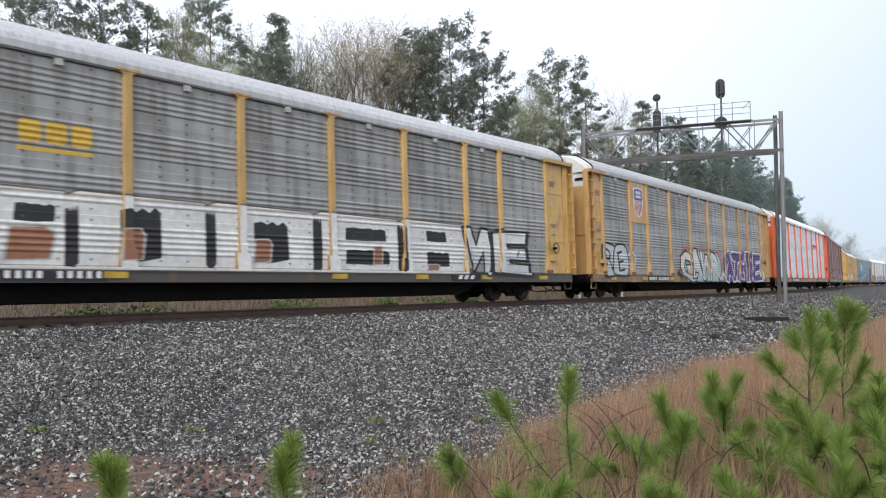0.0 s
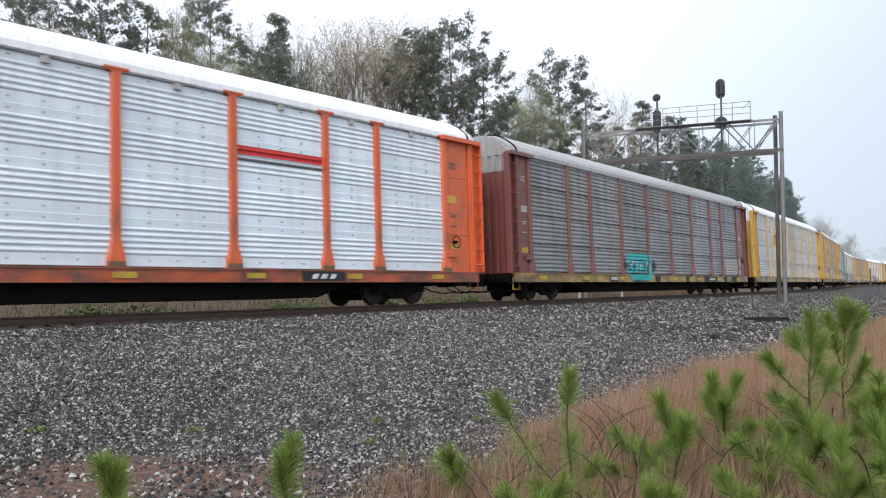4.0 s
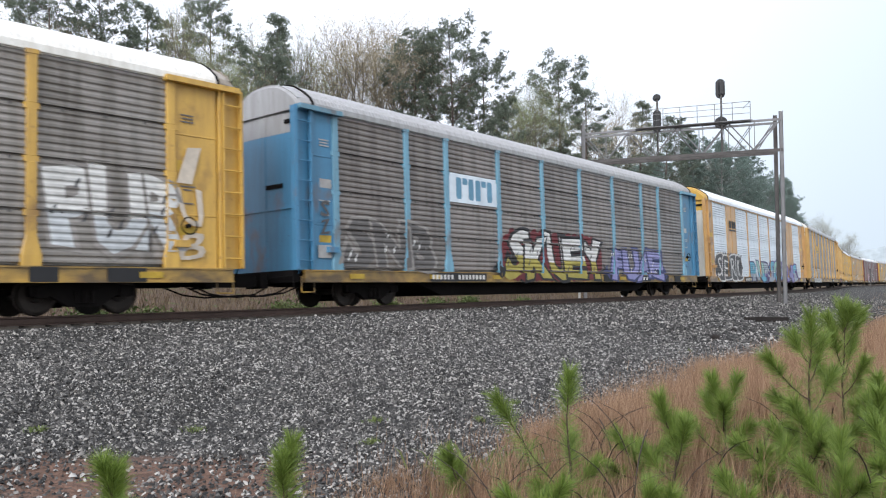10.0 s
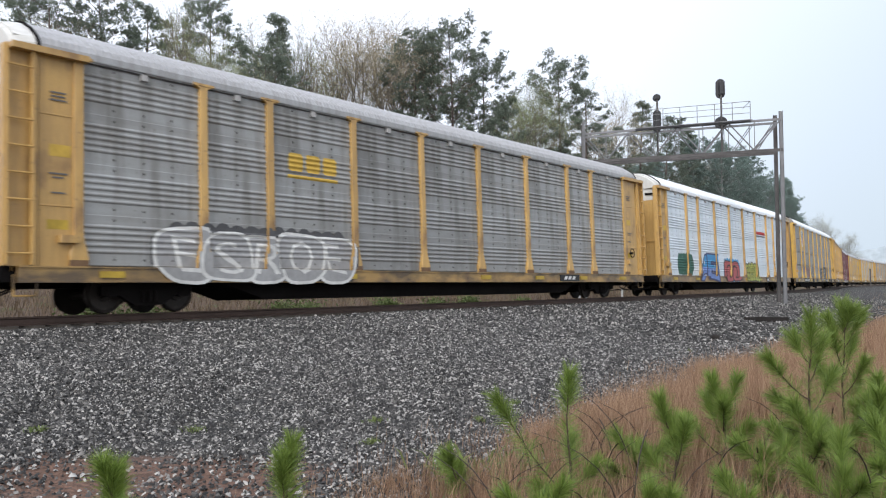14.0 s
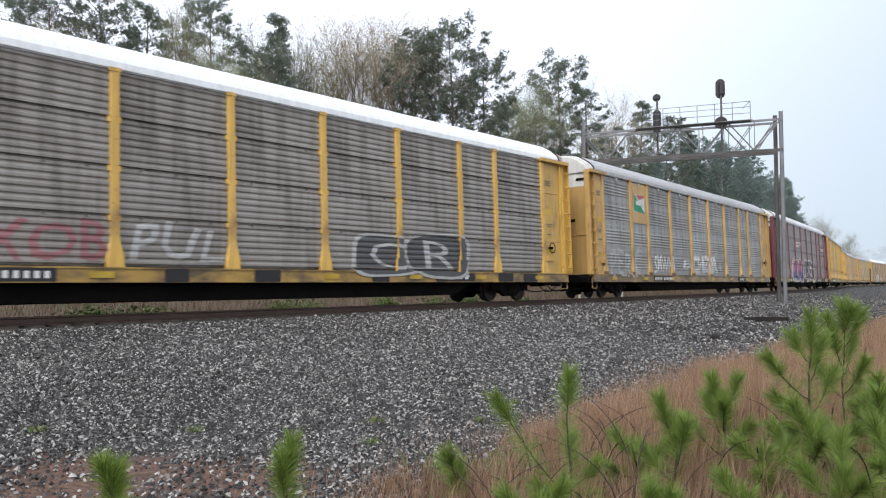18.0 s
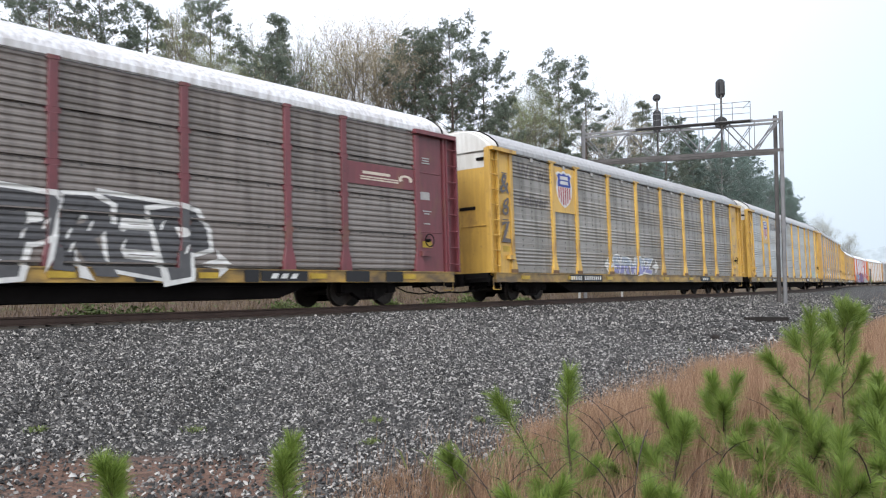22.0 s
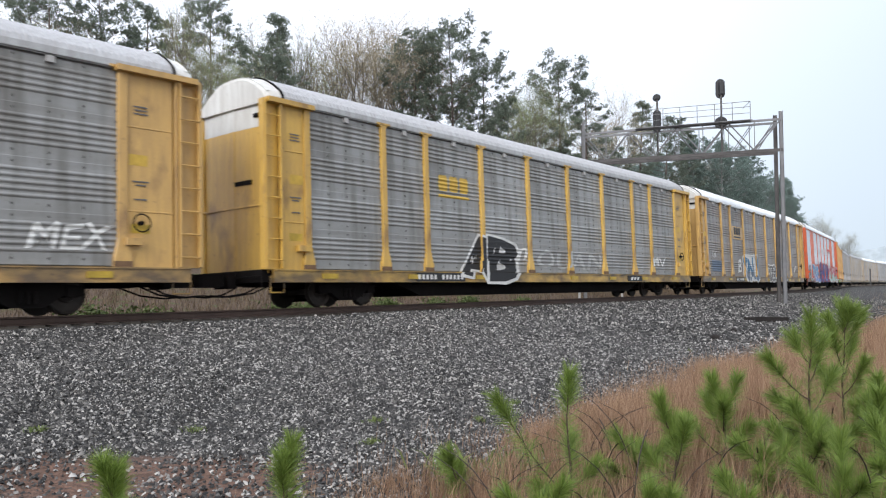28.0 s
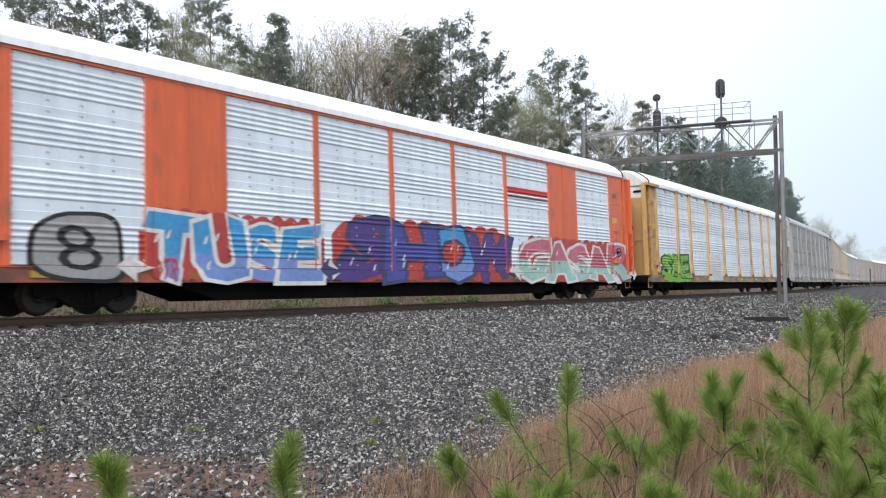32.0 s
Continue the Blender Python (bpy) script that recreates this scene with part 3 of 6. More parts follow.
def body_x(bay):
    return (EDGES[bay] + EDGES[bay + 1]) / 2, EDGES[bay + 1] - EDGES[bay]


TRUCKS = []


def autorack(spec):
    kind = spec.get("kind", "ribs")
    sheets = "rows" if kind == "rows" else "ribs"
    paint = painted("paint_" + spec["paint"], *PAINT[spec["paint"]], amount=0.26)
    posts = painted("paint_" + spec.get("posts", spec["paint"]), *PAINT[spec.get("posts", spec["paint"])], amount=0.26)
    tone = tuple(0.74 * c for c in PAINT[spec.get("sill", spec["paint"])][0])
    sill_m = painted("sill_" + spec.get("sill", spec["paint"]), tone, (0.06, 0.042, 0.03), amount=0.85, patchy=True)
    sheet = painted("sheet_" + spec["sheet"], *SHEET[spec["sheet"]], amount=0.3, rough=0.5, metal=0.15, sheet=True)
    roof_m = painted("roof_" + spec["roof"], *ROOFS[spec["roof"]], amount=0.55, rough=0.5, metal=0.1)
    ends = paint if spec.get("ends") is None else painted("paint_" + spec["ends"], *PAINT[spec["ends"]], amount=0.3)
    car = thing("autorack_car", None, spec["label"], "freight car", "cars of the train")
    part("underframe", shared("underframe", underframe_shape, DARK), DARK, car, "black grimy underframe")
    part("roof", shared("roof", roof_shape, roof_m), roof_m, car)
    for side in (-1, 1):
        out = Matrix.Translation((TAIL if side > 0 else 0, 0, 0))
        hood = roof_m if spec.get("hood") is None else painted("roof_" + spec["hood"].replace("white", "chalk"), *ROOFS[spec["hood"].replace("white", "chalk")], amount=0.4)
        part("roof_hood", shared("roof_hood:%d" % side, lambda: hood_shape(side, kind == "rows"), hood), hood, car, m=out)
        part("roof_seam", shared("roof_seam:%d" % side, lambda: roof_seam_shape(side), DARK), DARK, car, "dark seam where the roof meets its end", m=out)
        fl = spec.get("fluted", False)
        part("end_door", shared("end_door:%d%d" % (side, fl), lambda: end_door_shape(side, SILL_T - 0.1, 4.80, fl), ends), ends, car, m=out)
        part("door_top", shared("door_top:%d%d" % (side, fl), lambda: end_door_shape(side, 4.804, None, fl), hood), hood, car, "pale upper end of the door", m=out)
        if not fl:
            latch = lambda: Shape().bevel_box(min(side * (END_X - 0.27), side * (END_X - 0.19)), max(side * (END_X - 0.27), side * (END_X - 0.19)), -0.75, -0.05, 3.30, 3.42, 0.01)
            part("door_latch", shared("door_latch:%d" % side, latch, DARK), DARK, car, "black latch bar on the end door", m=out)
            slot = lambda: Shape().bevel_box(min(side * (END_X - 0.27), side * (END_X - 0.19)), max(side * (END_X - 0.27), side * (END_X - 0.19)), -1.33, -0.86, 5.06, 5.16, 0.01)
            part("door_latch", shared("door_slot:%d" % side, slot, DARK), DARK, car, "black slot at the top of the end door", m=out)
            seam = lambda: Shape().bevel_box(min(side * (END_X - 0.3), side * (END_X - 0.185)), max(side * (END_X - 0.3), side * (END_X - 0.185)), -1.34, 1.34, 2.70, 2.75, 0.008)
            part("door_seam", shared("door_seam:%d" % side, seam, ends), ends, car, m=out)
        part("coupler", shared("coupler:%d" % side, lambda: coupler_shape(side), DARK), DARK, car)
        # corner: plate, ladder and grab rails on both long sides
        for face in (1, -1):
            back = Matrix.Translation((-side * 0.2 if face < 0 else 0, 0, 0))
            part("end_panel", shared("end_panel:%d%d" % (side, face), lambda: mirrored(end_leaf_shape(face > 0, TAIL if side > 0 else 0), side, face), paint), paint, car, m=back)
            for piece in END_PIECES:
                part(piece, shared(piece + ":%d%d" % (side, face), lambda: mirrored(end_piece_shape(piece), side, face), paint), paint, car, m=back @ out)
        low = kind == "flush"
        lad = part("ladder", shared("ladder:%d" % low, lambda: ladder_shape(1.95 if low else 4.42), paint), paint, car, m=out @ Matrix.Translation((side * (END_X - 0.31), -SKIN - 0.02, SILL_T + 0.02)))
        for k in range(4 if low else 8):
            part("rung", shared("rung", rung_shape, paint), paint, lad, m=Matrix.Translation((0, -0.02, 0.22 + 0.54 * k)))
        head = Shape().box(min(side * (12.55 - (TAIL if side > 0 else 0)), side * 14.12), max(side * (12.55 - (TAIL if side > 0 else 0)), side * 14.12), -POST_Y - 0.13, -SKIN + 0.1, EAVE - 0.07, EAVE + 0.06)
        if kind != "flush":
            part("door_header", shared("door_header:%d" % side, lambda: head, posts), posts, car, m=out)
        part("step", shared("step:%d" % side, lambda: Shape().tube((side * 13.55, -1.40, 0.42), (side * 14.0, -1.40, 0.42), 0.02, n=6).tube((side * 13.55, -1.40, 0.42), (side * 13.55, -1.40, 0.85), 0.02, n=6).tube((side * 14.0, -1.40, 0.42), (side * 14.0, -1.40, 0.85), 0.02, n=6), sill_m), sill_m, car, m=out)
        truck = part("truck", shared("truck", side_frame_shape, DARK), DARK, car, "black cast steel truck", m=Matrix.Translation((side * 10.9, 0, 0)))
        for k in (-0.89, 0.89):
            ws = part("wheelset", shared("wheelset", wheelset_shape, WHEEL), WHEEL, truck)
            ws.matrix_parent_inverse = Matrix.Translation((k, 0, 0.45))
            TRUCKS.append(ws)
    # side sill, with its black number boxes and yellow reflectors
    part("side_sill", shared("side_sill", sill_shape, sill_m), sill_m, car)
    part("side_sill", shared("side_sill:far", lambda: Shape().box(-13.95, 13.95 + TAIL, POST_Y - 0.12, POST_Y, SILL_B, SILL_T), sill_m), sill_m, car)
    for x in (-12.0, -8.4, -4.9, 1.7, 5.2, 8.6, 12.2):
        part("reflector", shared("reflector", lambda: Shape().box(-0.28, 0.28, -POST_Y - 0.035, -POST_Y, SILL_B + 0.1, SILL_B + 0.24), REFLECT), REFLECT, car, m=Matrix.Translation((x, 0, 0)))
    for bay in range(9):
        cx, w = body_x(bay)
        solid = kind == "flush" and bay in (1, 7)
        if solid:
            part("panel", shared("panel:solid", lambda: Shape().box(-BAY_N / 2 + 0.09, BAY_N / 2 - 0.09, -SKIN - 0.008, -SKIN + 0.1, SILL_T, EAVE).box(-0.03, 0.03, -SKIN - 0.03, -SKIN, SILL_T, EAVE), paint), paint, car, m=Matrix.Translation((cx, 0, 0)))
        else:
            mat = sheet
            if (spec.get("odd") or {}).get(bay):
                o = spec["odd"][bay]
                mat = painted("sheet_" + o, *SHEET[o], amount=0.3, rough=0.5, metal=0.15, sheet=True)
            part("panel", panel_mesh(sheets, w - 0.02, mat), mat, car, m=Matrix.Translation((cx, 0, 0)))
    for x in EDGES:
        part("post", shared("post:" + kind, lambda: post_shape(kind), posts), posts, car, m=Matrix.Translation((x, 0, 0)))
        if kind == "ribs":
            part("foot_plate", shared("foot_plate", lambda: Shape().bevel_box(-0.205, 0.205, -POST_Y - 0.026, -POST_Y + 0.02, SILL_T + 0.004, SILL_T + 0.13, 0.006), FOOT), FOOT, car, m=Matrix.Translation((x, 0, 0)))
    if kind == "ribs":
        for bay in range(9):
            part("eave_clip", shared("eave_clip", lambda: Shape().bevel_box(-0.09, 0.09, -SKIN - 0.04, -SKIN + 0.06, EAVE - 0.17, EAVE - 0.03, 0.01), CLIP), CLIP, car, m=Matrix.Translation((body_x(bay)[0], 0, 0)))
    part("side_wall", shared("side_wall", lambda: Shape().box(-13.9, 13.9 + TAIL, SKIN - 0.06, SKIN, SILL_T, 5.5), sheet), sheet, car)
    if kind != "flush":
        part("eave_rail", shared("eave_rail", lambda: Shape().box(-13.9, 13.9 + TAIL, -SKIN - 0.015, -SKIN + 0.08, EAVE - 0.02, EAVE + 0.05), roof_m), roof_m, car)
    else:
        part("eave_rail", shared("eave_rail", lambda: Shape().box(-14.05, 14.05 + TAIL, -SKIN - 0.02, -SKIN + 0.08, EAVE - 0.06, EAVE + 0.05), paint), paint, car)
    return car


def mirrored(sh, sx, sy):
    sh.v = [(x * sx, y * sy, z) for x, y, z in sh.v]
    if sx * sy < 0:
        sh.f = [f[::-1] for f in sh.f]
    return sh


CARS = [
    dict(paint="gold", sill="grimed", sheet="grey", roof="grey", label="grey autorack car with gold posts and white block graffiti"),
    dict(paint="tan", sheet="grey", roof="grey", hood="white", label="grey autorack car with tan posts and a shield emblem"),
    dict(paint="orange", sheet="silver", roof="white", hood="white", label="bright silver autorack car with orange posts and ends"),
    dict(kind="rows", paint="redbrown", sill="yellow", sheet="slate", roof="grey", fluted=True, label="dingy autorack car with red-brown posts and turquoise graffiti"),
    dict(kind="rows", paint="yellow", sheet="bluegrey", roof="white", fluted=True, odd={4: "pale"}, label="silver autorack car with yellow posts and white roof"),
    dict(kind="rows", paint="yellow", sheet="drab", roof="cream", fluted=True, ends="rusty", hood="rusty", label="grimy autorack car with yellow posts and white graffiti letters"),
    dict(kind="rows", paint="blue", posts="palebl", sill="yellow", sheet="brown", roof="grey", label="dark brown autorack car with pale blue posts and blue ends"),
    dict(kind="flush", paint="tan", ends="white_end", sheet="silver", roof="white", hood="amber", label="silver and tan autorack car with flush panels and colourful graffiti"),
    dict(paint="gold", sheet="grey", roof="grey", hood="white", label="grey autorack car with gold posts and silver graffiti"),
    dict(paint="gold", sheet="silver", roof="white", hood="white", label="bright silver autorack car with tan-yellow posts and white roof"),
    dict(kind="rows", paint="yellow", sheet="drab", roof="white", fluted=True, ends="rusty", hood="rusty", label="rust-stained autorack car with yellow posts and white roof"),
    dict(paint="gold", sheet="grey", roof="grey", hood="white", label="grey autorack car with tan posts and a green and white emblem"),
    dict(kind="rows", paint="maroon", sill="yellow", sheet="brown", roof="patch", hood="white", label="dark brown autorack car with maroon posts and purple graffiti"),
    dict(paint="yellow", sheet="warm", roof="grey", hood="white", label="weathered grey autorack car with yellow posts and a slogan"),
    dict(paint="yellow", sheet="pale", roof="grey", hood="white", label="clean pale autorack car with yellow posts and a slogan"),
    dict(paint="gold", sheet="grey", roof="grey", hood="white", label="grey autorack car with tan-yellow posts and chalky graffiti"),
    dict(paint="yellow", sheet="grey", roof="grey", hood="white", label="grey autorack car with yellow posts and black bubble graffiti"),
    dict(paint="gold", sheet="brown", roof="white", hood="white", label="dark brown-grey autorack car with yellow posts and a white roof"),
    dict(kind="flush", paint="orange", ends="white_end", sheet="silver", roof="white", hood="white", label="silver and orange autorack car with flush panels and blue graffiti"),
    dict(paint="tan", sheet="silver", roof="white", hood="white", label="silver autorack car with tan posts and green graffiti"),
    # the last ten cars stay far off; haze is mixed into their paints
    dict(kind="rows", paint="faded_grey", sheet="drab", roof="grey", label="drab brown autorack car with pale graffiti"),
    dict(kind="rows", paint="faded_tan", sheet="faded", roof="grey", label="faded brown autorack car with tan posts"),
    dict(paint="faded_tan", sheet="faded", roof="white", label="faded grey autorack car with tan posts and white roof"),
    dict(paint="faded_grey", sheet="faded", roof="white", label="faded grey autorack car with white roof"),
    dict(kind="rows", paint="faded_tan", sheet="faded", roof="grey", label="faded autorack car with tan posts"),
    dict(paint="faded_red", sheet="faded", roof="white", label="faded grey autorack car with reddish posts"),
    dict(paint="faded_grey", sheet="pale", roof="white", label="pale autorack car with grey posts"),
    dict(paint="faded_tan", sheet="faded", roof="grey", label="faded grey autorack car with tan posts"),
    dict(paint="faded_grey", sheet="silver", roof="white", label="silver autorack car with grey posts"),
    dict(paint="faded_tan", sheet="pale", roof="grey", label="pale autorack car with tan posts"),
]
TRAIN = [autorack(spec) for spec in CARS]
CAR_S0 = [-7.03 + CAR_PITCH * i for i in range(len(TRAIN))]
for i, slack in ((0, 0.3), (1, -0.1), (12, -0.15), (16, 0.15)):
    CAR_S0[i] += slack
# the train's small gains and losses against an even speed
SURGE_T = [0, 1, 2, 3, 5.5, 6, 7, 8, 10, 11, 12, 13, 14, 16.5, 17, 17.5, 19, 20, 21.5, 23, 25, 27.5, 28, 30.2, 32]
SURGE = [-1.2, -0.95, -0.85, -0.41, -0.02, 0.2, 0.15, 0.23, 0.33, 0.3, 0.05, 0.02, 0.09, 0.0, 0.03, -0.1, -0.25, -0.5, -0.46, -0.32, -0.15, 0.35, 0.21, 0.11, -0.27]


def car_pose(s):
    a, b = track(s - 10.9), track(s + 10.9)
    h = math.atan2(b[1] - a[1], b[0] - a[0])
    return Matrix.Translation(((a[0] + b[0]) / 2, (a[1] + b[1]) / 2, 0)) @ Matrix.Rotation(h, 4, "Z") @ Matrix.Rotation(-CANT, 4, "X")

# ---- more things ----

# ================= signal bridge =================
GALV = plain("galvanised", (0.24, 0.24, 0.245), 0.6, 0.1, 5, 0.3)
OLD_STEEL = plain("weathered_steel", (0.13, 0.12, 0.115), 0.7, 0.3, 5, 0.4)
SIGNAL_BLACK = plain("signal_black", (0.02, 0.02, 0.022), 0.6)


def signal_bridge():
    a, b = Vector((19.0, 44.65, 0)), Vector((8.7, 48.8, 0))
    span = (b - a).length
    ang = math.atan2((b - a).y, (b - a).x)
    base = -0.55
    skew = Matrix.Identity(4)
    skew[0][1] = -0.26
    g = thing("signal_bridge", Matrix.Translation(a) @ Matrix.Rotation(ang, 4, "Z"), "grey steel lattice signal bridge over the track", "signal bridge")
    zb, zt, half = 8.1, 9.8, 0.55
    for x, foot, top in ((0.0, base, 10.25), (span, base + 0.2, 10.6)):
        for y in (-half, half):
            sh = Shape()
            # an H column
            sh.box(x - 0.09, x - 0.07, y - 0.08, y + 0.08, foot, top)
            sh.box(x + 0.07, x + 0.09, y - 0.08, y + 0.08, foot, top)
            sh.box(x - 0.07, x + 0.07, y - 0.012, y + 0.012, foot, top)
            post = part("column", sh, GALV if y > 0 else OLD_STEEL, g, "grey steel column" if y > 0 else "weathered steel column")
            part("base_plate", Shape().bevel_box(x - 0.25, x + 0.25, y - 0.25, y + 0.25, foot - 0.1, foot + 0.05, 0.03), OLD_STEEL, post)
        lace = Shape()
        n = 9
        for k in range(n):
            z0 = foot + 0.4 + (zb - foot - 0.4) * k / n
            z1 = foot + 0.4 + (zb - foot - 0.4) * (k + 1) / n
            y0, y1 = (-half, half) if k % 2 else (half, -half)
            if k < 1:
                lace.tube((x, y0, z0), (x, y1, z1), 0.022, n=5)
        part("lacing", lace, OLD_STEEL, g)
    for y in (-half, half):
        for z in (zb, zt):
            # lower chords take the darker steel, which paints in their shaded underside
            part("chord", Shape().box(-0.1, span + 0.1, y - 0.05, y + 0.05, z - (0.11 if z == zb else 0.06), z + 0.06), OLD_STEEL if z == zb else GALV, g)
        n = 8
        for k in range(n):
            x0, x1 = span * k / n, span * (k + 1) / n
            z0, z1 = (zb, zt) if k % 2 else (zt, zb)
            part("diagonal", Shape().tube((x0, y, z0), (x1, y, z1), 0.04, n=5), GALV, g)
            part("upright", Shape().tube((x1, y, zb), (x1, y, zt), 0.024, n=5), GALV, g)
        for x0, x1 in ((0.15, 1.25), (1.3, 2.5)):
            part("diagonal", Shape().tube((x0, y, zt), (x1, y, zb), 0.024, n=5), GALV, g)
    walkway = Shape().box(1.6, 8.0, half, half + 0.5, zt + 0.0, zt + 0.03)
    part("walkway", walkway, GALV, g, "steel grating walkway")
    for x in np.linspace(1.7, 7.4, 7):
        part("rail_post", Shape().tube((x, half + 0.48, zt), (x, half + 0.48, zt + 1.05), 0.02, n=5), GALV, g)
    for z in (0.4, 0.75, 1.05):
        part("handrail", Shape().tube((1.7, half + 0.48, zt + z), (7.4, half + 0.48, zt + z), 0.018, n=5), GALV, g)
    part("handrail", Shape().tube((1.7, -half, zt + 1.0), (1.7, half + 0.46, zt + 1.05), 0.018, n=5), GALV, g)
    # two masts with their heads
    for x, heads, foot in ((3.0, ((12.0, 0.26, 0.31), (10.0, 0.36, 0.0)), 8.2), (6.62, ((11.8, 0.23, 0.0), (10.4, 0.24, 0.43)), 8.2)):
        mast = part("mast", Shape().tube((x, -0.05, foot), (x, -0.05, heads[0][0] + 0.2), 0.055, n=8), OLD_STEEL, g, "slim signal mast")
        for z, r, tall in heads:
            sh = Shape()
            n = 28
            ring = []
            for i in range(n):
                t = 6.2832 * i / n
                ring.append((x + r * math.cos(t), z + r * math.sin(t) + (tall / 1.0 if math.sin(t) > 0 else -tall / 1.0) * (1 if tall else 0)))
            p = [(u, -0.24, w) for u, w in ring] + [(u, -0.19, w) for u, w in ring]
            sh.add(p, [tuple(range(n)), tuple(range(2 * n - 1, n - 1, -1))] + [(i, n + i, n + (i + 1) % n, (i + 1) % n) for i in range(n)])
            part("signal_head", sh, SIGNAL_BLACK, mast, "black oval signal backboard" if tall else "black round signal backboard")
            body = Shape().box(x - 0.1, x + 0.1, -0.2, 0.12, z - 0.12 - tall * 0.8, z + 0.12 + tall * 0.8)
            for k in ((-0.3, 0, 0.3) if tall else (0,)):
                body.tube((x, -0.24, z + k), (x, -0.5, z + k - 0.02), 0.10, n=12, cap=False)
            part("lamp_unit", body, SIGNAL_BLACK, mast)
    for ob in g.children_recursive:
        ob.data.transform(skew)
    return g


signal_bridge()

# ================= vegetation =================
BARK_PINE = plain("pine_bark", (0.20, 0.16, 0.14), 0.95, 0.0, 6, 0.5)
BARK_GREY = plain("grey_bark", (0.245, 0.215, 0.175), 0.95, 0.0, 6, 0.4)
# near needles are lightened too, which paints in a little haze
NEEDLE = island("pine_needles", (0.145, 0.18, 0.14), (0.27, 0.31, 0.24), 0.8, 0.5, 0.5)
# needles, bark and leaves of far trees: distance haze painted into the base colours
NEEDLE_HAZED = island("pine_needles_far", (0.205, 0.27, 0.24), (0.29, 0.37, 0.325), 0.9, 0.45, 0.5)
BUDS = island("spring_buds", (0.40, 0.335, 0.22), (0.60, 0.52, 0.35), 0.8, 0.5, 0.5)
BUDS_GREEN = island("spring_leaves", (0.27, 0.32, 0.15), (0.43, 0.47, 0.26), 0.8, 0.45, 0.5)
BARK_HAZED = plain("far_bark", (0.33, 0.32, 0.31), 0.95, 0.0, 6, 0.3)
BUDS_HAZED = island("far_leaves", (0.42, 0.44, 0.36), (0.55, 0.57, 0.46), 0.9, 0.45, 0.5)
SAPLING = island("sapling_needles", (0.11, 0.18, 0.03), (0.33, 0.44, 0.10), 0.5, 0.35)
TWIG = plain("sapling_twig", (0.10, 0.066, 0.045), 0.9, 0.0, 20, 0.4)
BRAMBLE = plain("bramble_bark", (0.06, 0.042, 0.034), 0.9, 0.0, 20, 0.4)
STRAW = island("broomsedge", (0.20, 0.105, 0.06), (0.58, 0.39, 0.25), 0.85, 0.3, 2.0)
WEED = island("weed_leaves", (0.07, 0.11, 0.025), (0.20, 0.24, 0.08), 0.8)


def stone_material():
    m, n, l, b = nodes_of("ballast_stone")
    r = n.new("ShaderNodeNewGeometry").outputs["Random Per Island"]
    l.new(stone_ramp(n, l, r), b.inputs["Base Color"])
    b.inputs["Roughness"].default_value = 0.8
    return m


def fast_mesh(name, verts, tris, material):
    """A mesh of triangles from arrays."""
    me = bpy.data.meshes.new(name)
    verts, tris = np.asarray(verts, np.float32), np.asarray(tris, np.int32)
    me.vertices.add(len(verts))
    me.vertices.foreach_set("co", verts.ravel())
    me.loops.add(tris.size)
    me.loops.foreach_set("vertex_index", tris.ravel())
    me.polygons.add(len(tris))
    me.polygons.foreach_set("loop_start", np.arange(0, tris.size, 3, dtype=np.int32))
    me.materials.append(material)
    me.update(calc_edges=True)
    me.validate()
    return me


STONE = stone_material()


def blades(rng, root, way, length, width, droop=0.0):
    """Thin bent blades, two triangles up and a tip: roots (n,3), ways (n,3)."""
    n = len(root)
    side = np.cross(way, rng.normal(size=(n, 3)))
    side /= np.linalg.norm(side, axis=1)[:, None] + 1e-9
    side *= np.asarray(width).reshape(-1, 1)
    length = np.asarray(length).reshape(-1, 1)
    mid = root + way * length * 0.55
    tip = root + way * length
    tip[:, 2] -= (droop * length)[:, 0]
    v = np.stack([root - side, root + side, mid - side * 0.8, mid + side * 0.8, tip], 1).reshape(-1, 3)
    k = (np.arange(n) * 5)[:, None]
    t = np.concatenate([k + np.array([[0, 1, 3]]), k + np.array([[0, 3, 2]]), k + np.array([[2, 3, 4]])], 0)
    return v, t


def unit(a):
    return a / (np.linalg.norm(a, axis=-1, keepdims=True) + 1e-9)


# start of the crown, spread, limbs, and how the spread runs from the crown's foot to its top
PINES = {
    0: (0.22, 0.30, 74, (0.6, 0.9, 1.0, 0.85, 0.66, 0.42)), 1: (0.26, 0.26, 68, (0.7, 0.9, 1.0, 0.9, 0.7, 0.42)),
    2: (0.30, 0.20, 46, (0.5, 0.8, 1.0, 0.8, 0.55, 0.25)), 3: (0.50, 0.165, 44, (0.45, 0.7, 0.9, 1.0, 0.95, 0.6)),
    4: (0.18, 0.18, 66, (0.8, 1.0, 0.82, 0.6, 0.4, 0.15)), 5: (0.28, 0.24, 56, (0.5, 1.0, 0.7, 0.95, 0.7, 0.4))}


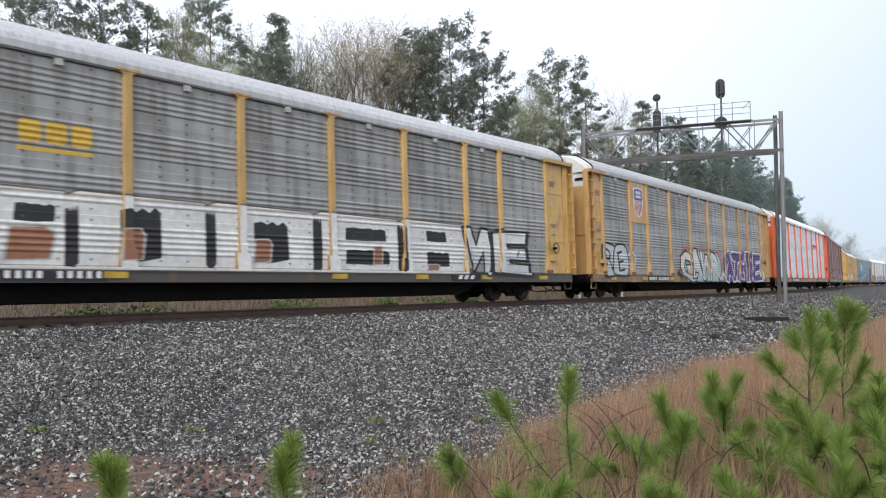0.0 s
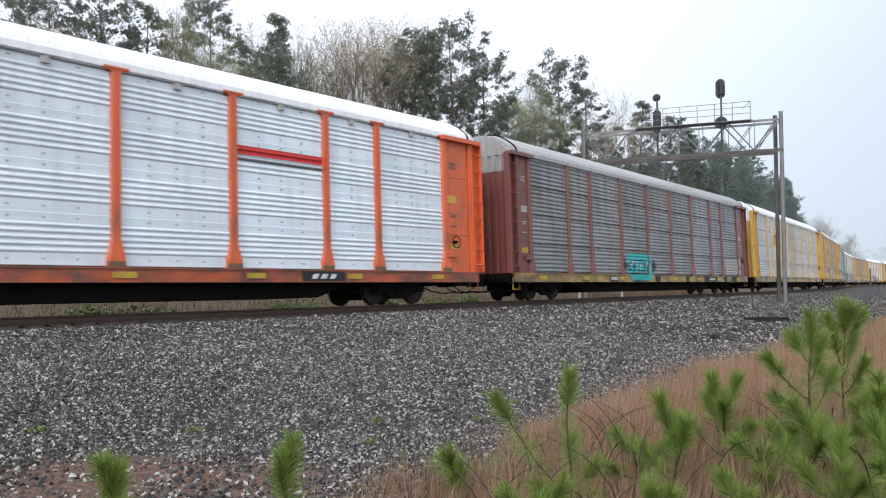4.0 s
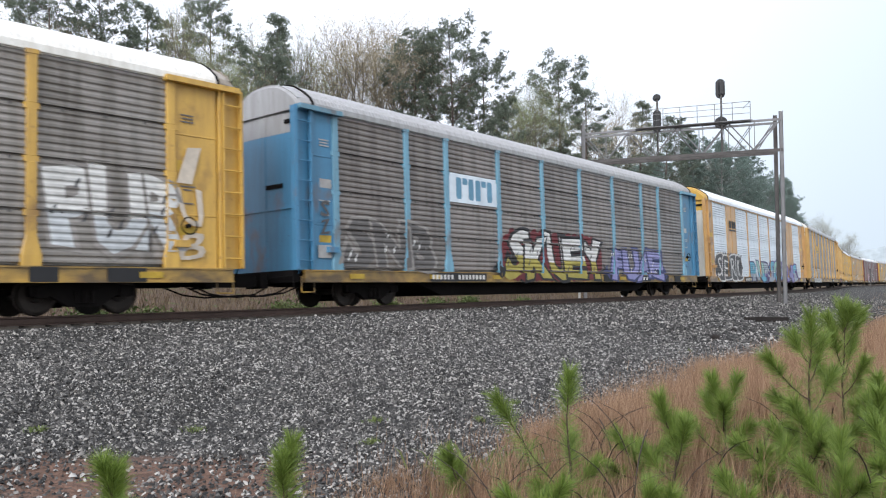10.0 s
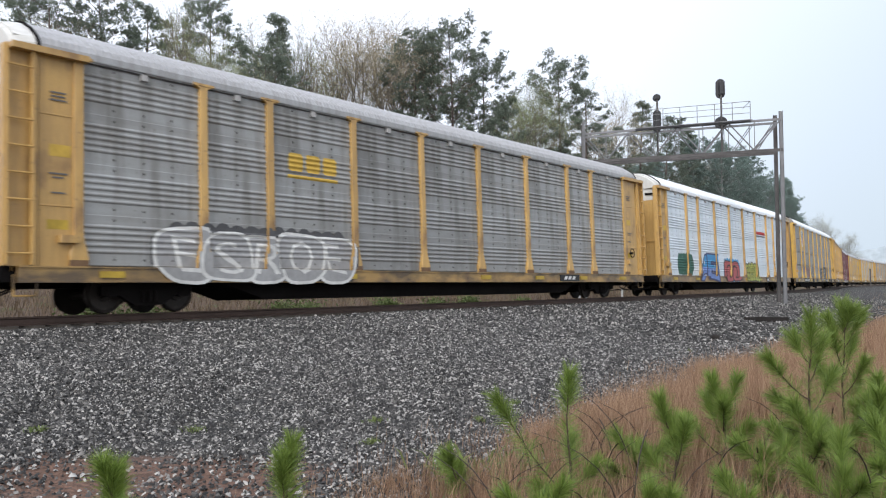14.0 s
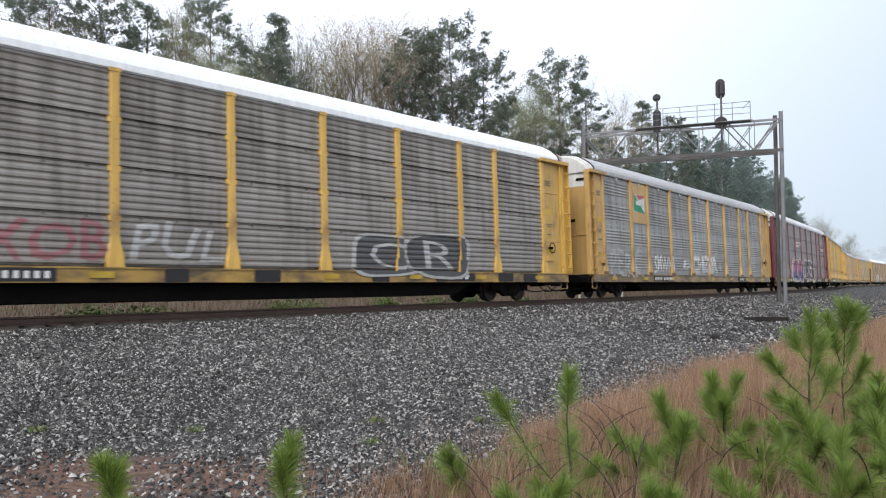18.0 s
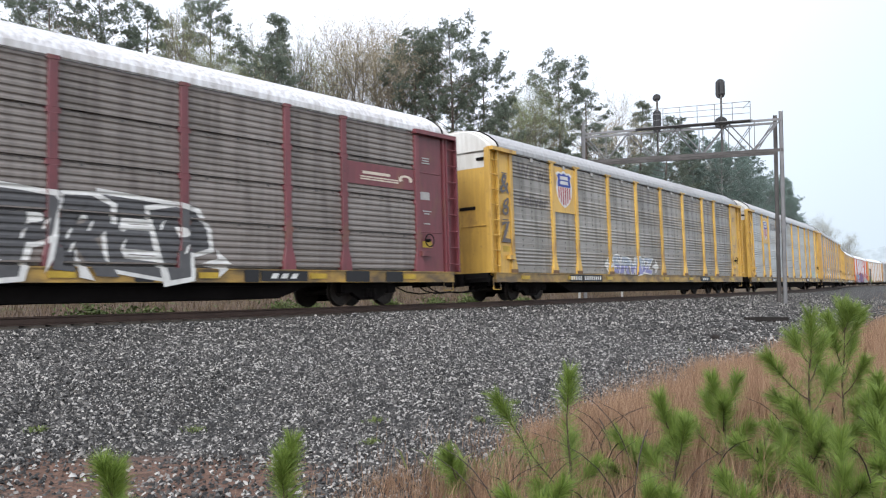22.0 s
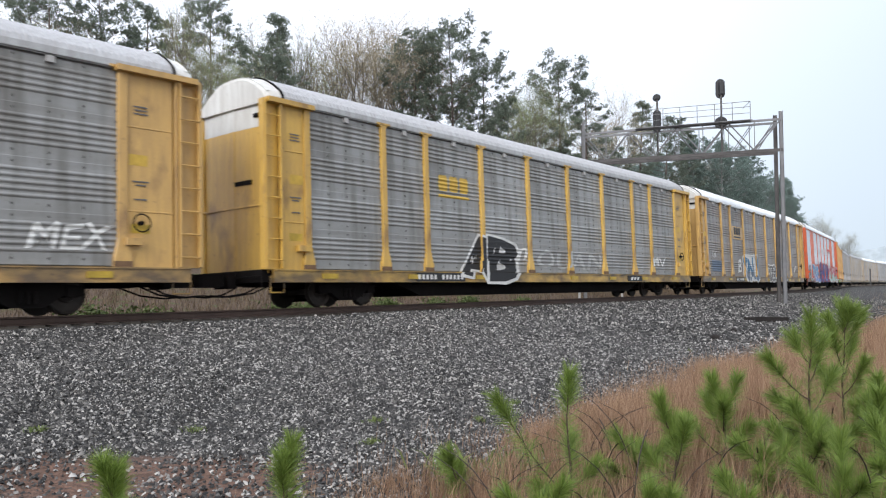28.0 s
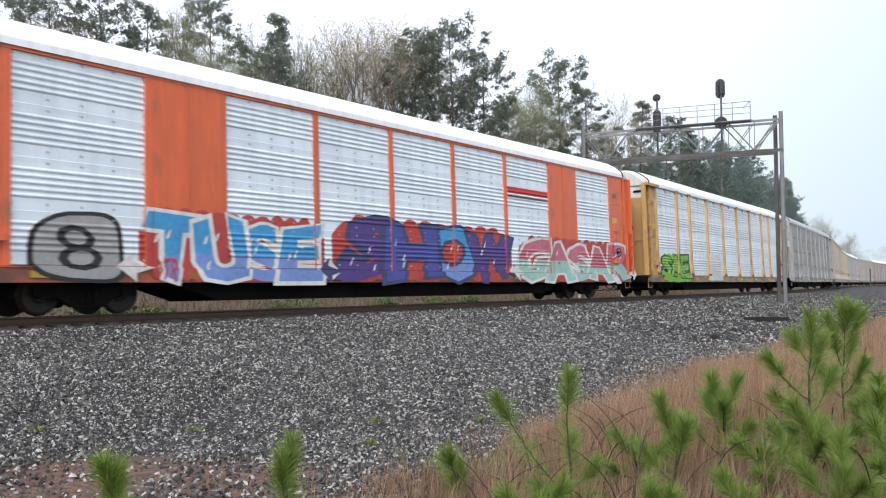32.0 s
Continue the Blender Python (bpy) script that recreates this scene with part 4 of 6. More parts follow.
def pine_tree(seed, h, form):
    """Trunk, limbs that fork, and flat pads of needle tufts at their ends; returns a trunk shape and tuft places."""
    start, spread, n, run = PINES[form]
    rng = np.random.default_rng(seed)
    sh = Shape()
    lean = rng.normal(0, 0.012, 2)
    pts = [Vector((lean[0] * z + 0.12 * math.sin(z * 0.4 + seed), lean[1] * z + 0.1 * math.cos(z * 0.3), z)) for z in np.linspace(0, h, 9)]
    r0 = 0.011 * h + 0.04
    for i in range(8):
        sh.tube(pts[i], pts[i + 1], r0 * (1 - i / 8.6), r0 * (1 - (i + 1) / 8.6), 7, cap=False)
    pads = []
    for k in range(n):
        u = (k + rng.random()) / n
        z = h * (start + (0.985 - start) * u)
        j = min(7, int(z / h * 8))
        p0 = pts[j].lerp(pts[j + 1], z / h * 8 - j)
        a = k * 2.4 + rng.normal(0, 0.5)
        ln = h * spread * float(np.interp(u * 5, range(6), run)) * (0.55 + 0.55 * rng.random())
        rise = 0.05 + 0.65 * u + rng.normal(0, 0.12)
        d = Vector((math.cos(a), math.sin(a), rise)).normalized()
        end = p0 + d * ln + Vector((0, 0, 0.10 * ln))
        mid = p0 + d * ln * 0.5 + Vector((0, 0, -0.05 * ln))
        sh.tube(p0, mid, 0.055 * (1.3 - u), 0.038 * (1.2 - u), 4, cap=False)
        sh.tube(mid, end, 0.038 * (1.2 - u), 0.012, 4, cap=False)
        pads.append((*end, 0.5 + 0.25 * rng.random()))
        for i in range(3 + int(ln * 1.6)):
            f = 0.35 + 0.6 * rng.random()
            root = p0.lerp(mid, f * 2) if f < 0.5 else mid.lerp(end, f * 2 - 1)
            b = a + rng.choice((-1, 1)) * (0.5 + 0.6 * rng.random())
            out = Vector((math.cos(b), math.sin(b), 0.2 + 0.45 * rng.random())) * (0.22 + 0.32 * ln * (1.1 - f))
            sh.tube(root, root + out, 0.018, 0.008, 3, cap=False)
            q = root + out
            pads.append((*q, 0.32 + 0.3 * rng.random()))
    top = pts[-1]
    for i in range(5):
        pads.append((top.x + rng.normal(0, 0.22), top.y + rng.normal(0, 0.22), h - 0.35 * i, 0.26 + 0.05 * i))
    # each pad holds a dozen tufts, wider than high
    t = np.repeat(np.array(pads), 9, 0)
    r = t[:, 3:4].copy()
    t[:, :3] += unit(rng.normal(size=(len(t), 3))) * rng.random((len(t), 1)) ** 0.5 * r * (1, 1, 0.55)
    t[:, 3] = 0.13 + 0.09 * rng.random(len(t))
    return sh, t


def tuft_mesh(name, seed, tufts, material, per=26, width=0.045):
    rng = np.random.default_rng(seed)
    n = len(tufts)
    way = rng.normal(size=(n, per, 3))
    way[..., 2] += 0.35
    way = unit(way)
    rad = tufts[:, None, 3:4] * (0.75 + 0.5 * rng.random((n, per, 1)))
    root = tufts[:, None, :3] + way * rad * 0.12
    v, t = blades(rng, root.reshape(-1, 3), way.reshape(-1, 3), rad.reshape(-1), width)
    return fast_mesh(name, v, t, material)


def bare_tree(seed, h, slim):
    """A leafing hardwood: limbs that fork steeply upwards into fine twigs, and places for buds."""
    rng = np.random.default_rng(seed)
    sh = Shape()
    tips = []

    def grow(p, d, ln, r, depth):
        q = p + d * ln
        sh.tube(p, q, r, r * 0.68, 6 if depth < 2 else 3, cap=False)
        if depth >= 6:
            tips.append(q)
            tips.append(p)
            return
        n = (3, 3, 3, 3, 2, 2)[depth] + (1 if rng.random() < 0.3 else 0)
        side = d.orthogonal().normalized()
        for i in range(n):
            a = rng.random() * 6.28
            s = slim * (0.42, 0.6, 0.7, 0.8, 0.9, 1.0)[depth] * (0.55 + 0.8 * rng.random())
            if depth < 2 and i == 0:
                s *= 0.25
            e = (d + s * (side * math.cos(a) + d.cross(side) * math.sin(a)) + Vector((0, 0, 0.16))).normalized()
            grow(p + d * ln * (1.0 if i == 0 else 0.35 + 0.65 * rng.random()), e, ln * ((0.6, 0.74, 0.72, 0.66, 0.6, 0.52)[depth] + 0.12 * rng.random()), max(0.011, r * 0.56), depth + 1)
    grow(Vector((0, 0, 0)), Vector((rng.normal(0, 0.03), rng.normal(0, 0.03), 1)).normalized(), h * 0.34, 0.009 * h + 0.02, 0)
    return sh, np.array([tuple(t) for t in tips])


def bud_mesh(name, seed, tips, material, per=9, spread=0.45, size=0.06):
    rng = np.random.default_rng(seed)
    c = np.repeat(tips, per, 0) + rng.normal(0, spread, (len(tips) * per, 3))
    way = unit(rng.normal(size=c.shape))
    v, t = blades(rng, c, way, size * (1 + rng.random(len(c))), size * 0.55)
    return fast_mesh(name, v, t, material)


PROTO = {}


def tree_mesh(kind, v, far=False):
    key = (kind, v, far)
    if key not in PROTO:
        if kind == "p":
            sh, tufts = pine_tree(40 + v, 20.0, v)
            PROTO[key] = (sh.mesh("trunk", BARK_HAZED if far else BARK_PINE), tuft_mesh("crown", v, tufts, NEEDLE_HAZED if far else NEEDLE, 6 if far else 11, 0.034 if far else 0.018), float(tufts[:, 2].max()) + 0.15)
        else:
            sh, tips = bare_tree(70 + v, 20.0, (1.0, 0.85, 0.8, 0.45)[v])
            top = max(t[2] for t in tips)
            leaf = BUDS_HAZED if far else (BUDS if v in (0, 1) else BUDS_GREEN)
            PROTO[key] = (sh.mesh("trunk", BARK_HAZED if far else BARK_GREY), bud_mesh("crown", v, tips, leaf, (15, 14, 14, 5)[v], 0.36, 0.045), top)
    return PROTO[key]


def plant_tree(kind, v, x, y, top, far=False, turn=0.0, group="trees behind the track"):
    s, lat = lat_of(np.array([x]), np.array([y]))
    z = float(ground_z(s, lat)[0]) - 0.15
    trunk, crown, h = tree_mesh(kind, v, far)
    k = (top - z) / h
    wide = k * (0.92 + 0.16 * ((v * 7 + int(abs(x) * 3)) % 5) / 4)
    label = "tall pine with dark green needle tufts and bare lower trunk" if kind == "p" else ("slender hardwood in pale spring bud" if v in (0, 1) else "hardwood with sparse fresh green leaves")
    t = thing("pine_tree" if kind == "p" else "hardwood_tree", Matrix.LocRotScale((x, y, z), Euler((0, 0, turn)), (wide, wide, k)), label, "tree", group)
    part("trunk", trunk, None, t)
    part("crown", crown, None, t)
    return t


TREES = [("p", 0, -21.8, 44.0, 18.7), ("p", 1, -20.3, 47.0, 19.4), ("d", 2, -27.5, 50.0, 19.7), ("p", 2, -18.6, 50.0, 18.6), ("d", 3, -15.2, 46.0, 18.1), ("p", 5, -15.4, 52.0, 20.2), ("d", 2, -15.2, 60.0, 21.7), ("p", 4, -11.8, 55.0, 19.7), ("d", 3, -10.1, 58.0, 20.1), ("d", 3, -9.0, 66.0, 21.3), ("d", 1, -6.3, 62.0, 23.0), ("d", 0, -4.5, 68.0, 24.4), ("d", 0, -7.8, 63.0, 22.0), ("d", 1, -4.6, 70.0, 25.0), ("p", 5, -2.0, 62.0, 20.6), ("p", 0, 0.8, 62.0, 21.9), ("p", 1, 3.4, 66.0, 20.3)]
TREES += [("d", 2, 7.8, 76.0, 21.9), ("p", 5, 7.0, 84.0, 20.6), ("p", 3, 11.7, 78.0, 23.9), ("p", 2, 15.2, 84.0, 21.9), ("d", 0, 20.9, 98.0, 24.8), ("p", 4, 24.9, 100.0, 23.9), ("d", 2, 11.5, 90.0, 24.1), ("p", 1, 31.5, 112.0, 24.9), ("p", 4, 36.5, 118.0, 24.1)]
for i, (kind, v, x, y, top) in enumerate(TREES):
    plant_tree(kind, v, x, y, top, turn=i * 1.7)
rng = np.random.default_rng(5)
# lower trees and a second row behind, along the whole wood's edge
for k in range(36):
    s = -6 + k * 2.7 + rng.normal(0, 0.8)
    lat = -18 - 20 * rng.random()
    p = beside(s, lat)
    v = int(rng.integers(0, 6))
    low = 11 + 5 * rng.random()
    plant_tree("p" if rng.random() < 0.15 else "d", v if v < 4 else v - 4, p.x, p.y, low, turn=6.28 * rng.random(), group="lower trees at the wood's edge")
# the wood that goes on along the track, mist painted into its paler colours
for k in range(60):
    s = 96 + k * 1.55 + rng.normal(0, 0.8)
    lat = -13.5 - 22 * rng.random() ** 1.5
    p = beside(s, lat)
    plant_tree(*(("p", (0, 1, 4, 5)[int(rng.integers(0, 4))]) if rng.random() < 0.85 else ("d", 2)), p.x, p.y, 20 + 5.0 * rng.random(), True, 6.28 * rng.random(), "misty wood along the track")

# lone hardwoods and low woods far down the line, in the same hazed colours
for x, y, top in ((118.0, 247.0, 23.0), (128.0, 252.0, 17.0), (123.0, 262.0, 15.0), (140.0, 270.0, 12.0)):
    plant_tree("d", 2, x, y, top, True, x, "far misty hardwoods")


def far_ridge():
    """Distant wooded ridges, so far off that only their outline shows, with haze painted into their tones."""
    # each tone has the haze mixed in, the farther ridge's more
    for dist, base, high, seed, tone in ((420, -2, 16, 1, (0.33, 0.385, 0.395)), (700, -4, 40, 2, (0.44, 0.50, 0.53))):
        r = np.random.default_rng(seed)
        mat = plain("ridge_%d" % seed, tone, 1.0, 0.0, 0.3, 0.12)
        n = 260
        ang = np.linspace(-0.55, 1.2, n)
        hgt = high * (0.62 + 0.25 * np.sin(ang * 5 + seed * 2) + 0.1 * np.sin(ang * 13)) + r.normal(0, 0.9, n)
        v, f = [], []
        for a, h in zip(ang, hgt):
            for d, z in ((0, base), (12, h), (60, h * 1.05), (140, base)):
                v.append((math.sin(a) * (dist + d), math.cos(a) * (dist + d), z))
        for i in range(n - 1):
            for j in range(3):
                f.append((i * 4 + j, (i + 1) * 4 + j, (i + 1) * 4 + j + 1, i * 4 + j + 1))
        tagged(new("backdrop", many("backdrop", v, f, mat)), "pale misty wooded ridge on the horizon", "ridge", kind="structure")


far_ridge()


# ================= ballast, grass and saplings =================
def ballast():
    rng = np.random.default_rng(11)
    n = 520000
    # thickest where the camera looks at it from near by
    near = rng.random(n) < 0.84
    s = np.where(near, -20 + 19 * rng.random(n) ** 1.15, -6 + 52 * rng.random(n) ** 1.2)
    lat = np.where(near, 2.0 + 12.4 * rng.random(n), 1.5 + 10.6 * rng.random(n))
    # thins out raggedly over the soil at the foot of the slope
    edge = np.interp(s, [-22, -18, -15.5, -13, -9, 0, 60], [15.1, 14.7, 13.9, 13.5, 12.9, 12.4, 9.5]) + rng.normal(0, 0.35, n)
    patch = ((s + 17.8 - 0.25 * (lat - 11.5)) / 1.1) ** 2 + ((lat - 11.9) / 1.7) ** 2
    keep = (lat < edge) & ((patch > 1 + rng.normal(0, 0.35, n)) | (rng.random(n) < 0.14))
    s, lat = s[keep], lat[keep]
    x, y, h = track(s)
    px, py = x + lat * np.sin(h), y - lat * np.cos(h)
    keep = (px > -0.60 * py - 0.4) & (py > 4.5)
    s, lat, px, py = s[keep], lat[keep], px[keep], py[keep]
    n = len(s)
    z = ground_z(s, lat)
    size = 0.0080 + 0.0080 * rng.random(n) ** 1.6
    size *= np.clip(np.hypot(px, py) / 11, 1.0, 2.0)
    # angular wedges: four corners below, a ridge above
    knob = np.array([[1.3, 0.8, -0.7], [-1.3, 0.8, -0.7], [-1.3, -0.8, -0.7], [1.3, -0.8, -0.7], [0.7, 0, 0.75], [-0.7, 0, 0.75]], float)
    tri = np.array([[0, 1, 5], [0, 5, 4], [2, 3, 4], [2, 4, 5], [3, 0, 4], [1, 2, 5]])
    v = (knob[None] + rng.normal(0, 0.30, (n, 6, 3))) * (0.75 + 0.7 * rng.random((n, 1, 3)))
    up = unit(np.stack([rng.normal(0, 0.4, n), rng.normal(0, 0.4, n), np.ones(n)], 1))
    q = unit(np.cross(up, rng.normal(size=(n, 3))))
    rot = np.stack([q, np.cross(up, q), up], 1)
    v = np.einsum("nij,njk->nik", v, rot) * size[:, None, None]
    v += np.stack([px, py, z + size * (0.3 + 1.3 * rng.random(n))], 1)[:, None, :]
    t = (np.arange(n) * 6)[:, None, None] + tri[None]
    tagged(new("ballast_stones", fast_mesh("ballast_stones", v.reshape(-1, 3), t.reshape(-1, 3), STONE)), "loose angular grey ballast stones on the shoulder", "ballast", kind="stuff")


ballast()


def undergrowth():
    """Brush and saplings that close the wood's floor behind the first trunks."""
    rng = np.random.default_rng(17)
    m = 60000
    s = -14 + 150 * rng.random(m) ** 1.2
    lat = -19 - 26 * rng.random(m)
    x, y, h = track(s)
    root = np.stack([x + lat * np.sin(h), y - lat * np.cos(h), ground_z(s, lat) + 9.0 * rng.random(m) ** 1.4], 1)
    way = unit(rng.normal(size=(m, 3)) + (0, 0, 0.8))
    v, t = blades(rng, root, way, 0.5 + 0.7 * rng.random(m), 0.06 + 0.05 * rng.random(m), 0.2)
    tagged(new("undergrowth", fast_mesh("undergrowth", v, t, island("brush", (0.09, 0.095, 0.065), (0.21, 0.20, 0.14)))), "brown and green brush on the wood's floor", "undergrowth", kind="stuff")


undergrowth()


def dry_grass():
    rng = np.random.default_rng(12)
    # tussocks, and looser blades between them
    m, n = 4200, 230000
    near = rng.random(m) < 0.62
    cs = np.where(near, -20 + 22 * rng.random(m), -20 + 95 * rng.random(m))
    edge = np.interp(cs, [-22, -18, -15.5, -13, -9, 0, 60], [15.0, 14.6, 13.7, 13.4, 12.8, 12.4, 9.6]) + 0.3 * np.sin(cs * 1.1) + 0.2 * np.sin(cs * 2.7)
    clat = edge - 0.25 + np.abs(rng.normal(0, 1.0, m)) * 3.3
    grow = np.clip(0.26 + 0.22 * (clat - edge), 0.22, 0.50) * (0.6 + 0.8 * rng.random(m))
    gx, gy, gh = track(cs)
    away = np.hypot(gx + clat * np.sin(gh), gy - clat * np.cos(gh))
    grow *= np.clip((away - 2.6) / 4.0, 0.60, 1.0)
    lean = rng.normal(0, 0.16, (m, 2)) + (0.08, 0)
    pick = rng.integers(0, m, n)
    loose = rng.random(n) < 0.3
    off = rng.normal(0, 1, (n, 2)) * np.where(loose, 0.55, 0.085)[:, None] * (1 + 0.03 * np.clip(cs[pick], 0, 60))[:, None]
    s, lat = cs[pick] + off[:, 0], clat[pick] + off[:, 1]
    x, y, h = track(s)
    px, py = x + lat * np.sin(h), y - lat * np.cos(h)
    keep = (np.hypot(px, py) > 3.4) & (lat < 24)
    s, lat, px, py, pick, off, loose = s[keep], lat[keep], px[keep], py[keep], pick[keep], off[keep], loose[keep]
    n = len(s)
    root = np.stack([px, py, ground_z(s, lat) - 0.02], 1)
    fan = np.where(loose[:, None], 0.0, off * 1.1) + lean[pick] + rng.normal(0, 0.13, (n, 2))
    way = unit(np.concatenate([fan, np.ones((n, 1))], 1))
    tall = grow[pick] * (0.5 + 0.85 * rng.random(n)) * np.where(loose, 0.7, 1.15)
    v, t = blades(rng, root, way, tall, (0.0011 + 0.0013 * rng.random(n)) * np.clip(0.5 + np.hypot(px, py) / 14, 1, 3), 0.14)
    tagged(new("dry_grass", fast_mesh("dry_grass", v, t, STRAW)), "tall russet dry broomsedge grass", "grass", kind="stuff")
    # low green weeds among it
    m = 20000
    s = -20 + 30 * rng.random(m)
    lat = 13.6 + 4.4 * rng.random(m)
    x, y, h = track(s)
    px, py = x + lat * np.sin(h), y - lat * np.cos(h)
    keep = (np.hypot(px, py) > 3.2) & (np.sin(px * 2.1 + 1) + np.sin(py * 1.9) > 0.2)
    s, lat, px, py = s[keep], lat[keep], px[keep], py[keep]
    m = len(s)
    root = np.stack([px, py, ground_z(s, lat)], 1)
    way = unit(np.stack([rng.normal(0, 0.6, m), rng.normal(0, 0.6, m), np.ones(m)], 1))
    v, t = blades(rng, root, way, 0.12 + 0.25 * rng.random(m), 0.006 + 0.006 * rng.random(m), 0.25)
    tagged(new("green_weeds", fast_mesh("green_weeds", v, t, WEED)), "low green weeds among the dry grass", "weeds", kind="stuff")
    # dry grass on the bank beyond the track, and sparse weeds on the shoulder
    m = 26000
    s = -16 + 75 * rng.random(m)
    lat = -5.2 - 9 * rng.random(m)
    x, y, h = track(s)
    root = np.stack([x + lat * np.sin(h), y - lat * np.cos(h), ground_z(s, lat)], 1)
    way = unit(np.stack([rng.normal(0, 0.25, m), rng.normal(0, 0.25, m), np.ones(m)], 1))
    v, t = blades(rng, root, way, 0.2 + 0.4 * rng.random(m), 0.008 + 0.006 * rng.random(m), 0.15)
    tagged(new("bank_grass", fast_mesh("bank_grass", v, t, island("bank_straw", (0.10, 0.07, 0.045), (0.30, 0.22, 0.145), 0.9, 0.3))), "tan dry grass on the bank beyond the track", "grass", kind="stuff")


dry_grass()


def bush(x, y, r, seed, name="green_shrub", label="low green shrub on the far bank", material=None):
    rng = np.random.default_rng(seed)
    s, lat = lat_of(np.array([x]), np.array([y]))
    z = float(ground_z(s, lat)[0])
    m = 1500
    c = rng.normal(0, 0.42, (m, 3)) * r
    c[:, 2] = np.abs(c[:, 2]) * 0.9
    t0 = thing(name, Matrix.Translation((x, y, z)), label, "shrub", "shrubs on the bank")
    st = Shape()
    for k in range(7):
        st.tube((0, 0, 0), tuple(np.append(rng.normal(0, 0.4, 2) * r, 0.7 * r)), 0.02, 0.008, 4)
    part("stems", st, TWIG, t0)
    v, t = blades(rng, c, unit(rng.normal(size=c.shape)), 0.08 + 0.08 * rng.random(m), 0.03)
    part("leaves", fast_mesh("leaves", v, t, material or WEED), None, t0)


for i, (s, lat) in enumerate(((-10.6, -4.4), (-9.4, -4.2), (-8.2, -5.0), (-3.0, -5.0), (-1.2, -5.6), (3.5, -6.0), (6.2, -5.4), (9.0, -5.5), (14.0, -5.6))):
    p = beside(s, lat)
    bush(p.x, p.y, 0.75 - 0.1 * (i % 3), 30 + i)


def sapling(x, y, top, seed, arms, spread=1.0, older=1.0):
    """A young pine: a stem, thin up-curved branches, brush-like needle shoots at their ends
    and older, sparser needles along them. arms: a count, or explicit (height share, across, away, rise)."""
    rng = np.random.default_rng(seed)
    s, lat = lat_of(np.array([x]), np.array([y]))
    z = float(ground_z(s, lat)[0])
    h = top - z - 0.13
    t0 = thing("pine_sapling", Matrix.Translation((x, y, z)), "young pine sapling with long bright green needles", "sapling", "pine saplings in the grass")
    st = Shape()
    limbs = []
    stem = [Vector((0.012 * math.sin(k * 1.3 + seed), 0.012 * math.cos(k * 1.7 + seed), h * k / 6)) for k in range(7)]
    for k in range(6):
        st.tube(stem[k], stem[k + 1], 0.0125 * (1 - k * 0.12), 0.0125 * (1 - (k + 1) * 0.12), 6, cap=False)
    limbs.append((stem, 1.0))
    if isinstance(arms, int):
        arms = [(0.28 + 0.6 * (i + 0.5) / arms, *((0.36 - 0.24 * i / arms) * spread * (0.6 + 0.7 * rng.random()) * np.array([math.cos(i * 2.4 + seed), math.sin(i * 2.4 + seed)])), (0.16 + 0.22 * rng.random()) * min(1, h + 0.3)) for i in range(arms)]
    for u, ax, ay, up in arms:
        p = Vector((0, 0, h * u))
        pts = [p + Vector((ax * f, ay * f, up * f ** 1.35)) for f in (0, 0.25, 0.5, 0.75, 1.0)]
        for k in range(4):
            st.tube(pts[k], pts[k + 1], 0.0065 * (1 - k * 0.13), 0.0065 * (1 - (k + 1) * 0.13), 5, cap=False)
        limbs.append((pts, 0.82))
    part("stem", st, TWIG, t0)
    for pts, k in limbs:
        line = np.array([tuple(p) for p in pts])
        step = np.concatenate([[0], np.cumsum(np.linalg.norm(np.diff(line, axis=0), axis=1))])
        total = step[-1]
        d = unit(line[-1] - line[-2])
        # the year's shoot: a dense brush over the last hand's width
        m = int(560 * k)
        f = rng.random(m) ** 0.7
        brush = min(0.24 * k, total * 0.6)
        at = total - brush + f * brush
        m2 = int(min(620, 700 * total) * k * older)
        old = total * (0.22 + 0.72 * rng.random(m2))
        at = np.concatenate([at, old])
        f = np.concatenate([f, np.zeros(m2)])
        root = np.stack([np.interp(at, step, line[:, i]) for i in range(3)], 1)
        out = unit(np.cross(d, rng.normal(size=(len(at), 3))))
        lean = np.concatenate([0.7 + 1.3 * f[:m], 0.45 + 0.7 * rng.random(m2)])[:, None]
        way = unit(out * 0.95 + d * lean + rng.normal(0, 0.13, (len(at), 3)))
        ln = (0.12 + 0.075 * rng.random(len(at))) * k ** 0.5
        v, t = blades(rng, root, way, ln, 0.0011 + 0.0005 * rng.random(len(at)), 0.12)
        part("needle_shoot", fast_mesh("needle_shoot", v, t, SAPLING), None, t0)


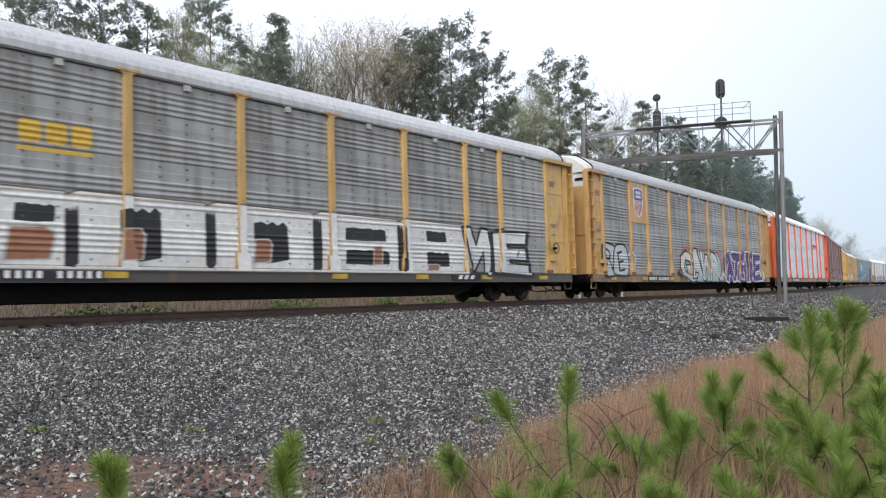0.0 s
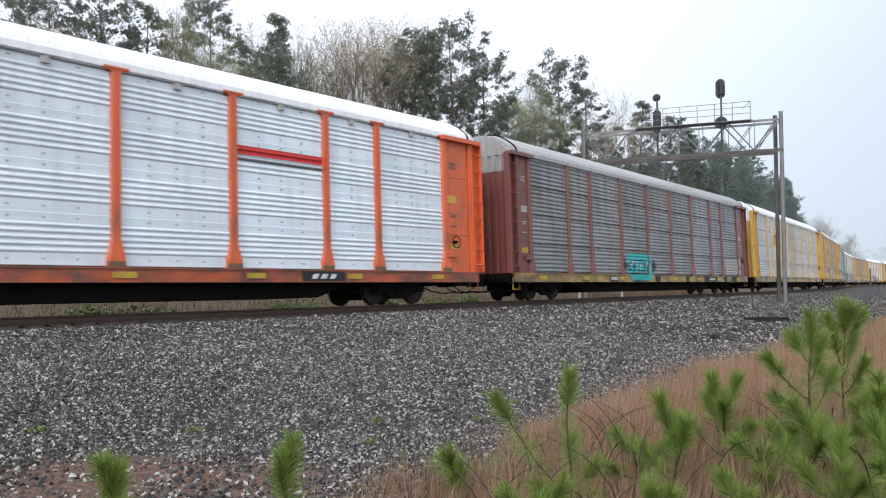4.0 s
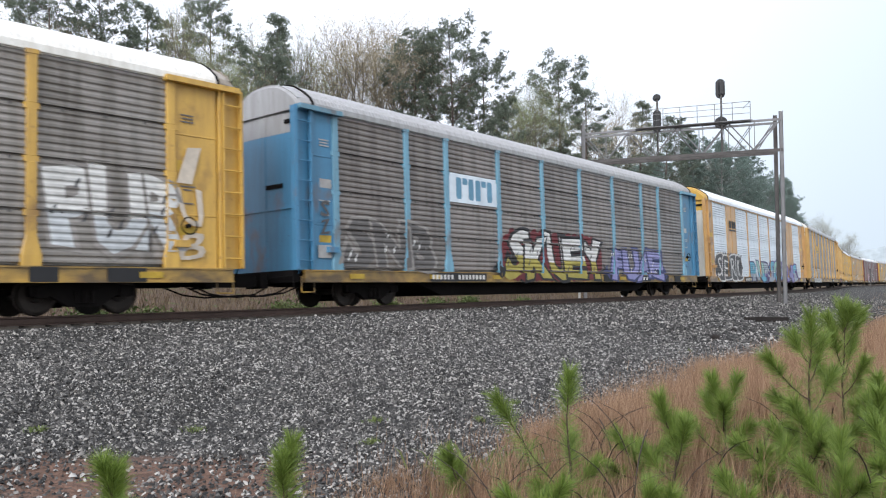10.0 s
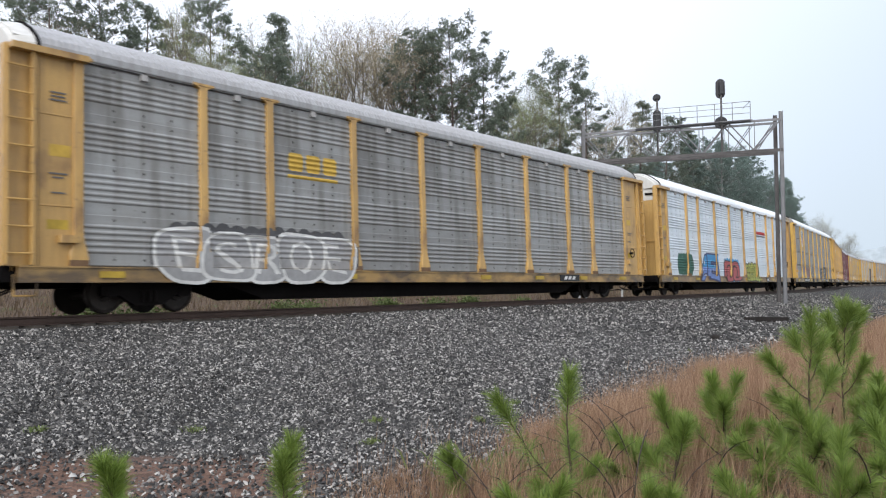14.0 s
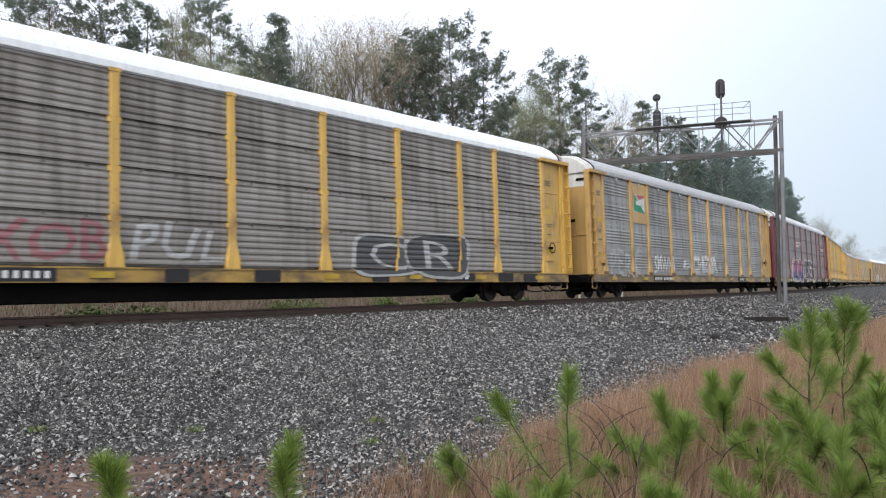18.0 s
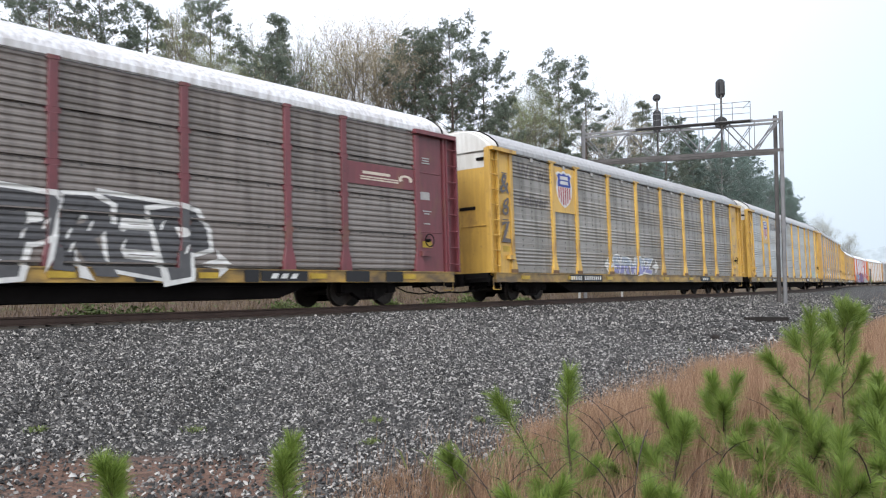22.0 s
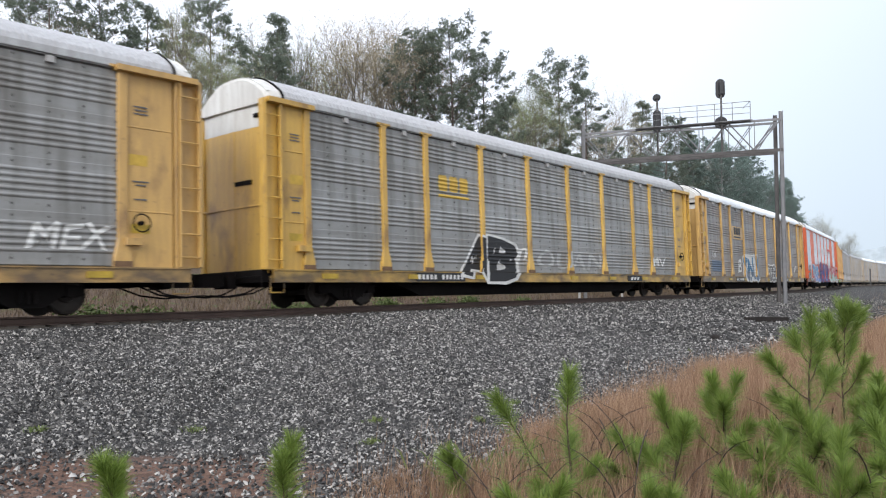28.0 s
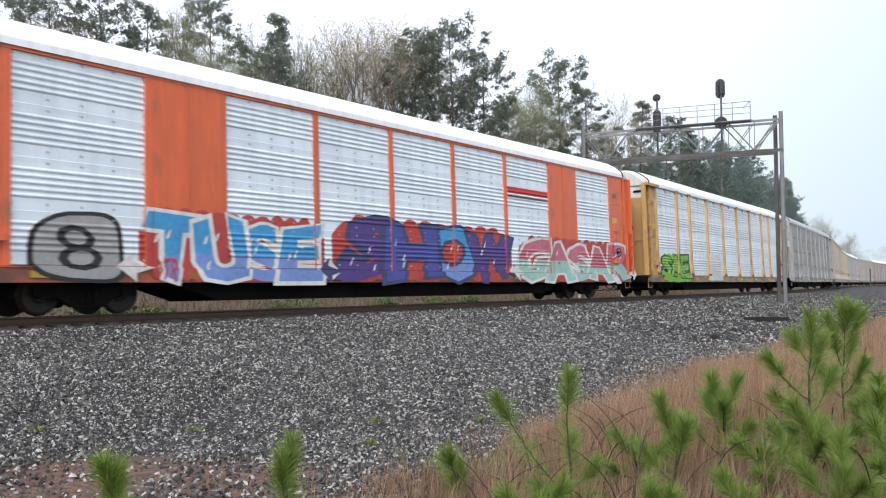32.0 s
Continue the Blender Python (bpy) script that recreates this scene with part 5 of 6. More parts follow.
SAPLINGS = [
    (0.87, 5.6, 0.12, [(0.16, -0.50, -0.1, 0.66), (0.2, 0.19, 0.0, 0.16), (0.1, -0.24, -0.2, 0.16), (0.3, 0.05, 0.2, 0.2), (0.12, 0.1, -0.3, 0.1)]),
    (2.75, 6.0, 0.49, [(0.50, -0.36, -0.1, 0.33), (0.62, 0.12, 0.05, 0.3), (0.42, 0.22, 0.1, 0.3), (0.34, -0.2, 0.15, 0.2), (0.72, -0.08, 0.1, 0.2), (0.2, 0.25, -0.2, 0.2), (0.16, -0.25, -0.2, 0.25)]),
    (3.40, 6.8, 0.56, [(0.72, 0.16, 0.0, 0.30), (0.74, -0.10, 0.05, 0.22), (0.58, -0.14, -0.1, 0.3), (0.55, 0.14, 0.1, 0.3), (0.42, 0.1, -0.15, 0.28), (0.38, -0.18, 0.1, 0.3), (0.25, 0.16, 0.1, 0.3), (0.82, 0.04, -0.08, 0.2)]),
    (1.55, 5.4, -0.18, 4), (2.16, 6.2, -0.14, 6), (-0.90, 4.6, -0.24, 2), (-1.77, 4.3, -0.24, 3),
    (2.32, 4.7, -0.36, 4), (2.75, 4.9, -0.30, 4), (2.5, 5.5, -0.2, 4), (3.05, 5.6, -0.18, 4),
    (2.2, 5.5, -0.4, 3), (1.25, 4.9, -0.52, 2), (1.75, 4.7, -0.5, 2), (0.55, 4.7, -0.52, 3), (0.10, 5.6, -0.52, 2), (3.3, 6.0, -0.1, 4), (1.4, 5.9, -0.45, 3)]
for i, (x, y, top, arms) in enumerate(SAPLINGS):
    sapling(x, y, top, 100 + i, arms, 0.2 if i in (5, 6) else 0.75, 0.7 if i < 3 else 0.5)


def swept(pts, r, n=6):
    """One tube along many points."""
    sh = Shape()
    for p in pts:
        sh.v += [(p.x + r * math.cos(6.2832 * i / n), p.y + r * math.sin(6.2832 * i / n), p.z) for i in range(n)]
    for j in range(len(pts) - 1):
        sh.f += [(j * n + i, j * n + (i + 1) % n, (j + 1) * n + (i + 1) % n, (j + 1) * n + i) for i in range(n)]
    return sh


def brambles():
    """Thin bare stems that arch through the grass."""
    rng = np.random.default_rng(21)
    for k in range(60):
        x, y = 0.2 + 3.6 * rng.random(), 4.6 + 2.4 * rng.random()
        s, lat = lat_of(np.array([x]), np.array([y]))
        z = float(ground_z(s, lat)[0])
        t0 = thing("bramble_stem", Matrix.Translation((x, y, z)), "thin bare brown bramble stem in the grass", "bramble", "bare stems in the grass")
        a = rng.random() * 6.28
        ln = 0.5 + 0.6 * rng.random()
        pts = [Vector((math.cos(a) * u * u * ln * 0.6, math.sin(a) * u * u * ln * 0.6, ln * (u - 0.35 * u * u))) for u in np.linspace(0, 1, 7)]
        part("stem", swept(pts, 0.0045, 4), BRAMBLE, t0)


brambles()


# ================= small things by the track =================
OLD_WOOD = plain("charred_wood", (0.028, 0.022, 0.019), 0.95, 0.0, 9, 0.5)


def trackside():
    p = beside(8.3, 8.7)
    z = float(ground_z(np.array([8.3]), np.array([8.7]))[0])
    log = thing("broken_tie", Matrix.Translation((p.x, p.y, z + 0.05)) @ Matrix.Rotation(2.6, 4, "Z"), "dark splintered piece of a wooden tie lying on the ballast", "tie piece")
    part("plank", Shape().bevel_box(-0.6, 0.55, -0.08, 0.08, -0.05, 0.13, 0.03), OLD_WOOD, log)
    part("splinter", Shape().prism([(0.45, -0.07), (0.95, -0.01), (0.45, 0.06)], 0.0, 0.11), OLD_WOOD, log)
    for s, lat, r in ((0.24, 9.56, 0.13), (2.2, 9.4, 0.1)):
        q = beside(s, lat)
        zz = float(ground_z(np.array([s]), np.array([lat]))[0])
        rock = thing("dark_rock", Matrix.Translation((q.x, q.y, zz + r * 0.5)), "dark lump of rock on the ballast", "rock")
        sh = Shape().lathe([(0.3 * r, -0.6 * r), (1.1 * r, -0.3 * r), (r, 0.2 * r), (0.5 * r, 0.6 * r)], 7)
        part("stone", sh, OLD_WOOD, rock)
    for s, lat in ((19.5, -5.0), (25.6, -5.0)):
        q = beside(s, lat)
        zz = float(ground_z(np.array([s]), np.array([lat]))[0])
        m = thing("marker_post", Matrix.Translation((q.x, q.y, zz)), "short white marker post beyond the track", "marker post", "white marker posts")
        part("post", Shape().bevel_box(-0.06, 0.06, -0.06, 0.06, 0, 0.85, 0.01), WHITE_PAINT, m)
        part("cap", Shape().prism([(-0.07, -0.07), (0.07, -0.07), (0.07, 0.07), (-0.07, 0.07)], 0.85, 0.9), GALV, m)
    q = beside(152.0, 4.1)
    m = thing("far_post", Matrix.Translation((q.x, q.y, -0.7)), "dark slim post beside the far track", "post")
    part("post", Shape().tube((0, 0, 0), (0, 0, 3.9), 0.13, n=8), OLD_STEEL, m)
    part("cap", Shape().tube((0, 0, 3.9), (0, 0, 4.05), 0.18, n=8), OLD_STEEL, m)


trackside()


def shoulder_weeds():
    """Small green tufts that grow through the ballast, and pale scraps of litter."""
    rng = np.random.default_rng(31)
    for s, lat in ((-4.4, 10.7), (-16.2, 10.0), (-17.6, 9.3), (-14.6, 11.3), (-13.4, 11.9), (-12.0, 11.4), (-18.2, 12.2), (-15.6, 12.3), (-18.4, 9.9)):
        p = beside(s, lat)
        z = float(ground_z(np.array([s]), np.array([lat]))[0])
        t0 = thing("weed_tuft", Matrix.Translation((p.x, p.y, z)), "small green weed tuft growing through ballast", "weed", "weeds in the ballast")
        m = 60
        root = np.concatenate([rng.normal(0, 0.05, (m, 2)), np.zeros((m, 1))], 1)
        way = unit(np.stack([rng.normal(0, 0.7, m), rng.normal(0, 0.7, m), np.ones(m)], 1))
        v, t = blades(rng, root, way, 0.06 + 0.09 * rng.random(m), 0.006, 0.3)
        part("leaves", fast_mesh("leaves", v, t, WEED), None, t0)
    for s, lat, r in ((-9.4, 12.0, 0.025), (-9.1, 12.2, 0.02), (-8.8, 12.1, 0.03)):
        p = beside(s, lat)
        z = float(ground_z(np.array([s]), np.array([lat]))[0])
        t0 = thing("pale_stone", Matrix.Translation((p.x, p.y, z + 0.012)), "pale white stone at the grass's edge", "stone", "pale stones at the grass")
        part("stone", Shape().lathe([(0.3 * r, -0.5 * r), (1.2 * r, -0.2 * r), (r, 0.3 * r), (0.4 * r, 0.7 * r)], 6), WHITE_PAINT, t0)


shoulder_weeds()

# ================= emblems, lettering and graffiti on the cars =================
SPRAY = {
    "white": (0.72, 0.72, 0.70), "black": (0.02, 0.02, 0.022), "yellow": (0.62, 0.40, 0.06), "red": (0.55, 0.03, 0.03), "teal": (0.25, 0.55, 0.50), "purple": (0.10, 0.06, 0.22), "pale": (0.55, 0.58, 0.60),
    "turq": (0.03, 0.44, 0.47), "grey": (0.30, 0.28, 0.26), "greywhite": (0.42, 0.41, 0.40), "blueg": (0.14, 0.32, 0.46), "sky": (0.18, 0.29, 0.62), "navy": (0.05, 0.06, 0.16), "greydark": (0.14, 0.13, 0.125),
    "smoke": (0.09, 0.09, 0.095), "aqua": (0.15, 0.45, 0.60), "lilac": (0.30, 0.30, 0.55), "violet": (0.09, 0.05, 0.24), "chrome": (0.36, 0.36, 0.36), "lime": (0.50, 0.53, 0.12), "coral": (0.50, 0.12, 0.12), "skyb": (0.06, 0.32, 0.62),
    "darkgreen": (0.03, 0.13, 0.09), "rose": (0.30, 0.13, 0.14), "greyl": (0.44, 0.44, 0.43), "mauve": (0.24, 0.18, 0.26), "patchred": (0.50, 0.30, 0.25), "magenta": (0.36, 0.05, 0.26), "cream": (0.66, 0.58, 0.48), "dim": (0.13, 0.12, 0.12),
    "iceblue": (0.38, 0.43, 0.50), "mint": (0.36, 0.58, 0.52), "navysky": (0.05, 0.19, 0.34), "fadeblue": (0.12, 0.17, 0.24), "indigo": (0.07, 0.08, 0.33), "pink": (0.55, 0.16, 0.22), "redg": (0.48, 0.06, 0.05), "green": (0.20, 0.52, 0.05),
    "rustred": (0.30, 0.135, 0.075), "gold": (0.42, 0.36, 0.08), "deepblue": (0.02, 0.07, 0.30), "plum": (0.16, 0.04, 0.22), "bloodred": (0.16, 0.02, 0.025), "shieldblue": (0.035, 0.07, 0.36), "shieldred": (0.42, 0.06, 0.08), "flaggreen": (0.02, 0.30, 0.16),
}


def spray(colour):
    m = plain("spray_" + colour, SPRAY[colour], 0.6, 0.0, 7, 0.22)
    return m


GLYPHS = {}


def letters(body, fat=0.0, shear=0.0):
    """Flat outline of a word or letter, as points and faces."""
    key = (body, fat, shear)
    if key not in GLYPHS:
        cu = bpy.data.curves.new("word", "FONT")
        cu.body, cu.offset, cu.shear, cu.resolution_u = body, fat, shear, 2
        ob = bpy.data.objects.new("word", cu)
        me = bpy.data.meshes.new_from_object(ob)
        GLYPHS[key] = np.array([tuple(p.co) for p in me.vertices])[:, :2], [tuple(p.vertices) for p in me.polygons]
        bpy.data.objects.remove(ob)
        bpy.data.curves.remove(cu)
        bpy.data.meshes.remove(me)
    return GLYPHS[key]


def polygon(pts):
    return np.array(pts, float), [tuple(range(len(pts)))]


def lay(name, v, f, box, kind, lift, mats, parent, label="", cut=None, size=None):
    """Lays a flat shape on the car's near side so that it follows ribs, posts and sill."""
    x0, x1, z0, z1 = box
    lo, hi = (v.min(0), v.max(0)) if size is None else size
    v = (v - lo) / (hi - lo + 1e-9) * (x1 - x0, z1 - z0) + (x0, z0)
    bm = bmesh.new()
    bv = [bm.verts.new((x, 0, z)) for x, z in v]
    for face in f:
        try:
            bm.faces.new([bv[i] for i in face])
        except ValueError:
            pass
    sheets = "rows" if kind == "rows" else "ribs"
    vx0, vx1, vz0, vz1 = v[:, 0].min(), v[:, 0].max(), v[:, 1].min(), v[:, 1].max()
    xs, zs = [], []
    hw = 0.09 if kind == "flush" else 0.105
    for e in EDGES:
        xs += [e - hw, e + hw] + ([] if kind == "flush" else [e - 0.2, e + 0.2])
    for z, d in PROFILES[sheets]:
        if not zs or z - zs[-1] > 0.012:
            zs.append(z)
    zs += [SILL_T, SILL_T + 0.4] + ([cut] if cut else [])
    planes = [((x, 0, 0), (1, 0, 0)) for x in xs if vx0 < x < vx1] + [((0, 0, z), (0, 0, 1)) for z in sorted(zs) if vz0 < z < vz1]
    for co, no in planes:
        bmesh.ops.bisect_plane(bm, geom=bm.verts[:] + bm.edges[:] + bm.faces[:], plane_co=co, plane_no=no, dist=1e-5)
    out, faces, slots, index = [], [], [], {}
    for face in bm.faces:
        c = face.calc_center_median()
        if c.z < SILL_T:
            region = "sill"
        elif abs(c.x) > EDGES[-1]:
            region = "end"
        else:
            near = min(abs(c.x - e) for e in EDGES)
            solid = kind == "flush" and any(EDGES[b] < c.x < EDGES[b + 1] for b in (1, 7))
            if near < hw:
                region = "post"
            elif kind != "flush" and near < 0.2 and c.z < SILL_T + 0.4:
                region = "foot"
            else:
                region = "solid" if solid else "sheet"
        ids = []
        for p in face.verts:
            key = (region, p.index if p.index >= 0 else id(p), round(p.co.x, 4), round(p.co.z, 4))
            if key not in index:
                y = {"sill": -POST_Y - 0.032, "end": -SKIN - 0.04, "post": -POST_Y - 0.002 if kind != "flush" else -SKIN - 0.014, "foot": -POST_Y - 0.022, "solid": -SKIN - 0.032}.get(region)
                if y is None:
                    y = -SKIN + depth_at(sheets, p.co.z)
                if region == "post" and kind != "flush" and c.z < SILL_T + 0.62:
                    y = -POST_Y - 0.022
                index[key] = len(out)
                out.append((p.co.x, y - 0.003 - lift, p.co.z))
            ids.append(index[key])
        if len(set(ids)) > 2:
            faces.append(ids)
            slots.append(1 if cut and c.z < cut else 0)
    bm.free()
    me = bpy.data.meshes.new(name)
    me.from_pydata(out, [], faces)
    for m in mats:
        me.materials.append(m)
    if len(mats) > 1:
        me.polygons.foreach_set("material_index", slots)
    me.update()
    ob = new(name, me)
    ob.parent = parent
    if label:
        ob["label"] = label
    return ob


def blob(n, seed, spiky=0.0):
    """Uneven outline of a sprayed background, bubbly or with flame-like points."""
    r = np.random.default_rng(seed)
    k = max(6, n * (5 if spiky else 3))
    lift = r.random(k) * 0.6 + 0.4
    top, bot = [], []
    for i in range(k * 4 + 1):
        x = i / (k * 4)
        c = min(k - 1, i // 4)
        f = (i % 4) / 4
        w = (1 - abs(2 * f - 0.8)) if spiky else math.sin(math.pi * f) ** 0.6
        body = min(1.0, 6 * min(x, 1 - x) + 0.45)
        amp = (spiky or 0.10) * lift[c]
        top.append((x, 0.5 + (0.46 - amp * 0.3) * body + amp * max(0, w) * body))
        bot.append((x, 0.5 - 0.5 * body + 0.06 * r.random()))
    return np.array(bot + top[::-1], float), [(i, i + 1, 2 * len(top) - 2 - i, 2 * len(top) - 1 - i) for i in range(len(top) - 1)]


def unsteady(v, seed, amount):
    """Shifts a letter's corners as an unsteady arm would."""
    r = np.random.default_rng(seed)
    a, b, c, d = r.uniform(2.5, 6.5, 4)
    p, q = r.uniform(0, 6.28, 2)
    out = v.copy()
    out[:, 0] += amount * (np.sin(a * v[:, 1] + p) + 0.6 * np.sin(b * v[:, 1] + c * v[:, 0] + q))
    out[:, 1] += amount * (np.sin(c * v[:, 0] + q) + 0.6 * np.sin(d * v[:, 0] + a * v[:, 1] + p))
    return out


PALETTE = {"aqua": ("aqua", "mint", "iceblue", "lilac"), "sky": ("violet", "indigo", "skyb"), "purple": ("violet", "purple")}
BASE_TONE = {"mint": "aqua", "iceblue": "lilac", "skyb": "sky", "white": "pale", "magenta": "indigo", "pink": "mint", "aqua": "iceblue", "sky": "violet", "lime": "lime", "chrome": "greyl", "navysky": "fadeblue"}
THROW_UPS = ("ERASE", "OD", "PEER", "ESROE", "SERK", "CR", "RE", "8")


def piece(car, kind, box, fill, rim, low, word, back, seed, lift):
    """A sprayed name: background, overlapping outlined letters in two tones, highlights and arrow ends."""
    x0, x1, z0, z1 = box
    rng = np.random.default_rng(seed)
    n = len(word)
    w = (x1 - x0) / n
    tall = z1 - z0
    throw = word in THROW_UPS
    if back:
        spiky = 0.22 if back == "teal" else 0.0
        for grow, colour, dl in (((0.34, "redg", 0.0), (0.16, "mint", 0.001)) if spiky else ((0.30, back, 0.0),)):
            lay("graffiti_cloud", *blob(n, seed, spiky), (x0 - grow, x1 + grow, max(SILL_B, z0 - grow * 0.6), z1 + grow * 0.7), kind, lift + dl, [spray(colour)], car, "sprayed graffiti background")
    tones = PALETTE.get(fill, (fill,))
    for k, ch in enumerate(word):
        turn = np.array([[1, 0], [float(rng.uniform(-0.22, 0.22)), 1]])
        over = 0.0 if n == 1 else 0.13 + 0.06 * rng.random()
        up, dn = float(rng.uniform(-0.06, 0.08)) * tall, float(rng.uniform(-0.04, 0.05)) * tall
        bx = (x0 + (k - over) * w, x0 + (k + 1 + over) * w, max(SILL_B + 0.02, z0 + dn), z1 + up)
        more = lift + 0.0045 * (k % 2)
        tone = tones[k % len(tones)]
        shade = low or BASE_TONE.get(tone, tone)
        if throw:
            # fat rounded body with the letter only sketched inside
            m = 26
            ang = [6.2832 * i / m for i in range(m)]
            wob = 1 + 0.07 * np.sin(np.array(ang) * 3 + rng.uniform(0, 6))
            sup = lambda g: np.array([(0.5 + g * q * math.copysign(abs(math.cos(a)) ** 0.62, math.cos(a)), 0.5 + g * q * math.copysign(abs(math.sin(a)) ** 0.62, math.sin(a))) for a, q in zip(ang, wob)])
            unit_box = (np.zeros(2), np.ones(2))
            lay("graffiti_edge", *polygon(sup(0.53)), bx, kind, more + 0.0015, [spray(rim)], car, size=unit_box)
            lay("graffiti_body", *polygon(sup(0.47)), bx, kind, more + 0.003, [spray(tone)], car, size=unit_box)
            v, f = letters(ch, -0.005)
            v = unsteady(v, seed + k, 0.03) @ turn
            lay("graffiti_stroke", v, f, inner(bx, 0.24, 0.76, 0.16, 0.84), kind, more + 0.0045, [spray(rim)], car)
            continue
        v, f = letters(ch, 0.05)
        ov, of = letters(ch, 0.10)
        v, ov = unsteady(v, seed + k, 0.045) @ turn, unsteady(ov, seed + k, 0.045) @ turn
        size = (v.min(0), v.max(0))
        lay("graffiti_edge", ov, of, bx, kind, more + 0.0015, [spray(rim)], car, size=size)
        lay("graffiti_letter", v, f, bx, kind, more + 0.003, [spray(tone), spray(shade)], car, cut=z0 + (0.4 + 0.15 * rng.random()) * tall, size=size)
        if w > 0.5:
            shine = "smoke" if fill in ("white", "chrome", "pale", "lime") else "white"
            for i in range(3):
                g, e = bx[0] + w * float(rng.uniform(0.1, 0.9)), bx[2] + tall * float(rng.uniform(0.15, 0.7))
                lay("graffiti_stroke", *polygon([(0, 0), (0.5, 0.12), (1, 1), (0.4, 0.7)]), (g, g + 0.16, e, e + 0.25), kind, more + 0.0045, [spray(shine)], car)
    if not throw and n > 3:
        # pointed swashes at both ends
        for side, edge in ((-1, x0), (1, x1)):
            pts = [(0, 0.30), (0.55, 0.42), (0.5, 0.62), (1, 0.30), (0.5, 0.0), (0.52, 0.18)]
            pts = pts if side > 0 else [(1 - a, b) for a, b in pts][::-1]
            lay("graffiti_swash", *polygon(pts), (min(edge, edge + side * 0.8) - 0.05, max(edge, edge + side * 0.8) + 0.05, z0 + 0.05, z0 + 0.75), kind, lift + 0.010, [spray(rim)], car)


def slab_word(car, kind, box, seed):
    """Tall white slab letters with black gaps and rust-red counters."""
    x0, x1, z0, z1 = box
    w = (x1 - x0) / 5
    black = {"T": ((-0.02, 0.14, 0.14, 0.80), (0.70, 0.95, 0.58, 0.82)), "U": ((0.0, 0.09, 0.0, 0.84), (0.36, 0.66, 0.10, 0.88)),
             "D": ((0.0, 0.09, 0.0, 0.90), (0.42, 0.76, 0.12, 0.80)), "E": ((0.0, 0.10, 0.0, 0.92), (0.36, 0.86, 0.56, 0.80), (0.36, 0.90, 0.13, 0.40)),
             "R": ((0.0, 0.11, 0.0, 0.92), (0.40, 0.70, 0.62, 0.84), (0.40, 0.74, 0.12, 0.42))}
    rust = {"T": (0.66, 0.94, 0.10, 0.52), "U": (0.37, 0.53, 0.12, 0.56), "D": (0.43, 0.58, 0.13, 0.50), "E": (0.70, 0.80, 0.14, 0.46), "R": (0.42, 0.58, 0.05, 0.16)}
    rag = lambda r: [(0, 0.04), (0.5, 0), (1, 0.05), (1, 0.9), (0.86, 1), (0.72, 0.9), (0.55, 1), (0.40, 0.93), (0.22, 1), (0, 0.94)]
    for k, ch in enumerate("TUDER"):
        cell = (x0 + k * w, x0 + (k + 1) * w - 0.02, z0, z1)
        step = [(0, 0), (1, 0), (1, 0.97), (0.1, 1), (0, 0.93)]
        lay("graffiti_edge", *polygon(step), (cell[0] - 0.05, cell[1] + 0.05, z0 - 0.06, z1 + 0.08), kind, 0.001 + 0.001 * (k % 2), [spray("smoke")], car, size=(np.zeros(2), np.ones(2)))
        lay("graffiti_edge", *polygon(step), (cell[0] - 0.02, cell[1] + 0.02, z0 - 0.03, z1 + 0.04), kind, 0.003 + 0.001 * (k % 2), [spray("cream")], car, size=(np.zeros(2), np.ones(2)))
        lay("graffiti_letter", *polygon(step), cell, kind, 0.005, [spray("white")], car, "white slab graffiti letter", size=(np.zeros(2), np.ones(2)))
        for a, b, c, d in black[ch]:
            v, f = polygon(rag(k))
            lay("graffiti_gap", unsteady(v, seed + k, 0.02), f, inner(cell, a, b, c, d), kind, 0.007, [spray("black")], car)
        a, b, c, d = rust[ch]
        lay("graffiti_gap", *polygon([(0, 0), (0.9, 0.05), (1, 0.8), (0.8, 1), (0.1, 0.96)]), inner(cell, a - 0.02, b + 0.02, c - 0.02, d + 0.02), kind, 0.009, [spray("greyl")], car)
        lay("graffiti_counter", *polygon([(0, 0), (0.9, 0.05), (1, 0.8), (0.8, 1), (0.1, 0.96)]), inner(cell, a, b, c, d), kind, 0.011, [spray("rustred")], car, "rust-red patch inside the letter")


def flat(name, pts, box, y, mat, parent, label="", thick=0.012):
    """A thin plate with the outline pts (unit box), its face at -y."""
    x0, x1, z0, z1 = box
    p = [(x0 + a * (x1 - x0), z0 + b * (z1 - z0)) for a, b in pts]
    n = len(p)
    sh = Shape().add([(a, -y, b) for a, b in p] + [(a, -y + thick, b) for a, b in p], [tuple(range(n)), tuple(range(2 * n - 1, n - 1, -1))] + [(i, n + i, n + (i + 1) % n, (i + 1) % n) for i in range(n)])
    return part(name, sh, mat, parent, label)


SQUARE = [(0, 0), (1, 0), (1, 1), (0, 1)]
SHIELD = [(0.5, 0.0), (0.66, 0.05), (0.84, 0.16), (0.95, 0.32), (1.0, 0.5), (0.96, 0.66), (0.9, 0.76), (1.0, 0.9), (0.84, 0.95), (0.66, 0.93), (0.5, 1.0), (0.34, 0.93), (0.16, 0.95), (0.0, 0.9), (0.1, 0.76), (0.04, 0.66), (0.0, 0.5), (0.05, 0.32), (0.16, 0.16), (0.34, 0.05)]


def inner(box, a, b, c, d):
    x0, x1, z0, z1 = box
    return (x0 + a * (x1 - x0), x0 + b * (x1 - x0), z0 + c * (z1 - z0), z0 + d * (z1 - z0))


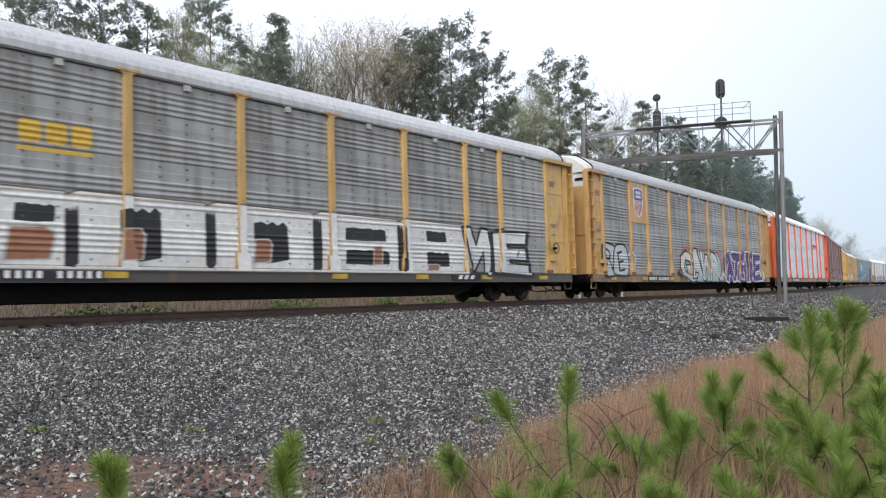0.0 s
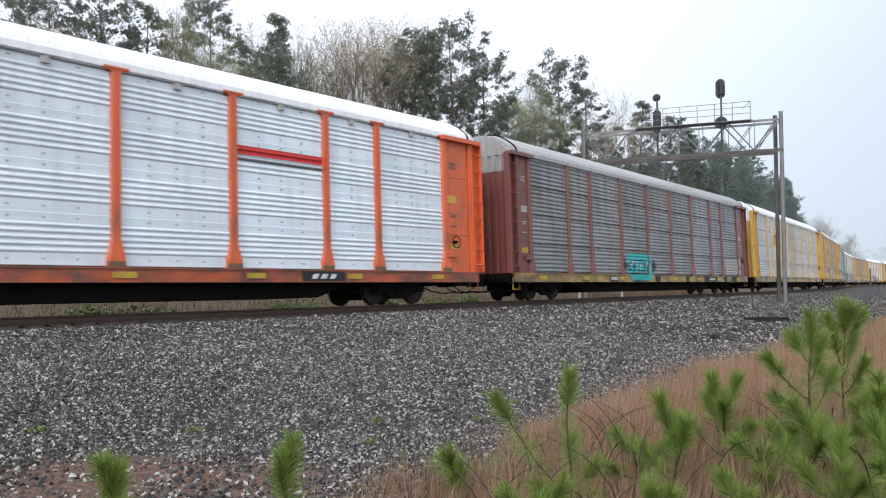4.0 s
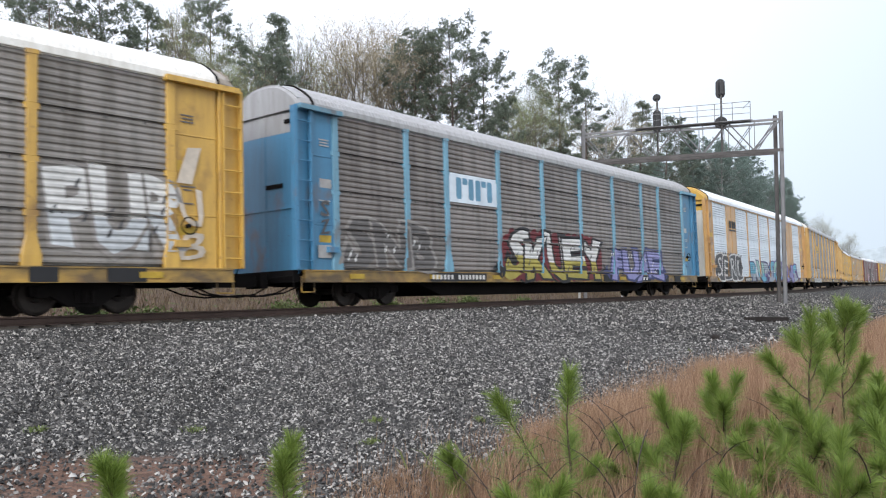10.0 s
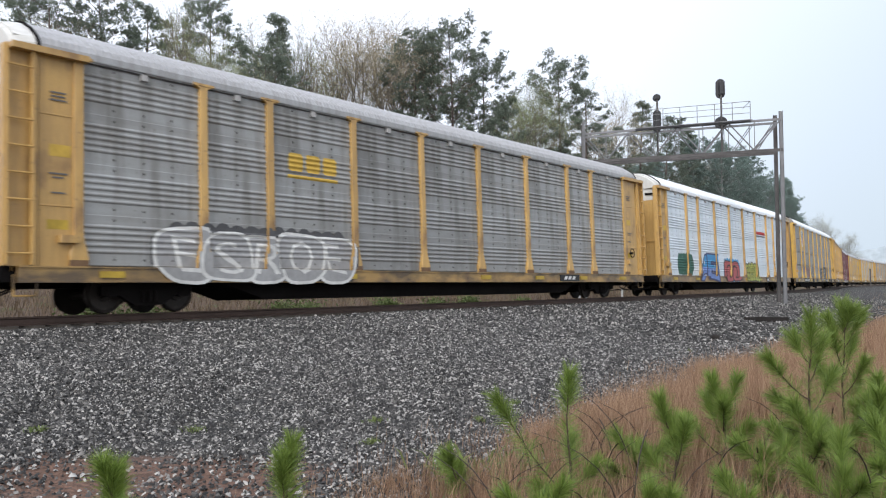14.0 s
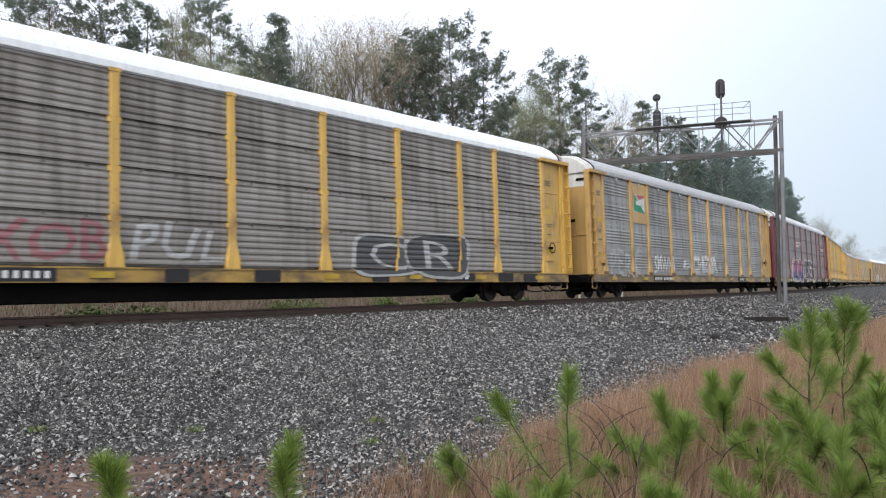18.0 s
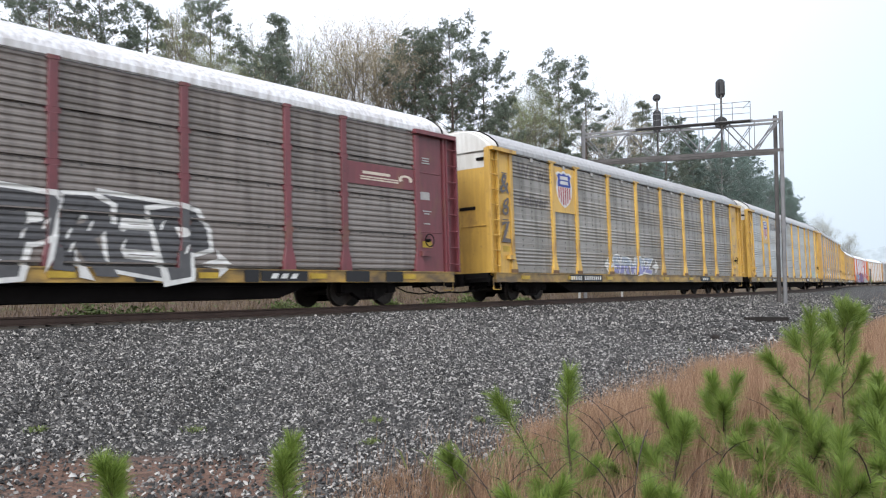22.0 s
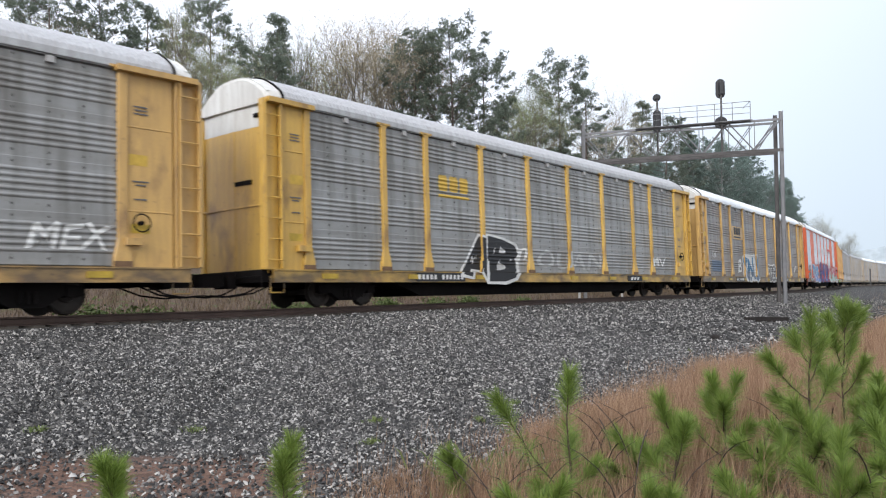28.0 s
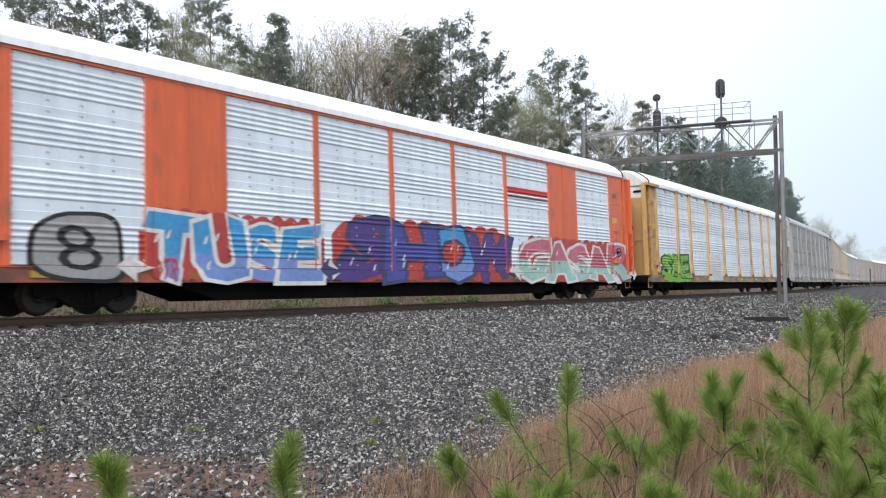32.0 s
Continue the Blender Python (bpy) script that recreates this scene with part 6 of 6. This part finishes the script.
def shield(parent, box, y, faded):
    flat("shield_rim", SHIELD, box, y + 0.004, spray("white"), parent, "white rim of a shield emblem")
    core = inner(box, 0.06, 0.94, 0.04, 0.96)
    blue, red = (spray("fadeblue"), spray("patchred")) if faded else (spray("shieldblue"), spray("shieldred"))
    flat("shield_field", [(0.03, 0.56), (0.97, 0.56), (0.96, 0.68), (0.91, 0.76), (0.98, 0.88), (0.84, 0.94), (0.66, 0.91), (0.5, 0.97), (0.34, 0.91), (0.16, 0.94), (0.02, 0.88), (0.09, 0.76), (0.04, 0.68)], core, y + 0.008, blue, parent, "blue upper field of the shield")
    for k in range(2):
        flat("emblem_bar", [(0, 0), (1, 0), (0.94, 1), (0.06, 1)], inner(core, 0.2, 0.8, 0.63 + 0.14 * k, 0.73 + 0.14 * k), y + 0.012, spray("white"), parent)
    for k in range(6):
        a = 0.07 + k * 0.155
        low = 0.30 - 0.27 * math.sin(math.pi * (a + 0.04))
        flat("stripe", SQUARE, inner(core, a, a + 0.075, max(0.02, low), 0.55), y + 0.008, red, parent)


def marks_of(car, spec, seed):
    paint = painted("paint_" + spec["paint"], *PAINT[spec["paint"]], amount=0.26)
    kind = spec.get("kind", "ribs")
    rng = np.random.default_rng(seed)
    for i, row in enumerate(spec.get("marks", ())):
        what, x0, x1, z0, z1, *rest = row
        box = (x0, x1, z0, z1)
        lift = 0.002 * (i % 5)
        if what in ("tag", "tag2"):
            fill, edge, word, *back = rest
            if word == "TUDER":
                slab_word(car, kind, box, seed)
            elif edge == "-":
                v, f = letters(word, 0.016)
                v = unsteady(v, seed + i, 0.05) @ np.array([[1, 0], [float(rng.uniform(-0.1, 0.35)), 1]])
                lay("graffiti_letter", v, f, box, kind, lift + 0.002, [spray(fill)], car)
            else:
                two = what == "tag2"
                rim = {"white": "black", "yellow": "black", "violet": "cream", "mint": "white"}[edge] if two else edge
                if two and fill == "skyb":
                    rim = "white"
                low = {"yellow": "gold", "violet": "indigo", "mint": "mint"}.get(edge) if two else None
                piece(car, kind, box, fill, rim, low, word, back[0] if back else None, seed + 31 * i, lift)
        elif what == "words":
            v, f = letters(rest[2].replace("_", " "), 0.012, 0.0)
            lay("lettering", v, f, box, kind, 0, [spray(rest[0])], car, "dark painted slogan lettering")
        elif what in ("block", "bar"):
            if what == "bar" and z1 < SILL_T + 0.05 and z0 < 0.9:
                for k in range(8):
                    w = (x1 - x0) / 8
                    flat("stencil_bar", SQUARE, (x0 + k * w, x0 + (k + 0.7) * w, z0, z1), POST_Y + 0.034, spray(rest[0]), car)
            else:
                v, f = blob(2, seed + i) if what == "block" else polygon(SQUARE)
                lay("painted_patch", v, f, (x0, x1, z0, z1 + (0.12 if rest[0] == "red" else 0)), kind, 0, [spray(rest[0])], car, "sprayed patch of paint")
                if rest[0] == "red":
                    v, f = polygon(SQUARE)
                    lay("painted_patch", v, f, (x0, x1, z0 - 0.16, z0 - 0.08), kind, 0, [spray("smoke")], car)
        elif what == "ring":
            n = 20
            for k in range(n):
                a, b = 6.2832 * k / n, 6.2832 * (k + 1) / n
                pts = [(0.5 + r * math.cos(t), 0.5 + r * math.sin(t)) for r, t in ((0.5, a), (0.5, b), (0.36, b), (0.36, a))]
                lay("graffiti_ring", *polygon(pts), box, kind, 0.002, [spray(rest[0])], car, size=(np.zeros(2), np.ones(2)))
        elif what in ("plate", "yplate", "wplate", "mplate"):
            bay = min(range(9), key=lambda b: abs(body_x(b)[0] - (x0 + x1) / 2))
            cx, w = body_x(bay)
            m = painted("sheet_silver", *SHEET["silver"]) if what == "wplate" else painted("paint_" + spec.get("posts" if what == "plate" else "paint", spec["paint"]), *PAINT[spec["paint"]])
            spec["plate"] = cx
            flat("emblem_plate", SQUARE, (cx - w / 2 + 0.11, cx + w / 2 - 0.11, z0, min(z1, EAVE - 0.02)), SKIN + 0.012, m, car, "painted plate for an emblem")
        elif what in ("shield", "shield2"):
            cx = spec["plate"]
            shield(car, (cx - (x1 - x0) / 2, cx + (x1 - x0) / 2, z0, z1), SKIN + 0.012, what == "shield2")
        elif what == "flag":
            cx = spec["plate"]
            b = (cx - 0.65, cx + 0.65, z0, z1)
            flat("emblem_field", [(0, 0.05), (1, 0.1), (1, 0.95), (0.1, 1)], b, SKIN + 0.016, spray("white"), car, "white field of the emblem")
            flat("emblem_field", [(0, 0.1), (1, 0.0), (0.55, 0.5), (0.1, 1)], b, SKIN + 0.02, spray("flaggreen"), car, "green field of the emblem")
            flat("emblem_field", [(0.15, 0.95), (0.5, 0.72), (0.98, 0.88), (0.98, 1.0)], b, SKIN + 0.02, spray("coral"), car, "red field of the emblem")
            flat("emblem_bar", SQUARE, inner(b, 0.2, 0.75, 0.42, 0.66), SKIN + 0.024, spray("white"), car)
        elif what in ("logo3", "logo2", "logo1"):
            col = spray(rest[0])
            plate = any(r[0].endswith("plate") for r in spec["marks"])
            put = (lambda nm, pts, bx: flat(nm, pts, bx, SKIN + 0.018, col, car)) if plate else (lambda nm, pts, bx: lay(nm, *polygon(pts), bx, kind, 0.001, [col], car, size=(np.zeros(2), np.ones(2))))
            chamfer = [(0.12, 0), (0.88, 0), (1, 0.14), (1, 0.86), (0.88, 1), (0.12, 1), (0, 0.86), (0, 0.14)]
            if what == "logo3":
                for k in range(3):
                    cell = inner(box, 0.02 + k * 0.34, 0.30 + k * 0.34, 0.28, 1.0)
                    put("emblem_block", chamfer, cell)
                put("emblem_bar", SQUARE, inner(box, 0.0, 1.0, 0.0, 0.14))
            elif what == "logo2":
                for k in range(2):
                    cell = inner(box, 0.02 + k * 0.50, 0.47 + k * 0.50, 0.0, 1.0)
                    for a, b in ((0, 0.30), (0.36, 0.64), (0.70, 1)):
                        put("emblem_block", SQUARE if a == 0.36 else chamfer, inner(cell, a, b, 0.0 if a != 0.36 else 0.70, 1.0))
            else:
                for k in range(2):
                    put("emblem_bar", SQUARE, inner(box, 0.0, 0.72, 0.08 + 0.22 * k, 0.2 + 0.22 * k))
                put("emblem_bar", SQUARE, inner(box, 0.04, 0.55, 0.62, 0.88))
                n = 10
                for k in range(n):
                    a, b = 4.4 * k / n - 0.6, 4.4 * (k + 1) / n - 0.6
                    put("emblem_arc", [(0.86 + q * math.cos(t) * 0.14, 0.55 + q * math.sin(t) * 0.42) for q, t in ((1, a), (1, b), (0.55, b), (0.55, a))], box)
        elif what == "num":
            part("number_box", Shape().box(x0, x1, -POST_Y - 0.034, -POST_Y, SILL_B + 0.02, SILL_T - 0.04), BLACK, car, "black number box on the sill")
            n = max(3, int((x1 - x0) / 0.2))
            for k in range(n):
                if n > 6 and k == int(n * 0.42):
                    continue
                a = x0 + 0.06 + k * (x1 - x0 - 0.1) / n
                bar = shared("number_bar", lambda: Shape().box(0, 0.11, -POST_Y - 0.038, -POST_Y, SILL_B + 0.09, SILL_T - 0.10), WHITE_PAINT)
                part("number_bar", bar, WHITE_PAINT, car, m=Matrix.Translation((a, 0, 0)))
            at = 6.7 if x1 < 5 else 2.3
            part("number_box", shared("number_box", lambda: Shape().box(0, 1.5, -POST_Y - 0.034, -POST_Y, SILL_B + 0.03, SILL_T - 0.05), BLACK), BLACK, car, m=Matrix.Translation((at, 0, 0)))
            for k in range(3):
                flat("mark_bar", [(0, 0), (0.7, 0), (1, 1), (0.3, 1)], (at + 0.28 + 0.32 * k, at + 0.56 + 0.32 * k, SILL_B + 0.10, SILL_T - 0.11), POST_Y + 0.037, WHITE_PAINT, car)
    if spec.get("patches"):
        for x in (-3.4, -0.9, 3.3, 6.2, 9.6, 11.2):
            w = float(rng.uniform(0.35, 0.9))
            part("sill_patch", Shape().box(x, x + w, -POST_Y - 0.033, -POST_Y, SILL_B + 0.01, SILL_T - 0.02), BLACK, car, "black patch on the sill")
    # small signs on the end plates, hand brake and locks
    for side in (-1, 1):
        flat("warning_sign", SQUARE, (side * 13.15 - 0.22, side * 13.15 + 0.22, 1.78, 1.98), SKIN + 0.004, REFLECT, car, "small yellow warning sign")
        flat("notice", SQUARE, (side * 13.1 - 0.22, side * 13.1 + 0.22, 3.3, 3.55), SKIN + 0.004, spray("greywhite" if spec["paint"] in ("maroon", "redbrown", "blue") else "yellow"), car, "faded notice")
        tone = spray("greyl" if spec["paint"] in ("maroon", "redbrown", "blue") else "greydark")
        for z, w in ((4.62, 0.34), (4.54, 0.30), (4.46, 0.36), (2.92, 0.40), (2.84, 0.24), (2.52, 0.30)):
            bar = shared("stencil_line:%d" % int(100 * w), lambda: Shape().box(-w / 2, w / 2, -0.004, 0.0, 0.0, 0.035), tone)
            part("stencil_line", bar, tone, car, m=Matrix.Translation((side * 13.15, -SKIN - 0.018, z)))
        part("lock_box", shared("lock_box:%d" % side, lambda: Shape().bevel_box(side * 12.95 - 0.2, side * 12.95 + 0.2, -SKIN - 0.16, -SKIN, 1.50, 1.66, 0.02), paint), paint, car)
    wheel = Shape()
    for k in range(14):
        a, b = 6.2832 * k / 14, 6.2832 * (k + 1) / 14
        wheel.tube((13.12 + 0.2 * math.cos(a), -SKIN - 0.14, 2.0 + 0.2 * math.sin(a)), (13.12 + 0.2 * math.cos(b), -SKIN - 0.14, 2.0 + 0.2 * math.sin(b)), 0.018, n=5, cap=False)
    wheel.tube((13.12, -SKIN, 2.0), (13.12, -SKIN - 0.16, 2.0), 0.05, n=8)
    part("hand_brake", MESHES.setdefault("hand_brake", wheel.mesh("hand_brake", DARK)), DARK, car, "dark hand brake wheel")


CARS[0]["marks"] = [("logo3", -6.93, -5.35, 3.39, 4.04, "yellow", "-"), ("tag", -9.36, 7.6, 0.99, 2.6, "white", "black", "TUDER", "greyl"), ("tag", 7.76, 11.1, 0.87, 2.45, "white", "black", "WE"), ("num", -7.26, -5.1, 0.69, 0.91)]
CARS[1]["marks"] = [("plate", -9.89, -7.67, 3.5, 5.49), ("shield", -9.45, -8.28, 3.75, 5.27), ("tag", -2.96, 3.46, 0.68, 2.4, "white", "black", "GAWR", "teal"), ("tag", 4.51, 12.2, 0.71, 2.53, "purple", "white", "ATHRE", "violet"), ("tag", -12.79, -10.25, 0.92, 2.37, "pale", "black", "RE"), ("ring", -10.13, -9.09, 1.4, 2.1, "pale", "-"), ("num", -7.95, -5.19, 0.73, 0.98)]
CARS[2]["marks"] = [("bar", 4.74, 7.59, 3.94, 4.06, "red"), ("num", -7.32, -4.61, 0.73, 0.94)]
CARS[3]["marks"] = [("block", -4.07, -1.27, 0.72, 2.05, "turq", "-"), ("tag", -3.85, -1.47, 1.07, 1.69, "turq", "black", "SIAT"), ("num", -6.08, -5.27, 0.74, 1.02), ("bar", 10.21, 13.08, 1.14, 2.11, "greywhite")]
CARS[4]["marks"] = [("yplate", -7.34, -4.71, 3.35, 4.27), ("logo2", -6.86, -5.29, 3.62, 4.17, "black", "-"), ("bar", -7.53, -5.41, 0.72, 0.89, "black")]
CARS[5]["marks"] = [("yplate", -7.73, -4.66, 3.38, 4.34), ("logo2", -7.18, -4.79, 3.6, 4.18, "black", "-"), ("tag", -12.15, -7.44, 1.21, 2.17, "white", "grey", "NSOH"), ("tag", -4.39, 0.8, 1.04, 2.21, "white", "grey", "ABER"), ("tag", 9.99, 12.94, 1.32, 3.23, "white", "grey", "PUR"), ("num", -7.28, -5.3, 0.75, 0.99)]
CARS[6]["marks"] = [("wplate", -7.36, -4.72, 3.37, 4.36), ("logo2", -7.15, -4.93, 3.5, 4.23, "blueg", "-"), ("tag2", -4.27, 3.03, 0.74, 2.52, "white", "yellow", "SKUEY", "bloodred"), ("tag", 4.26, 9.57, 0.73, 2.24, "lilac", "navy", "FUAE"), ("tag", -12.35, -8.53, 1.05, 2.46, "greydark", "grey", "SNB"), ("num", -8.67, -5.61, 0.73, 0.98)]
CARS[7]["marks"] = [("logo3", -9.26, -7.74, 3.86, 4.49, "black", "-"), ("tag", -12.26, -6.72, 0.73, 2.3, "smoke", "white", "SERK", "smoke"), ("tag", -4.21, 1.14, 0.67, 2.05, "aqua", "navy", "RUR"), ("tag", 0.75, 10.71, 0.67, 2.19, "aqua", "purple", "SOUNS"), ("tag", -7.1, -6.21, 1.53, 2.41, "black", "-", "K"), ("num", -6.16, -3.44, 0.69, 0.95)]
CARS[8]["marks"] = [("logo3", -7.03, -5.21, 3.49, 4.18, "yellow", "-"), ("tag", -10.74, -4.84, 0.62, 1.94, "chrome", "white", "ESROE", "smoke"), ("num", -7.13, -4.8, 0.68, 0.93)]
CARS[9]["marks"] = [("bar", 4.65, 7.33, 3.98, 4.07, "red"), ("tag", 1.8, 5.02, 0.65, 1.88, "lime", "black", "ERASE"), ("tag", -2.83, 0.11, 0.63, 1.96, "coral", "black", "OD", "skyb"), ("block", -11.3, -8.72, 1.03, 2.26, "darkgreen", "-"), ("tag", -7.51, -4.56, 0.75, 2.21, "skyb", "navy", "AE"), ("num", 6.83, 7.42, 0.65, 1.0)]
CARS[10]["marks"] = [("yplate", -9.81, -7.57, 3.38, 5.33), ("shield2", -9.35, -8.04, 3.72, 5.19), ("tag", -7.37, -4.75, 1.08, 2.07, "rose", "-", "XOB"), ("tag", -4.26, -1.76, 1.17, 2.11, "greyl", "-", "PUL"), ("tag", 2.9, 7.65, 0.89, 2.15, "smoke", "greyl", "CR"), ("tag", -9.5, -7.85, 1.45, 2.11, "mauve", "-", "SN"), ("num", -8.81, -5.88, 0.68, 1.0), ("bar", -13.73, -12.52, 1.34, 2.15, "patchred")]
CARS[11]["marks"] = [("plate", -9.83, -7.64, 3.48, 5.39), ("flag", -9.44, -8.1, 3.98, 4.86), ("tag", -12.13, -8.63, 0.87, 2.25, "greyl", "-", "PERK"), ("tag", -6.99, -4.5, 1.09, 2.04, "white", "-", "SMWN"), ("tag", -1.27, 2.87, 1.17, 2.13, "white", "greyl", "CHEDR"), ("tag", -2.92, -1.79, 1.4, 1.88, "white", "-", "E"), ("num", -7.33, -4.84, 0.63, 0.91)]
CARS[12]["marks"] = [("mplate", -4.28, -1.64, 3.48, 4.25), ("logo1", -4.17, -1.73, 3.59, 4.13, "cream", "-"), ("mplate", 9.92, 12.65, 3.55, 4.2), ("logo1", 10.3, 12.52, 3.68, 4.0, "cream", "-"), ("tag2", -6.29, -1.49, 0.72, 2.47, "magenta", "violet", "AUMR", "cream"), ("tag", 0.52, 5.03, 0.74, 2.52, "smoke", "white", "PREP"), ("tag", -6.9, -6.38, 1.51, 1.98, "greyl", "-", "O"), ("tag", -1.28, -0.72, 1.42, 1.86, "greyl", "-", "O"), ("num", -7.98, -6.32, 0.72, 0.96)]
CARS[13]["marks"] = [("words", -12.15, -9.74, 4.56, 5.18, "dim", "-", "We_will"), ("words", -12.13, -9.98, 3.54, 4.04, "dim", "-", "deliver"), ("yplate", -9.63, -7.58, 3.49, 5.33), ("shield", -9.31, -7.98, 3.7, 5.23), ("tag", -4.38, 0.09, 1.05, 1.86, "iceblue", "white", "SRVBZ"), ("num", -8.55, -5.67, 0.73, 0.95)]
CARS[14]["marks"] = [("yplate", -9.3, -7.28, 3.43, 5.26), ("shield", -9.02, -7.8, 3.68, 5.12), ("words", -6.68, -4.81, 4.48, 4.97, "dim", "-", "BUILDING"), ("words", -4.36, -2.53, 4.47, 4.88, "dim", "-", "AMERICA"), ("tag", 2.31, 4.01, 1.04, 1.45, "greyl", "-", "MAN"), ("tag", 10.7, 12.78, 1.06, 1.69, "mint", "-", "FU"), ("num", -7.41, -4.69, 0.38, 0.71)]
CARS[15]["marks"] = [("plate", -9.92, -7.59, 3.45, 5.31), ("shield2", -9.34, -8.06, 4.31, 5.13), ("tag", -12.09, -7.43, 1.22, 2.11, "greyl", "-", "NOR"), ("tag", -7.27, -2.06, 1.28, 2.26, "white", "-", "AOSC"), ("tag", 10.71, 12.52, 1.37, 1.98, "white", "-", "MEX"), ("num", 5.25, 6.37, 0.72, 0.94)]
CARS[16]["marks"] = [("logo3", -6.99, -5.31, 3.49, 4.23, "yellow", "-"), ("tag", -5.63, -2.63, 0.67, 2.24, "black", "white", "AB"), ("tag", -3.01, -1.67, 1.47, 1.98, "white", "-", "on"), ("tag", -1.07, 4.35, 1.18, 1.97, "greyl", "-", "OUAN"), ("tag", 9.58, 11.39, 1.45, 1.92, "white", "-", "MV"), ("num", -8.32, -5.81, 0.71, 0.98)]
CARS[17]["marks"] = [("yplate", -7.5, -4.81, 3.4, 4.22), ("logo3", -6.96, -5.36, 3.49, 4.16, "black", "-"), ("tag", -4.71, -1.35, 0.68, 2.43, "navysky", "white", "SNU", "white"), ("tag", 1.84, 4.9, 0.67, 1.9, "greydark", "white", "PEER"), ("tag", -6.25, -5.32, 1.28, 2.15, "white", "-", "B"), ("tag", -11.63, -10.86, 2.11, 2.5, "white", "-", "UK"), ("bar", -11.84, -9.92, 1.3, 1.95, "fadeblue"), ("tag", 10.81, 12.05, 1.41, 1.97, "white", "-", "F"), ("num", -7.14, -5.22, 0.71, 0.94)]
CARS[18]["marks"] = [("tag2", -9.6, -4.63, 0.63, 2.23, "skyb", "white", "TUSE", "redg"), ("tag", -3.75, 4.56, 0.62, 2.46, "sky", "navy", "SHOW", "redg"), ("tag2", 5.61, 14.1, 0.67, 2.27, "pink", "mint", "GASAR", "redg"), ("tag", -12.2, -10.26, 0.64, 2.1, "chrome", "black", "8"), ("tag", -9.63, -8.97, 0.68, 1.25, "redg", "-", "OTR"), ("bar", 4.74, 7.52, 3.99, 4.11, "red"), ("num", -5.97, -3.8, 0.65, 0.86)]
CARS[19]["marks"] = [("block", -12.08, -7.91, 0.66, 2.19, "green", "-"), ("tag", -11.94, -8.09, 0.9, 2.05, "green", "black", "SAE"), ("bar", -5.01, -2.27, 0.76, 2.28, "white")]
CARS[20]["marks"] = [("bar", -15.48, -12.95, 0.79, 2.11, "greyl"), ("bar", -8.76, -4.12, 0.9, 2.24, "greyl"), ("bar", -15.26, -14.36, 3.43, 3.97, "white")]
CARS[5]["marks"] += [("tag", 12.85, 13.5, 3.0, 3.9, "cream", "-", "1"), ("tag", 12.8, 13.55, 2.0, 2.9, "cream", "-", "U"), ("tag", 12.8, 13.6, 1.2, 1.85, "cream", "-", "B"), ("tag", -13.5, -12.9, 1.6, 2.3, "smoke", "-", "X")]
CARS[6]["marks"] += [("tag", -13.35, -13.0, 2.5, 2.95, "smoke", "-", "S"), ("tag", -13.35, -13.0, 2.0, 2.45, "smoke", "-", "Z"), ("bar", -13.45, -12.95, 1.35, 1.7, "greyl")]
CARS[10]["marks"] += [("tag", -13.4, -13.05, 3.6, 3.95, "smoke", "-", "P"), ("tag", -13.4, -13.05, 3.15, 3.5, "smoke", "-", "C"), ("tag", -13.4, -13.05, 2.7, 3.05, "smoke", "-", "O"), ("tag", -13.4, -13.05, 2.25, 2.6, "smoke", "-", "7")]
CARS[13]["marks"] += [("tag", -13.5, -12.9, 3.9, 4.6, "dim", "-", "&"), ("tag", -13.4, -12.95, 3.1, 3.75, "dim", "-", "8"), ("tag", -13.5, -12.9, 2.1, 2.9, "dim", "-", "Z")]
for i in (3, 5, 6, 10, 12):
    CARS[i]["patches"] = True
for i, (car, spec) in enumerate(zip(TRAIN, CARS)):
    marks_of(car, spec, 200 + i)


# ---- motions ----


def motions():
    times = [0.5 * k for k in range(65)]
    for car, s0 in zip(TRAIN, CAR_S0):
        walk(car, [(t, car_pose(s0 - SPEED * t + float(np.interp(t, SURGE_T, SURGE)))) for t in times])
    # all wheels turn alike: one is keyed, the others share its keys
    first = TRUCKS[0]
    walk(first, [(k / FPS, Matrix.Rotation(-SPEED * k / FPS / 0.45, 4, "Y")) for k in range(32 * FPS + 1)])
    for ws in TRUCKS[1:]:
        keys = ws.animation_data_create()
        ws.rotation_mode = "QUATERNION"
        keys.action, keys.action_slot = first.animation_data.action, first.animation_data.action_slot


motions()
